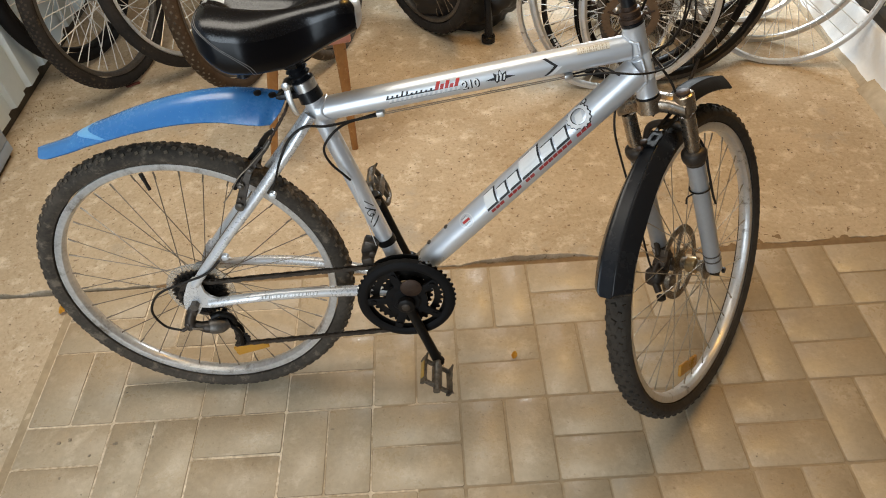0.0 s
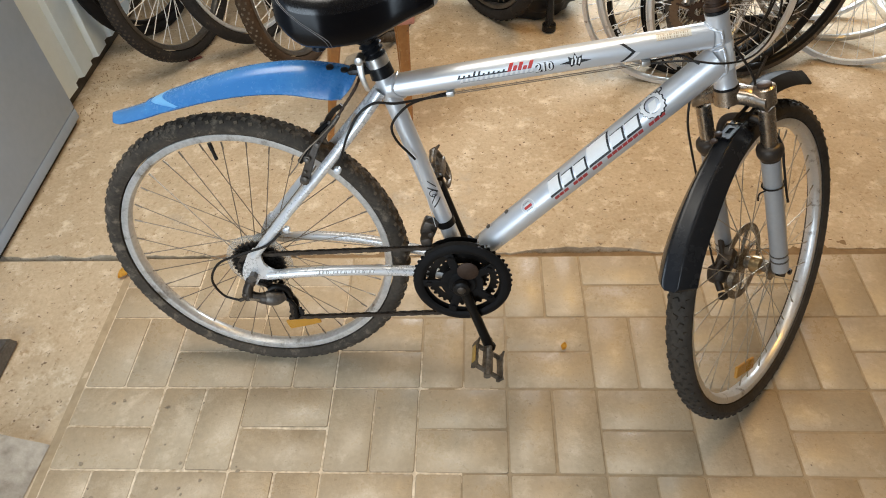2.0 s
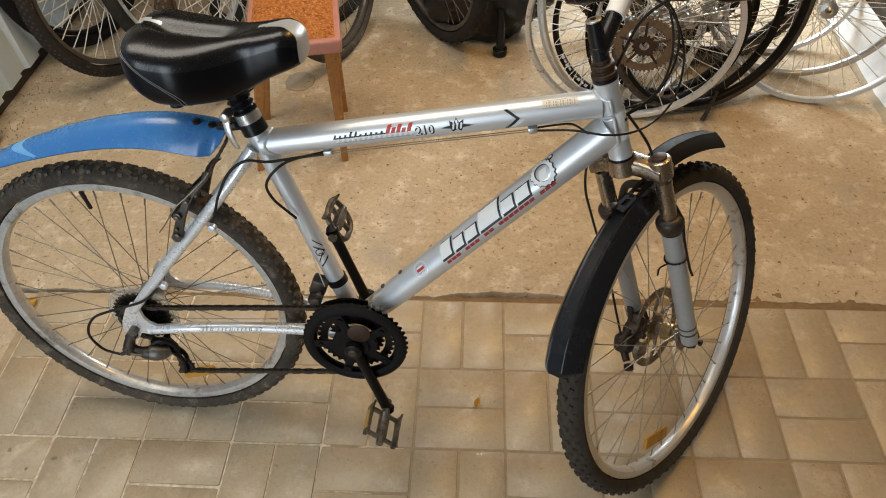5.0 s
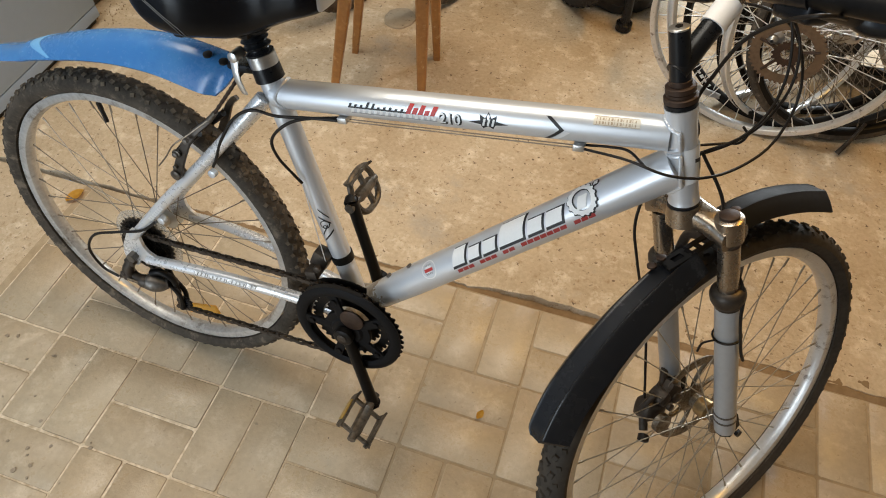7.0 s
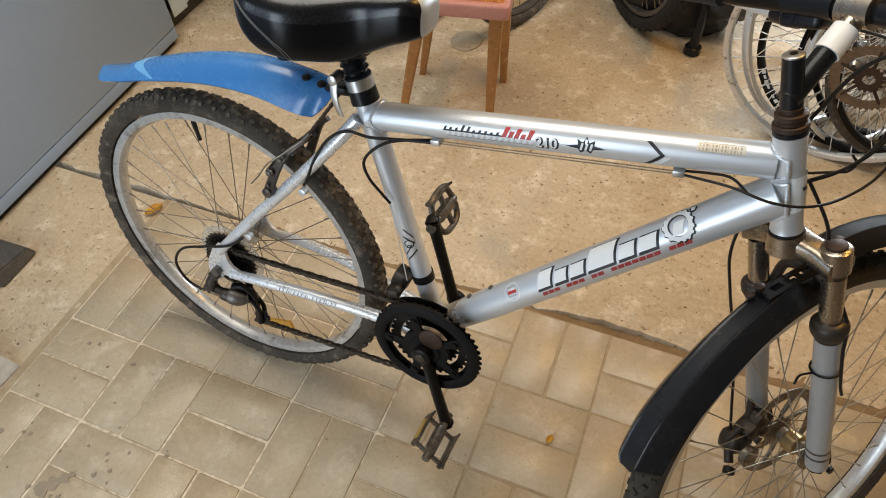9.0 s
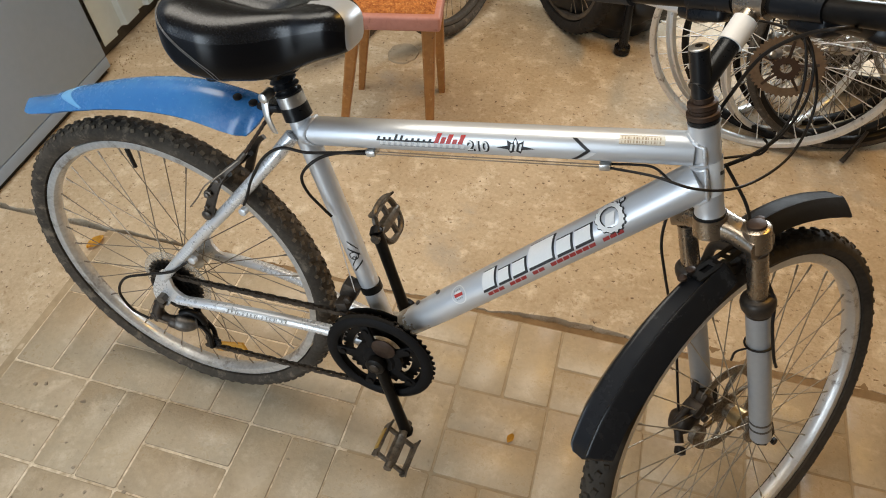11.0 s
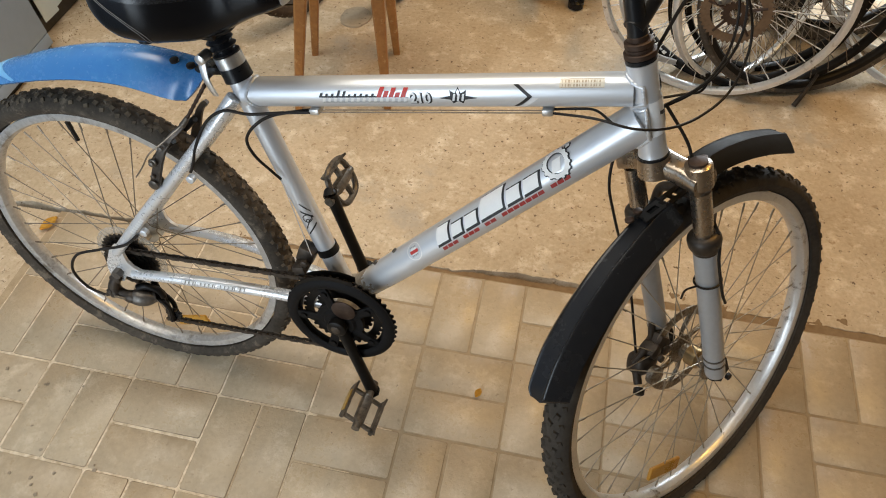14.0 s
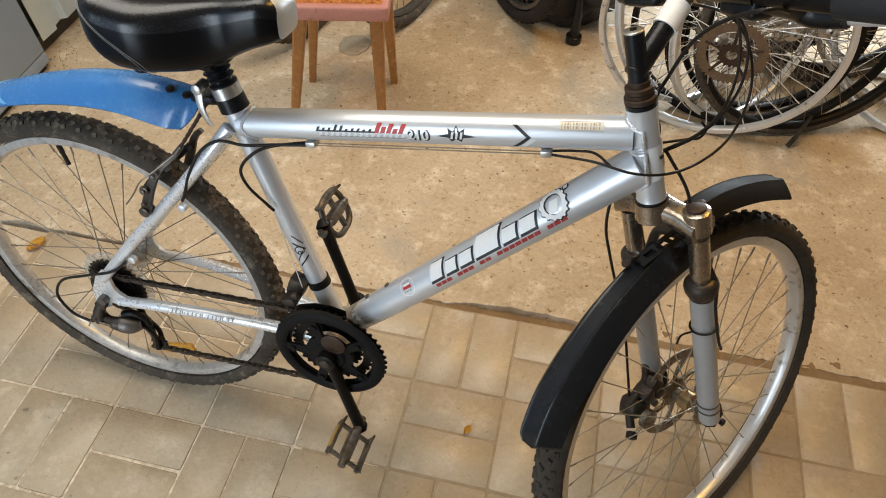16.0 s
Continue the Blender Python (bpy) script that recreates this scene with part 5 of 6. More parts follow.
def star_on_tube(bm, scale, lift):
    d = (TT1 - TT0).normalized()
    f = (FT - d * FT.dot(d)).normalized()
    g = d.cross(f)
    g = -g if g.z < 0 else g

    def at(s, h):
        s, h = 0.313 + (s - 0.313) * scale, h * scale
        return bm.verts.new(TT0 + d * s + (f * math.cos(h / TT_R) + g * math.sin(h / TT_R)) * (TT_R + lift))
    vs, c = [at(*q) for q in STAR], at(0.313, -0.001)
    for i in range(len(vs)):
        bm.faces.new((c, vs[i], vs[(i + 1) % len(vs)]))
    return bm


star = part("star_mark", star_on_tube(bm, 1.0, 0.0006), M["ink"], top_tube, "black and white star mark")
bm = bmesh.new()
for k in range(3):
    tube_patch(bm, TT0, TT1, TT_R, 0.3052 + 0.0058 * k, 0.3080 + 0.0058 * k, -0.0050, 0.0040, FT, 0.25, 0.0010, 1, 3)
part("star_bar", bm, M["white"], star)
bm = bmesh.new()
tube_patch(bm, TT0, TT1, TT_R, 0.400, 0.406, 0.000, 0.0150, FT, -1.15, 0.0005, 1, 4)
tube_patch(bm, TT0, TT1, TT_R, 0.3816, 0.3876, -0.016, 0.000, FT, 1.15, 0.0005, 1, 4)
part("chevron", bm, M["ink"], top_tube, "black chevron")
bm = bmesh.new()
tube_patch(bm, TT0, TT1, TT_R, 0.3895, 0.3970, -0.016, -0.002, FT, 1.15, 0.0004, 1, 4)
part("chevron", bm, M["white"], top_tube, "white chevron")
bm = bmesh.new()
tube_patch(bm, TT0, TT1, TT_R, 0.438, 0.490, 0.010, 0.021, FT, 0, 0.0004, 3, 4)
sticker = part("data_sticker", bm, M["paper"], top_tube, "yellowed paper sticker")
bm = bmesh.new()
for row in range(2):
    for k in range(14):
        w = 0.0008 + 0.0007 * ((k * 7 + row * 3) % 3)
        tube_patch(bm, TT0, TT1, TT_R, 0.441 + 0.0033 * k, 0.441 + 0.0033 * k + w, 0.0115 + 0.0045 * row, 0.0147 + 0.0045 * row, FT, 0, 0.0008, 1, 1)
for h in (0.0102, 0.0206):
    tube_patch(bm, TT0, TT1, TT_R, 0.4385, 0.4895, h, h + 0.0005, FT, 0, 0.0008, 3, 1)
part("sticker_bar", bm, M["print"], sticker, "grey printed bars")
# head badge, chainstay and seatstay prints, seat tube print
bm = bmesh.new()
tube_patch(bm, HEAD_LOW, HEAD_TOP, 0.0176, 0.032, 0.078, -0.002, 0.032, Vector((0.35, -1, 0)), 0, 0.0010, 3, 8)
hb = part("head_badge", bm, M["white"], head_tube, "white head badge")
bm = bmesh.new()
tube_patch(bm, HEAD_LOW, HEAD_TOP, 0.0176, 0.059, 0.064, 0.010, 0.024, Vector((0.35, -1, 0)), -0.3, 0.0016, 1, 3)
tube_patch(bm, HEAD_LOW, HEAD_TOP, 0.0176, 0.045, 0.060, 0.019, 0.024, Vector((0.35, -1, 0)), -0.3, 0.0016, 1, 3)
part("badge_bar", bm, M["ink"], hb)
C0, C1 = Vector((0.615, -0.0585, 0.3345)), Vector((0.735, -0.0455, 0.3320))
for mat_key, grow, lift in (("grey_metal", 0.0007, 0.0020), ("white", 0.0, 0.0024)):
    bm = bmesh.new()
    for k in range(16):
        w = (0.0052, 0.0046, 0.0052, 0.0020, 0.0046)[k % 5]
        tube_patch(bm, C0, C1, 0.0108, 0.002 + 0.0072 * k - grow, 0.002 + 0.0072 * k + w + grow, -0.0024 - grow, 0.0026, Vector((0, -1, 0.55)), 0.2, lift, 1, 2)
    part("print_bar", bm, M[mat_key], bike, "white small print with a dark edge")
S0, S1 = Vector((0.545, -0.0590, 0.4320)), Vector((0.625, -0.0510, 0.5250))
bm = bmesh.new()
for k in range(7):
    tube_patch(bm, S0, S1, 0.0102, 0.010 + 0.0068 * k, 0.0150 + 0.0068 * k, -0.003, 0.004, Vector((0.3, -1, 0)), 0, 0.0006, 1, 2)
part("print_bar", bm, M["white"], bike, "white small print")
SWIRL = Vector((0.3, -1, 0))
part("print_bar", ring_on_tube(CRANK, SEAT_LUG, ST_R, SWIRL, 0.192, 0.0, (0.0062, 0.0078), 0.0006), M["ink"], seat_tube, "black ring print")
part("print_bar", ring_on_tube(CRANK, SEAT_LUG, ST_R, SWIRL, 0.188, -0.001, (0.0018, 0.0032), 0.0006), M["ink"], seat_tube, "black ring print")
bm = bmesh.new()
for s0, s1, h0, h1, sh in ((0.160, 0.1634, -0.009, 0.010, 0.9), (0.170, 0.1730, -0.010, 0.004, 1.3), (0.206, 0.2096, -0.006, 0.010, -1.0), (0.220, 0.2232, -0.002, 0.010, -1.6)):
    tube_patch(bm, CRANK, SEAT_LUG, ST_R, s0, s1, h0, h1, SWIRL, sh, 0.0006, 1, 5)
part("print_bar", bm, M["ink"], seat_tube, "black swirl print")
for x in (0.09, 0.14):
    p = along(DT0, DT1, 0) + (DT1 - DT0).normalized() * x
    upn = Vector((-(DT1 - DT0).z, 0, (DT1 - DT0).x)).normalized()
    part("bottle_bolt", disc(bmesh.new(), p + upn * (DT_R - 0.003), upn, 0.0045, 0.006, 10, 0.001), M["grey_metal"], down_tube)


# ---- drive train
def toothed(bm, centre, r, teeth, y0, y1, hole, depth=0.005):
    out, inn = [], []
    for k in range(teeth * 4):
        a = 2 * math.pi * k / (teeth * 4)
        rr = r + (depth if k % 4 in (1, 2) else 0)
        out.append((rr * math.cos(a), rr * math.sin(a)))
        inn.append((hole * math.cos(a), hole * math.sin(a)))
    rings = [[V3(centre) + Vector((x, y, z)) for x, z in o] for o, y in ((out, y0), (out, y1), (inn, y1), (inn, y0))]
    loft(bm, rings, caps=False, loop=True)
    return bm


crankset = part("chain_guard", revolve(bmesh.new(), [(0.0975, -0.0585), (0.0975, -0.0560), (0.080, -0.0560), (0.077, -0.0590), (0.081, -0.0625), (0.088, -0.0630), (0.094, -0.0610)], 72, Matrix.Translation(CRANK)), M["guard_ring"], bike, "black plastic chain guard ring")
for r, t, y, hole in ((0.0945, 46, -0.050, 0.073), (0.068, 34, -0.043, 0.055), (0.048, 24, -0.036, 0.034)):
    bm = toothed(bmesh.new(), CRANK, r, t, y - 0.0013, y + 0.0013, hole)
    bmesh.ops.recalc_face_normals(bm, faces=bm.faces[:])
    part("chainring", bm, M["black_metal"], crankset)
CRANK_A = math.atan2(0.167 - 0.320, 0.966 - 0.911)
bm = bmesh.new()
for k in range(5):
    a = CRANK_A + 2 * math.pi * (k + 0.5) / 5
    box(bm, (0.060, 0.006, 0.017), Matrix.Translation(CRANK + Vector((0.048 * math.cos(a), -0.0575, 0.048 * math.sin(a)))) @ Matrix.Rotation(-a, 4, "Y"), 0.002)
    disc(bm, CRANK + Vector((0.066 * math.cos(a), -0.060, 0.066 * math.sin(a))), (0, -1, 0), 0.006, 0.004, 10)
revolve(bm, [(0.042, -0.060), (0.042, -0.052), (0.012, -0.052), (0.012, -0.064), (0.026, -0.064), (0.030, -0.060)], 40, Matrix.Translation(CRANK))
part("spider", bm, M["guard_ring"], crankset)
part("crank_plate", disc(bmesh.new(), CRANK + Vector((0.012, -0.0645, 0.038)), (0, -1, 0), 0.021, 0.003, 28, 0.0012), M["rust"], crankset, "rusty brown steel plate")


def crank_arm(sy, ang):
    d = Vector((math.cos(ang), 0, math.sin(ang)))
    y0, y1 = sy * 0.066, sy * 0.080
    bm = bmesh.new()
    sweep(bm, [CRANK + Vector((0, y0, 0)) - d * 0.006, CRANK + Vector((0, y0, 0)) + d * 0.01, CRANK + Vector((0, 0.5 * (y0 + y1), 0)) + d * 0.085, CRANK + Vector((0, y1, 0)) + d * 0.160, CRANK + Vector((0, y1, 0)) + d * 0.168], lambda s: 0.0135 - 0.0035 * math.sin(math.pi * s), 14)
    disc(bm, CRANK + Vector((0, y0, 0)), (0, sy, 0), 0.017, 0.014, 20, 0.003)
    arm = part("crank_arm", bm, M["black_metal"], bike, "black oily steel crank")
    part("crank_bolt", disc(bmesh.new(), CRANK + Vector((0, y0 + sy * 0.012, 0)), (0, sy, 0), 0.0085, 0.004, 16, 0.001), M["greasy"], arm)
    # pedal
    c = CRANK + Vector((0, y1 + sy * 0.046, 0)) + d * 0.160
    PM = Matrix.Translation(c) @ Matrix.Rotation(radians(38 if sy < 0 else 62), 4, "Y") @ Matrix.Diagonal((0.88, 0.84, 0.95, 1))
    bm = bmesh.new()
    tube(bm, c - Vector((0, sy * 0.060, 0)), c + Vector((0, sy * 0.040, 0)), 0.0085, 0.0075, n=14)
    ped = part("pedal", bm, M["pedal_metal"], bike, "dirty platform pedal with amber reflectors")
    part("pedal_body", bm_box((0.022, 0.070, 0.018), PM, 0.006), M["pedal_metal"], ped)
    if sy > 0:
        ring = [PM @ Vector((0.040 * abs(math.cos(a)) ** 0.7 * (1 if math.cos(a) > 0 else -1), 0.043 * abs(math.sin(a)) ** 0.7 * (1 if math.sin(a) > 0 else -1), 0)) for a in (2 * math.pi * k / 40 for k in range(40))]
        part("pedal_rim", sweep(bmesh.new(), ring, 0.0058, 8, raw=True, loop=True), M["pedal_metal"], ped)
        part("pedal_bar", bm_box((0.076, 0.010, 0.010), PM @ pose(0, 0.006, 0), 0.003), M["pedal_metal"], ped)
    for q in (-1, 1) if sy < 0 else (-1,):
        bm = bmesh.new()
        edge = [(-0.041, -0.004), (-0.036, -0.011), (-0.012, -0.0085), (0.012, -0.0085), (0.036, -0.011), (0.041, -0.004), (0.041, 0.007), (0.046, 0.013), (0.036, 0.0105), (0.028, 0.0085), (0.014, 0.0095), (0.0, 0.0075), (-0.014, 0.0095), (-0.028, 0.0085), (-0.036, 0.0105), (-0.046, 0.013), (-0.041, 0.007)]
        loft(bm, [[PM @ Vector((x, y, z)) for y, z in edge] for x in (q * 0.034, q * 0.0385)])
        bmesh.ops.recalc_face_normals(bm, faces=bm.faces[:])
        part("pedal_plate", bm, M["pedal_metal"], ped)
        part("pedal_reflector", bm_box((0.003, 0.050, 0.011), PM @ pose(q * 0.0398, 0, -0.001), 0.001), M["amber_dirty"], ped, "dirty amber pedal reflector")
    for e in (-1, 1) if sy < 0 else ():
        part("pedal_bar", bm_box((0.070, 0.006, 0.011), PM @ pose(0, e * 0.032, -0.001), 0.002), M["pedal_metal"], ped)
    return arm


crank_arm(-1, CRANK_A)
crank_arm(1, CRANK_A + math.pi)

# sprockets, spoke guard
for k in range(7):
    r = 0.054 - 0.0052 * k
    bm = toothed(bmesh.new(), REAR, r, 32 - 3 * k, -0.030 - 0.0046 * k - 0.0009, -0.030 - 0.0046 * k + 0.0009, 0.014, 0.004)
    bmesh.ops.recalc_face_normals(bm, faces=bm.faces[:])
    part("sprocket", bm, M["black_metal"] if k else M["greasy"], bike)
part("spoke_guard", revolve(bmesh.new(), [(0.070, -0.0255), (0.070, -0.0243), (0.030, -0.0243), (0.030, -0.0255)], 60, Matrix.Translation(REAR)), M["clear_plastic"], bike, "yellowed clear plastic spoke guard")
part("axle_nut", disc(bmesh.new(), REAR + Vector((0, -0.064, 0)), (0, -1, 0), 0.009, 0.014, 6), M["grey_metal"], bike)

# chain
def chain_run(pts, y_of=None):
    P = smooth_path(pts, 10)
    total = sum((b - a).length for a, b in zip(P, P[1:]))
    n = int(total / 0.0127)
    out, acc, i = [], 0.0, 0
    for k in range(n + 1):
        want = total * k / n
        while i < len(P) - 2 and acc + (P[i + 1] - P[i]).length < want:
            acc += (P[i + 1] - P[i]).length
            i += 1
        L = (P[i + 1] - P[i]).length
        out.append(P[i] + (P[i + 1] - P[i]) * min(1.0, (want - acc) / max(L, 1e-6)))
    return out


PUL1, PUL2 = Vector((0.530, -0.046, 0.262)), Vector((0.550, -0.046, 0.207))
rc = 0.086
pts = [REAR + Vector((0.036 * math.cos(a), -0.046, 0.036 * math.sin(a))) for a in (radians(q) for q in (200, 160, 120, 92))]
pts += [CRANK + Vector((rc * math.cos(a), -0.0505, rc * math.sin(a))) for a in (radians(q) for q in (96, 60, 20, -20, -60, -96))]
pts += [PUL2 + Vector((0.012, 0, -0.014)), PUL2 + Vector((-0.008, 0, -0.012)), PUL1 + Vector((0.012, 0, -0.004)), PUL1 + Vector((0.008, 0, 0.014)), PUL1 + Vector((-0.012, 0, 0.012)), REAR + Vector((-0.022, -0.046, -0.030))]
links = chain_run(pts)
bm = bmesh.new()
for k, (a, b) in enumerate(zip(links, links[1:])):
    d = (b - a)
    L = d.length
    ang = math.atan2(d.z, d.x)
    m = Matrix.Translation((a + b) / 2) @ Matrix.Rotation(-ang, 4, "Y")
    for sy in (-1, 1):
        box(bm, (L * 1.25, 0.0012, 0.0075), m @ pose(0, sy * (0.0036 if k % 2 else 0.0024), 0))
    tube(bm, a + Vector((0, -0.0042, 0)), a + Vector((0, 0.0042, 0)), 0.0028, n=8)
part("chain", bm, M["greasy"], bike, "greasy dark chain", smooth=False)

# rear derailleur
bm = bmesh.new()
disc(bm, (0.478, -0.066, 0.312), (0, -1, 0), 0.0105, 0.012, 16, 0.003)
sweep(bm, [(0.478, -0.070, 0.312), (0.472, -0.073, 0.300), (0.468, -0.075, 0.286), (0.470, -0.075, 0.274)], lambda s: 0.0085 + 0.0045 * s, 16)
sweep(bm, [(0.462, -0.070, 0.279), (0.478, -0.074, 0.276), (0.492, -0.075, 0.273), (0.506, -0.074, 0.270)], lambda s: 0.0125 - 0.0035 * math.sin(math.pi * min(1.0, 1.3 * s)), 18)
disc(bm, (0.466, -0.078, 0.286), (-0.2, -1, 0.1), 0.0060, 0.010, 12, 0.002)
disc(bm, (0.456, -0.074, 0.268), (-1, -0.2, -0.4), 0.0042, 0.012, 10, 0.001)
der = part("derailleur", bm, M["greasy"], bike, "dirty rear derailleur")
bm = bmesh.new()
sweep(bm, [(0.500, -0.071, 0.271), (0.508, -0.070, 0.269), (0.520, -0.067, 0.266), (0.531, -0.062, 0.265), (0.536, -0.058, 0.265)], lambda s: 0.0105 + 0.0060 * math.sin(math.pi * min(1.0, 0.15 + s)), 18)
part("derailleur_knuckle", bm, M["grey_metal"], der, "grey barrel of the derailleur")
part("derailleur_label", bm_box((0.022, 0.003, 0.005), pose(0.484, -0.0860, 0.277, 0, 8, 4), 0.001), M["rotor"], der, "worn metal label plate")
part("derailleur_arm", sweep(bmesh.new(), [(0.508, -0.062, 0.285), (0.524, -0.058, 0.290), (0.542, -0.054, 0.280), (0.548, -0.052, 0.262)], lambda s: 0.0075 - 0.002 * s, 12), M["black_metal"], der)
bm = bmesh.new()
for y in (-0.053, -0.039):
    sweep(bm, [PUL1 + Vector((-0.004, y + 0.046, 0.022)), PUL1 + Vector((0, y + 0.046, 0)), along(PUL1, PUL2, 0.5) + Vector((0.010, y + 0.046, 0)), PUL2 + Vector((0, y + 0.046, 0)), PUL2 + Vector((0, y + 0.046, -0.010))], lambda s: 0.0065 - 0.002 * math.sin(math.pi * s), 8)
part("derailleur_cage", bm, M["black_metal"], der)
for p in (PUL1, PUL2):
    bm = toothed(bmesh.new(), p, 0.0135, 11, -0.003, 0.003, 0.004, 0.003)
    bmesh.ops.recalc_face_normals(bm, faces=bm.faces[:])
    part("jockey_wheel", bm, M["black_plastic"], der)
# front derailleur
bm = bmesh.new()
fd = CRANK + S_AXIS * 0.115
tube(bm, fd - S_AXIS * 0.007, fd + S_AXIS * 0.007, ST_R + 0.0022, n=24)
fder = part("front_derailleur", bm, M["black_metal"], bike, "dark front derailleur band")
bm = bmesh.new()
box(bm, (0.030, 0.026, 0.034), pose(fd.x - 0.030, -0.014, fd.z - 0.004, 0, 20, 0), 0.006)
box(bm, (0.022, 0.030, 0.018), pose(fd.x - 0.034, -0.034, fd.z - 0.018, 0, -15, 0), 0.005)
disc(bm, (fd.x - 0.024, -0.040, fd.z - 0.002), (0, -1, 0), 0.006, 0.006, 10, 0.001)
part("derailleur_body", bm, M["greasy"], fder)
bm = bmesh.new()
for y in (-0.058, -0.044):
    pts = [CRANK + Vector(((rc + 0.010) * math.cos(radians(a)), y, (rc + 0.010) * math.sin(radians(a)))) for a in (72, 88, 104, 120, 138)]
    rings = [[p + Vector((0, -0.0008, -0.008)), p + Vector((0, 0.0008, -0.008)), p + Vector((0, 0.0008, 0.010)), p + Vector((0, -0.0008, 0.010))] for p in pts]
    loft(bm, rings)
bmesh.ops.recalc_face_normals(bm, faces=bm.faces[:])
part("derailleur_cage", bm, M["black_metal"], fder)

# rear V-brake
for sy in (-1, 1):
    bm = bmesh.new()
    blade = [((0.628, 0.552), 0.0085), ((0.636, 0.572), 0.0080), ((0.646, 0.596), 0.0075), ((0.658, 0.620), 0.0060), ((0.672, 0.638), 0.0048), ((0.690, 0.654), 0.0040)]
    rings = []
    for k, ((x, z), half) in enumerate(blade):
        (xa, za), (xb, zb) = blade[max(0, k - 1)][0], blade[min(len(blade) - 1, k + 1)][0]
        n = Vector((za - zb, 0, xb - xa)).normalized()
        y = sy * (0.058 - 0.024 * (k / 5) ** 3)
        rings.append([Vector((x, y + d, z)) + n * (half * e) for d, e in ((-0.003, -0.8), (-0.003, 0.8), (-0.001, 1), (0.001, 1), (0.003, 0.8), (0.003, -0.8), (0.001, -1), (-0.001, -1))])
    loft(bm, rings)
    bmesh.ops.recalc_face_normals(bm, faces=bm.faces[:])
    arm = part("brake_arm", bm, M["greasy"], bike, "dirty dark V-brake arm")
    part("brake_pivot", disc(bmesh.new(), (0.629, sy * 0.046, 0.554), (0, sy, 0), 0.0085, 0.020, 16, 0.002), M["pedal_metal"], arm)
    bm = bmesh.new()
    sweep(bm, [(0.616, sy * 0.031, 0.574), (0.630, sy * 0.032, 0.590), (0.648, sy * 0.032, 0.608), (0.662, sy * 0.031, 0.620)], lambda s: 0.0062 - 0.001 * abs(2 * s - 1), 10)
    part("brake_shoe", bm, M["black_metal"], arm, "black rubber brake shoe")
    part("shoe_stud", tube(bmesh.new(), (0.641, sy * 0.034, 0.598), (0.641, sy * 0.056, 0.598), 0.0045, n=10), M["pedal_metal"], arm)
    for x, z, r, h, mat in ((0.641, 0.598, 0.0070, 0.005, "pedal_metal"), (0.641, 0.598, 0.0042, 0.009, "grey_metal"), (0.664, 0.628, 0.0042, 0.007, "grey_metal"), (0.633, 0.571, 0.0036, 0.006, "pedal_metal")):
        part("brake_bolt", disc(bmesh.new(), (x, sy * 0.060, z), (0, sy, 0), r, h, 8, 0.001), M[mat], arm)
part("brake_noodle", sweep(bmesh.new(), [(0.692, -0.034, 0.657), (0.708, -0.030, 0.680), (0.724, -0.030, 0.702), (0.736, -0.026, 0.720), (0.742, -0.010, 0.734)], lambda s: 0.0026 + 0.0004 * math.sin(60 * s), 8, 10), M["rust"], bike, "rusty brake cable guide")
part("noodle_holder", tube(bmesh.new(), (0.689, -0.035, 0.654), (0.700, -0.032, 0.668), 0.0048, 0.0038, n=10), M["pedal_metal"], bike)
part("brake_cable", sweep(bmesh.new(), [(0.688, -0.038, 0.654), (0.662, -0.054, 0.632), (0.640, -0.064, 0.614), (0.622, -0.066, 0.588), (0.604, -0.066, 0.566)], 0.0012, 6), M["spoke"], bike)

# cables along the top tube
TD = (TT1 - TT0).normalized()


def under_top(s, y, dz):
    return TT0 + TD * s + Vector((0, y, -TT_R + dz))


for s in (0.108, 0.426):
    part("cable_clip", bm_box((0.014, 0.020, 0.009), Matrix.Translation(under_top(s, -0.006, -0.004)) @ Matrix.Rotation(-math.atan2(TD.z, TD.x), 4, "Y"), 0.002), M["alu"], top_tube, "silver cable stop")
for y in (-0.011, -0.005):
    part("bare_cable", tube(bmesh.new(), under_top(0.108, y, -0.006), under_top(0.430, y, -0.006), 0.0008, n=6), M["spoke"], top_tube)
part("brake_cable", sweep(bmesh.new(), [under_top(0.108, -0.013, -0.005), under_top(0.06, -0.018, -0.003), (0.800, -0.030, 0.690), (0.765, -0.036, 0.693), (0.735, -0.040, 0.672), (0.712, -0.046, 0.632), (0.698, -0.048, 0.596), (0.690, -0.048, 0.580)], 0.0023, 10), M["cable"], bike, "black cable housing")
part("gear_cable", sweep(bmesh.new(), [under_top(0.108, -0.004, -0.005), under_top(0.05, -0.022, -0.004), (0.808, -0.034, 0.676), (0.791, -0.036, 0.650), (0.797, -0.034, 0.622), (0.815, -0.028, 0.594), (0.826, -0.024, 0.578)], 0.0023, 10), M["cable"], bike, "black cable housing")
part("bare_cable", tube(bmesh.new(), (0.826, -0.024, 0.578), (fd.x - 0.016, -0.028, fd.z + 0.006), 0.0008, n=6), M["spoke_bright"], bike)
part("gear_cable", sweep(bmesh.new(), [(0.563, -0.066, 0.436), (0.530, -0.072, 0.408), (0.480, -0.080, 0.392), (0.432, -0.086, 0.372), (0.408, -0.088, 0.330), (0.420, -0.086, 0.288), (0.450, -0.084, 0.272)], 0.0025, 10), M["cable"], bike, "black gear cable loop")
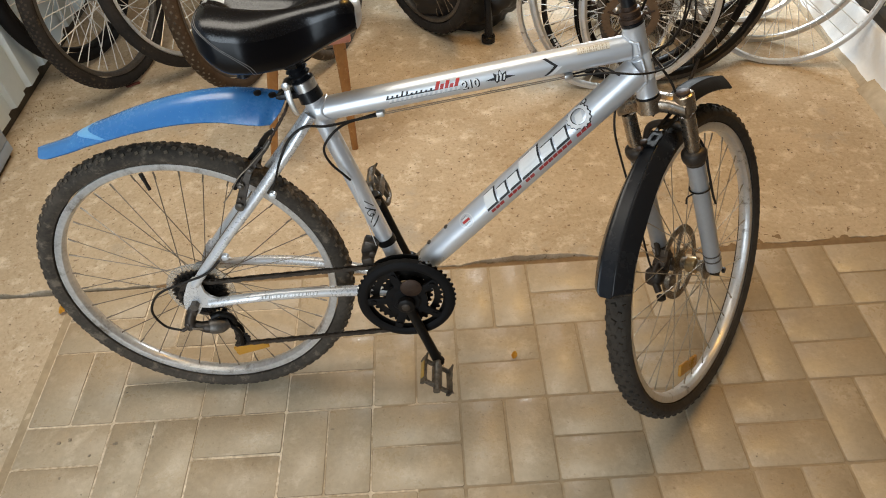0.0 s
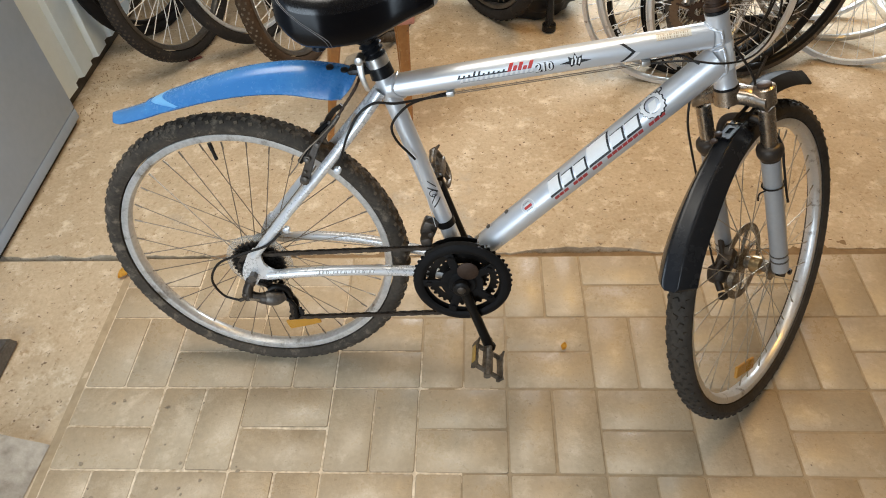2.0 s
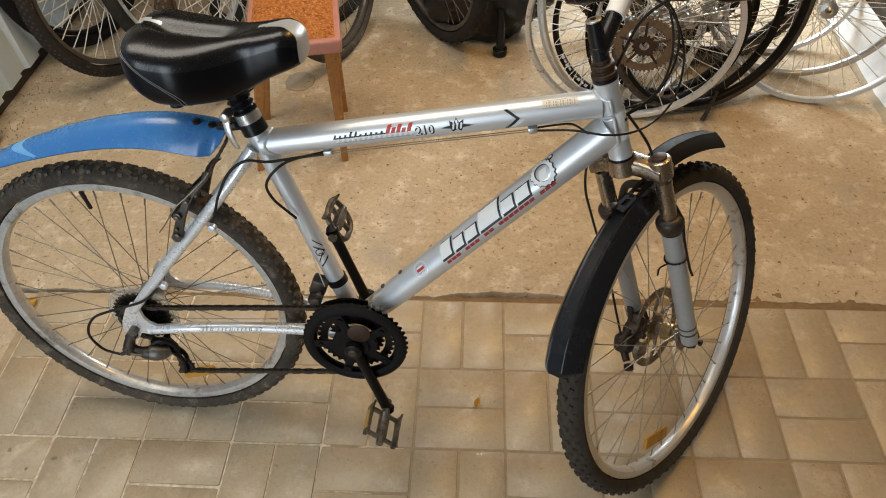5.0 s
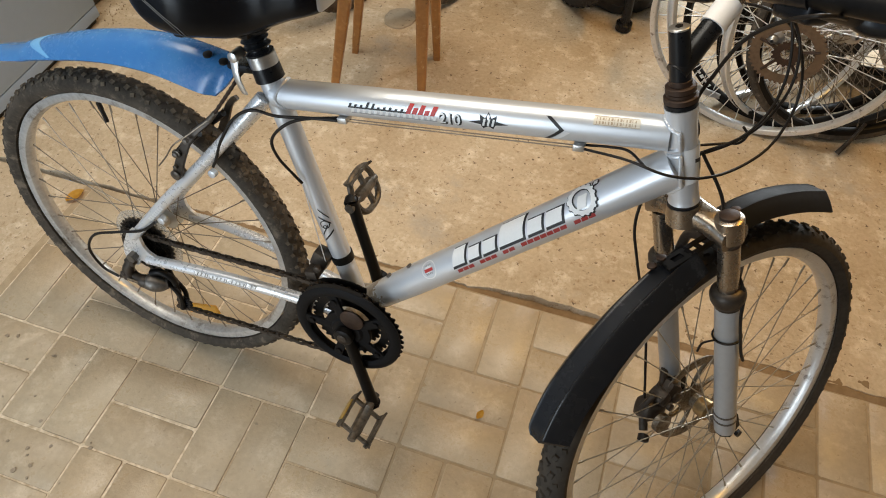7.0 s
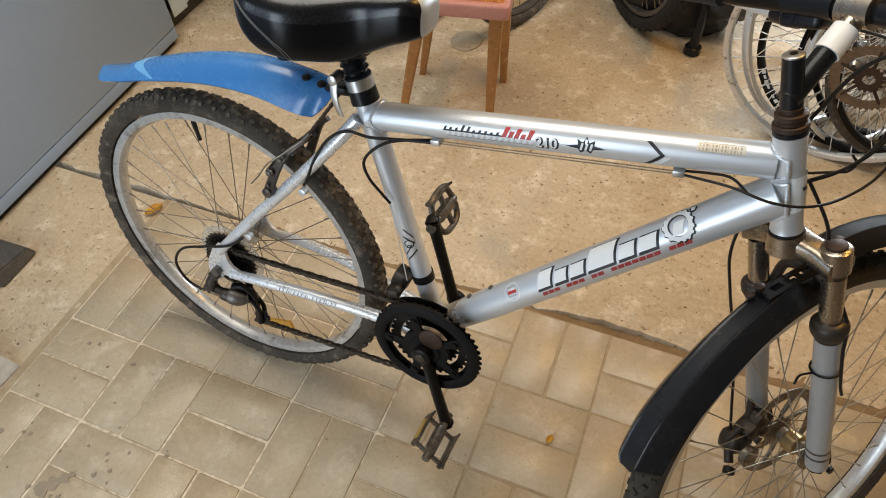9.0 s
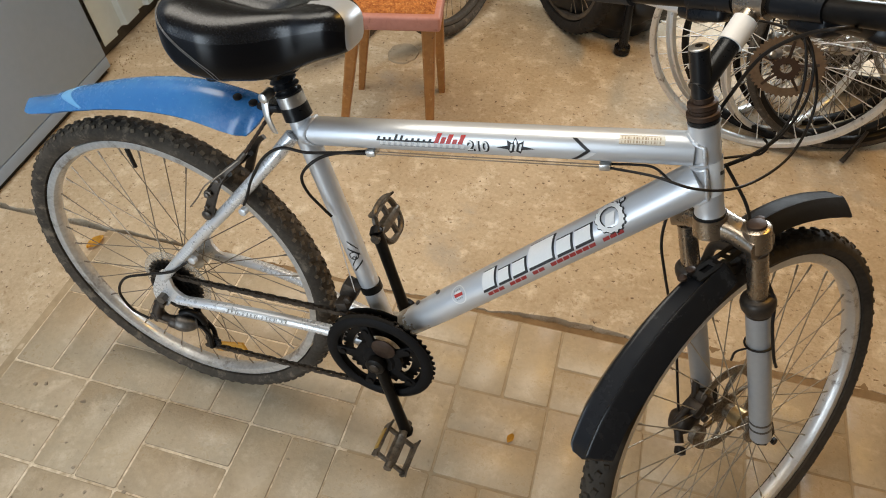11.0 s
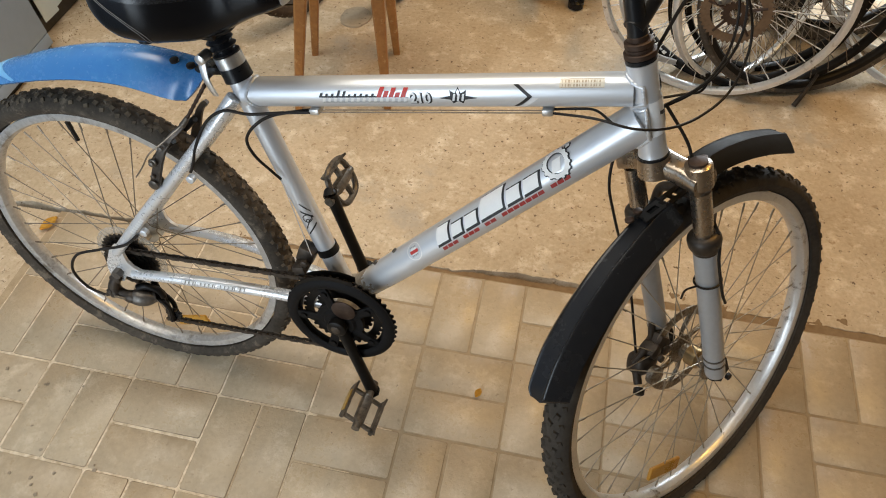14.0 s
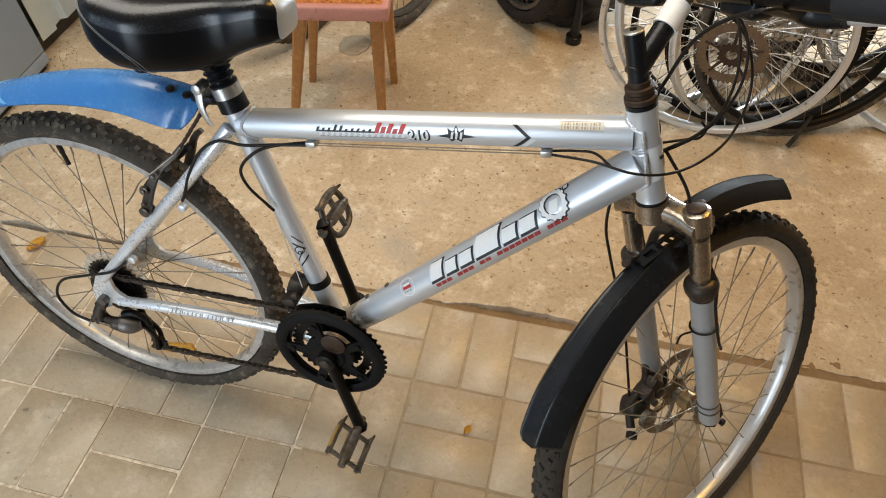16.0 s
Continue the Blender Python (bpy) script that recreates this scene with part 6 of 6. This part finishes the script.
part("brake_cable", sweep(bmesh.new(), [under_top(0.428, -0.012, -0.005), (1.261, -0.030, 0.766), (1.308, -0.036, 0.764), (1.348, -0.020, 0.762), (1.385, 0.020, 0.761), (1.415, 0.060, 0.776), (1.427, 0.090, 0.811), (1.420, 0.100, 0.851), (1.397, 0.100, 0.891), (1.361, 0.095, 0.914), FP(LEV_F + 0.021, 0.090, LEV_A - 0.041)], 0.0017, 10), M["cable"], bike, "black cable housing")
part("gear_cable", sweep(bmesh.new(), [under_top(0.432, -0.004, -0.005), under_top(0.46, -0.004, -0.004), (1.262, -0.010, 0.765), (1.285, -0.022, 0.757)], 0.0017, 10), M["cable"], bike, "black cable housing")
part("gear_cable", sweep(bmesh.new(), [(1.339, 0.020, 0.767), (1.374, 0.030, 0.792), (1.394, 0.050, 0.816), (1.401, 0.070, 0.848), (1.394, 0.080, 0.886), (1.378, 0.090, 0.917), (1.348, 0.095, 0.934)], 0.0017, 10), M["cable"], bike, "black cable housing")
part("gear_cable", sweep(bmesh.new(), [(1.337, 0.024, 0.760), (1.370, 0.034, 0.782), (1.396, 0.054, 0.806), (1.410, 0.076, 0.842), (1.404, 0.088, 0.882), (1.385, 0.096, 0.910), (1.352, 0.100, 0.930)], 0.0017, 10), M["cable"], bike, "black cable housing")
part("gear_cable", sweep(bmesh.new(), [(1.337, 0.020, 0.778), (1.363, 0.030, 0.782), (1.378, 0.040, 0.781), (1.384, 0.046, 0.790), (1.376, 0.044, 0.800)], 0.0016, 8), M["cable"], bike, "thin black cable loop")
part("brake_hose", sweep(bmesh.new(), [FP(LEV_F + 0.021, -0.090, LEV_A - 0.041), (1.386, -0.046, 0.972), (1.358, -0.020, 0.949), (1.335, 0.004, 0.913), (1.322, 0.022, 0.861), (1.316, 0.030, 0.820), (1.330, 0.030, 0.770), FP(-0.030, 0.060, -0.02)], 0.0022, 10), M["cable"], bike, "black brake cable")


# ---------------------------------------------------------------- small child's chair
def chair():
    m = pose(0.616, 1.032, 0, 0, 0, 10.8)
    g = thing("chair", m, "small wooden chair with pink frame and orange cloth seat", "chair")
    H = 0.425
    part("seat_frame", bm_box((0.252, 0.270, 0.040), pose(0, 0, H - 0.020), 0.008, 3), M["pink"], g, "worn pink painted seat frame")
    bm = bmesh.new()
    bmesh.ops.create_grid(bm, x_segments=70, y_segments=70, size=0.5)
    for v in bm.verts:
        x, y = v.co.x * 0.222, v.co.y * 0.238
        e = max(abs(v.co.x), abs(v.co.y)) * 2
        z = 0.013 * (1 - e ** 8) + 0.0042 * noise.noise((x * 120, y * 120, 0)) * (e < 0.97)
        v.co = Vector((x, y, H + 0.0005 + max(0, z)))
    part("seat_cloth", bm, M["carpet"], g, "orange tufted cloth cover", flat_angle=180)
    inv = m.inverted()
    for fx, fy, sx, sy in ((0.718, 0.937, 1, -1), (0.463, 0.888, -1, -1), (0.682, 1.184, 1, 1), (0.429, 1.137, -1, 1)):
        f = inv @ Vector((fx, fy, 0))
        t = Vector((sx * 0.093, sy * 0.100, H - 0.03))
        bm, rings = bmesh.new(), []
        for k in range(5):
            p = along(f, t, k / 4)
            w = 0.0098 + 0.0078 * k / 4
            c = 0.3 * w
            rings.append([p + Vector(q) for q in ((-w + c, -w, 0), (w - c, -w, 0), (w, -w + c, 0), (w, w - c, 0), (w - c, w, 0), (-w + c, w, 0), (-w, w - c, 0), (-w, -w + c, 0))])
        loft(bm, rings)
        bmesh.ops.recalc_face_normals(bm, faces=bm.faces[:])
        part("leg", bm, M["wood"], g, "varnished wooden leg")
    return g


chair()


# ---------------------------------------------------------------- other bicycles and wheels behind
def bike_stub(name, contact, yaw, lean, label, R=0.317, **kw):
    g = thing(name, pose(contact[0], contact[1], 0, 0, 0, yaw) @ Matrix.Rotation(radians(lean), 4, "X"), label, "bicycle", "bicycles parked at the back")
    wheel(g, pose(0, 0, R), R=R, **{"rim_mat": "grey_metal", **kw})
    bm = bmesh.new()
    for sy in (-1, 1):
        sweep(bm, [(0, sy * 0.052, R), (-0.01, sy * 0.052, R + 0.2), (-0.06, sy * 0.050, R + 0.40)], 0.013, 12)
    sweep(bm, [(-0.06, -0.05, R + 0.40), (-0.07, 0, R + 0.42), (-0.06, 0.05, R + 0.40)], 0.015, 12)
    sweep(bm, [(-0.07, 0, R + 0.42), (-0.12, 0, R + 0.58)], 0.017, 12)
    part("fork", bm, M["black_metal"], g)
    bm = bmesh.new()
    sweep(bm, [(-0.10, 0, R + 0.50), (-0.50, 0, R + 0.02), (-0.52, 0, R)], 0.017, 12)
    sweep(bm, [(-0.12, 0, R + 0.56), (-0.62, 0, R + 0.44)], 0.015, 12)
    part("frame", bm, M["black_metal"], g)
    return g


BRIGHT = dict(spoke_mat="spoke_bright", spoke_r=0.0016, valve=None)
bike_stub("bicycle", (-0.111, 1.454), 252.2, 6.5, "dark bicycle with a worn brown treaded tyre", tyre_w=0.048, knobs=96, rim_r=0.269, tyre_mat="rubber_dirt", tread_mat="tread_brown", tall=0.25, **BRIGHT)
bike_stub("bicycle", (0.155, 1.555), 245.3, 16.4, "dark bicycle with a smooth black tyre", tyre_w=0.045, knobs=0, rim_r=0.272, tyre_mat="rubber_dirt", **dict(BRIGHT, rim_mat="rim"))
bike_stub("bicycle", (0.344, 1.399), 254.6, 7.8, "dark bicycle with a muddy brown knobbly tyre", tyre_w=0.050, knobs=64, rim_r=0.269, tyre_mat="rubber_brown", tread_mat="tread_dust", tall=0.5, **BRIGHT)
bike_stub("bicycle", (0.654, 1.546), 251.2, 8.7, "dark bicycle with a smooth black tyre", tyre_w=0.045, knobs=0, rim_r=0.270, valve=None)
bike_stub("bicycle", (0.965, 1.664), 305, 0, "dark bicycle with a coarse knobbly tyre", tyre_w=0.055, knobs=54, rim_r=0.266, tyre_mat="rubber_dirt", valve=None)
bike_stub("bicycle", (-0.302, 1.635), 251, 6.2, "dark bicycle with a black tyre beside the metal sheet", R=0.321, tyre_w=0.050, knobs=0, rim_r=0.272, rim_mat="black_metal", tyre_mat="guard_ring", **BRIGHT)
bike_stub("bicycle", (0.524, 1.923), 258, 11.1, "dark bicycle standing behind the others", tyre_w=0.050, knobs=0, rim_r=0.268, rim_mat="black_metal", valve=None)
tagged(part("worn_rubber_ring", tyre_bm(0.31, 0.050, 60, 0.265), [M["rubber_dirt"], M["rubber_dirt"]], m=pose(0.34, 1.92, 0.020, 90, 0, 0)), "worn black tyre lying flat on the floor", "tyre")


def loose_wheel(contact, yaw, lean, R, label, **kw):
    g = thing("bare_wheelset", pose(contact[0], contact[1], 0, 0, 0, yaw) @ Matrix.Rotation(radians(lean), 4, "X"), label, "wheelset", "loose rims leaning at the back")
    wheel(g, pose(0, 0, R), R=R, **kw)
    return g


PALE = dict(tyre_w=0, rim_w=0.024, spoke_mat="spoke_bright", spoke_r=0.0012, valve=None)
rusty = loose_wheel((1.572, 1.174), -11.2, 0.3, 0.311, "spoked wheel with a pale scuffed rim", rim_r=0.305, **PALE)
lettered = loose_wheel((1.634, 1.229), -11.2, -1.2, 0.285, "spoked wheel with a black rim and white lettering", tyre_w=0, rim_r=0.279, rim_w=0.03, rim_mat="black_metal", valve=None)
loose_wheel((1.757, 1.207), 12.6, -7.1, 0.312, "spoked wheel with a dark worn rim", tyre_w=0, rim_r=0.306, rim_mat="black_metal", valve=None)
bm = bmesh.new()
for k in range(9):
    if k == 4:
        continue
    m = pose(0, 0, 0.285) @ Matrix.Rotation(radians(-(208 + 3.4 * k)), 4, "Y") @ pose(0.270, -0.0160, 0)
    box(bm, (0.010 - 0.004 * (k % 2), 0.001, 0.011), m)
part("lettering_bar", bm, M["white"], lettered, "white worn lettering bars")
loose_wheel((1.756, 1.298), 10.6, -7.3, 0.255, "small spoked wheel with a black rim", tyre_w=0, rim_r=0.249, rim_w=0.03, rim_mat="black_metal", valve=None)
loose_wheel((1.722, 1.270), 41, -15, 0.280, "spoked wheel with a bluish pale rim", rim_r=0.274, **PALE)
loose_wheel((1.841, 1.206), 14.4, -8.8, 0.325, "spoked wheel with a thin black tyre", tyre_w=0.036, knobs=0, rim_r=0.300, rim_mat="black_metal", valve=None)
loose_wheel((1.937, 1.480), 4, -10.1, 0.325, "spoked wheel with a black tyre", tyre_w=0.050, knobs=60, rim_r=0.278, rim_mat="black_metal", valve=None)
loose_wheel((1.709, 1.595), -20.4, -11.2, 0.325, "spoked wheel with a muddy tyre", tyre_w=0.050, knobs=60, rim_r=0.278, rim_mat="rust", tyre_mat="rubber_dirt", valve=None)
loose_wheel((1.609, 1.327), 46, -22, 0.301, "spoked wheel with a dull pale rim", rim_r=0.295, **PALE)
loose_wheel((2.173, 1.264), -18.8, -14.9, 0.298, "bare pale aluminium rim with spokes", rim_r=0.292, **PALE)
loose_wheel((2.160, 1.419), -14.4, 5.4, 0.300, "spoked wheel with a bright chromed rim", rim_r=0.294, **dict(PALE, rim_mat="alu"))
loose_wheel((2.190, 1.549), 4.6, -22, 0.299, "spoked wheel with a pale rim", rim_r=0.293, **PALE)


# rusted sprockets on the front-most rim, and a kickstand foot
c = Vector((0.044, 0, 0.289))
for r, t, y, hole in ((0.084, 44, -0.040, 0.062), (0.030, 16, -0.046, 0.014)):
    bm = toothed(bmesh.new(), c, r, t, y - 0.0015, y + 0.0015, hole)
    bmesh.ops.recalc_face_normals(bm, faces=bm.faces[:])
    part("sprocket", bm, M["rust_bright"] if r > 0.06 else M["rust"], rusty, "rusted sprocket")
for k in range(5):
    a = 2 * math.pi * (k + 0.3) / 5
    part("sprocket_arm", tube(bmesh.new(), c + Vector((0.02 * math.cos(a), -0.040, 0.02 * math.sin(a))), c + Vector((0.074 * math.cos(a), -0.040, 0.074 * math.sin(a))), 0.004, n=8), M["rust"], rusty)
bm = bmesh.new()
sweep(bm, [(1.850, 1.142, 0.006), (1.866, 1.160, 0.030), (1.880, 1.182, 0.046), (1.894, 1.202, 0.076)], lambda s: 0.0075 - 0.003 * s, 10)
tagged(part("kickstand", bm, M["greasy"]), "rusty kickstand resting its foot on the floor", "kickstand")

# black bag
def bag():
    bm = bmesh.new()
    bmesh.ops.create_icosphere(bm, subdivisions=5, radius=1)
    for v in bm.verts:
        p = v.co.copy()
        d = 1 + 0.16 * noise.noise(p * 2.2) + 0.09 * noise.noise(p * 6) + 0.05 * abs(noise.noise(p * 13))
        v.co = Vector((p.x * 0.23 * d, p.y * 0.16 * d, max(0.002, 0.17 + p.z * 0.20 * d)))
    ob = part("black_bag", bm, M["bag"], m=pose(1.156, 1.712, 0), flat_angle=60)
    return tagged(ob, "crumpled black plastic bag on the floor", "bag")


bag()


# dark pedal standing on the floor by the bag
bm = bmesh.new()
disc(bm, (1.204, 1.522, 0), (0, 0, 1), 0.026, 0.030, 16, 0.006)
sweep(bm, [(1.204, 1.522, 0.028), (1.204, 1.529, 0.09), (1.20, 1.542, 0.17)], lambda s: 0.016 - 0.004 * s, 12)
tagged(part("pump_foot", bm, M["black_plastic"]), "black plastic foot of a floor pump beside the bag", "pump")

# leaves
def leaf(x, y, yaw, size):
    bm = bmesh.new()
    rings = []
    for k in range(9):
        s = k / 8
        w = 0.32 * math.sin(math.pi * min(1, s * 0.97 + 0.02)) ** 0.8
        rings.append([Vector(((s - 0.5) * size, q * w * size, 0.002 + 0.12 * size * abs(q) ** 1.5 + 0.08 * size * s * s)) for q in (-1, -0.5, 0, 0.5, 1)])
    loft(bm, rings, closed=False, caps=False)
    bmesh.ops.solidify(bm, geom=bm.faces[:], thickness=0.0006)
    ob = part("dry_leaf", bm, M["leaf"], m=pose(x, y, 0.001, 0, 0, yaw))
    return tagged(ob, "small dry yellow leaf lying on the tiles", "leaf", "dry leaves")


leaf(1.138, 0.112, 70, 0.022)
leaf(-0.020, 0.350, 62, 0.050)
bm = bmesh.new()
ring = []
for k in range(40):
    a = 2 * math.pi * k / 40
    r = 1 + 0.10 * noise.noise((2 * math.cos(a), 2 * math.sin(a), 3)) + 0.05 * noise.noise((6 * math.cos(a), 6 * math.sin(a), 7))
    ring.append((0.050 * r * math.cos(a), 0.055 * r * math.sin(a)))
loft(bm, [[Vector((x * q, y * q, z)) for x, y in ring] for q, z in ((1.03, -0.004), (1.0, 0.0035), (0.95, 0.0048), (0.80, 0.0036), (0.40, 0.0032))])
bmesh.ops.recalc_face_normals(bm, faces=bm.faces[:])
part("cement_patch", bm, M["cement"], bpy.data.objects["floor"], "rounded grey cement repair", m=pose(0.500, 1.344, 0.001))
scrap = part("dry_leaf", bm_box((0.052, 0.014, 0.004), None, 0.0015), M["rust_red"], m=pose(-0.121, 1.384, 0.003, 0, 3, 38))
tagged(scrap, "dark red dried leaf strip on the concrete", "leaf", "dry leaves")
rnd = random.Random(21)
bm = bmesh.new()
for k in range(150):
    y = rnd.uniform(1.02, 1.60)
    x, r = -0.452 + abs(rnd.gauss(0, 0.050)), rnd.uniform(0.0012, 0.0036)
    turn, base = rnd.uniform(0, 6.28), rnd.uniform(0.002, 0.0035)
    ring = [Vector((x + r * rnd.uniform(0.6, 1.2) * math.cos(turn + q), y + r * rnd.uniform(0.6, 1.2) * math.sin(turn + q), 0)) for q in (0, 1.2, 2.5, 3.8, 5.1)]
    top = bm.verts.new((x, y, base + 0.45 * r))
    rim = [bm.verts.new((q.x, q.y, -0.003)) for q in ring]
    for i in range(5):
        bm.faces.new((rim[i], rim[(i + 1) % 5], top))
tagged(part("floor_dirt", bm, M["dirt"], smooth=False), "brown crumbs of dirt along the metal sheet", "dirt", kind="stuff")


# dark splashes dried on the tiles
rnd = random.Random(9)
SPLASHES = [(0.225, -0.345, 0.016), (0.240, -0.328, 0.013), (0.254, -0.312, 0.011), (0.262, -0.300, 0.007), (0.268, -0.348, 0.007), (0.196, -0.352, 0.005), (0.305, -0.285, 0.006), (0.120, -0.262, 0.005), (0.420, -0.20, 0.004), (0.71, -0.05, 0.004)]
for k in range(46):
    SPLASHES.append((rnd.uniform(0.02, 0.42), rnd.uniform(-0.42, -0.02), rnd.uniform(0.0016, 0.0050) * (1.4 if k % 9 == 0 else 1)))
for n_, (cx, cy, r) in enumerate(SPLASHES):
    bm = bmesh.new()
    ph, wide = rnd.uniform(0, 50), rnd.uniform(0.6, 1.0)
    ring, low = [], []
    for k in range(36):
        a = 2 * math.pi * k / 36
        q = Vector((math.cos(a), wide * math.sin(a), 0)) * r * (1 + 0.5 * noise.noise((1.3 * math.cos(a) + ph, 1.3 * math.sin(a), 0)) + 0.28 * noise.noise((4 * math.cos(a) + ph, 4 * math.sin(a), 5)))
        ring.append(bm.verts.new((q.x, q.y, 0.0007 + 0.00004 * (n_ % 12))))
        low.append(bm.verts.new((q.x * 1.01, q.y * 1.01, -0.0012)))
    bm.faces.new(ring)
    for k in range(36):
        bm.faces.new((low[k], low[(k + 1) % 36], ring[(k + 1) % 36], ring[k]))
    part("stain", bm, M["dirt_stain"], pavement, m=pose(cx, cy, 0, 0, 0, rnd.uniform(0, 180)))


# ---------------------------------------------------------------- tiles
def tile_mesh(edge):
    bm = bmesh.new()
    L, W, T, c = 0.1962, 0.0962, 0.03, 0.0012
    rings = []
    for z, inset in ((-T, 0), (-c, 0.0001), (0, c)):
        a, b = L / 2 - inset, W / 2 - inset
        k = 0.003
        rings.append([Vector(p) for p in ((-a + k, -b, z), (a - k, -b, z), (a, -b + k, z), (a, b - k, z), (a - k, b, z), (-a + k, b, z), (-a, b - k, z), (-a, -b + k, z))])
    loft(bm, rings)
    bmesh.ops.recalc_face_normals(bm, faces=bm.faces[:])
    for f in bm.faces:
        f.material_index = 0 if f.normal.z > 0.99 else 1
    return mesh_of("tile", bm, [M["tile"], M[edge]], flat_angle=50)


# TILE has the joint shadow painted on its edges, WORN_TILE the dirty joint colour
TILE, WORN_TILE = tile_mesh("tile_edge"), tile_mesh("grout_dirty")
rnd = random.Random(4)
for j in range(-10, 2):
    for i in range(12):
        cx, cy = 0.1 + 0.2 * i, 0.1 + 0.2 * j
        for q in (-0.05, 0.05):
            if (i + j) % 2:
                x, y, turn = cx, cy + q, 0
            else:
                x, y, turn = cx + q, cy, 90
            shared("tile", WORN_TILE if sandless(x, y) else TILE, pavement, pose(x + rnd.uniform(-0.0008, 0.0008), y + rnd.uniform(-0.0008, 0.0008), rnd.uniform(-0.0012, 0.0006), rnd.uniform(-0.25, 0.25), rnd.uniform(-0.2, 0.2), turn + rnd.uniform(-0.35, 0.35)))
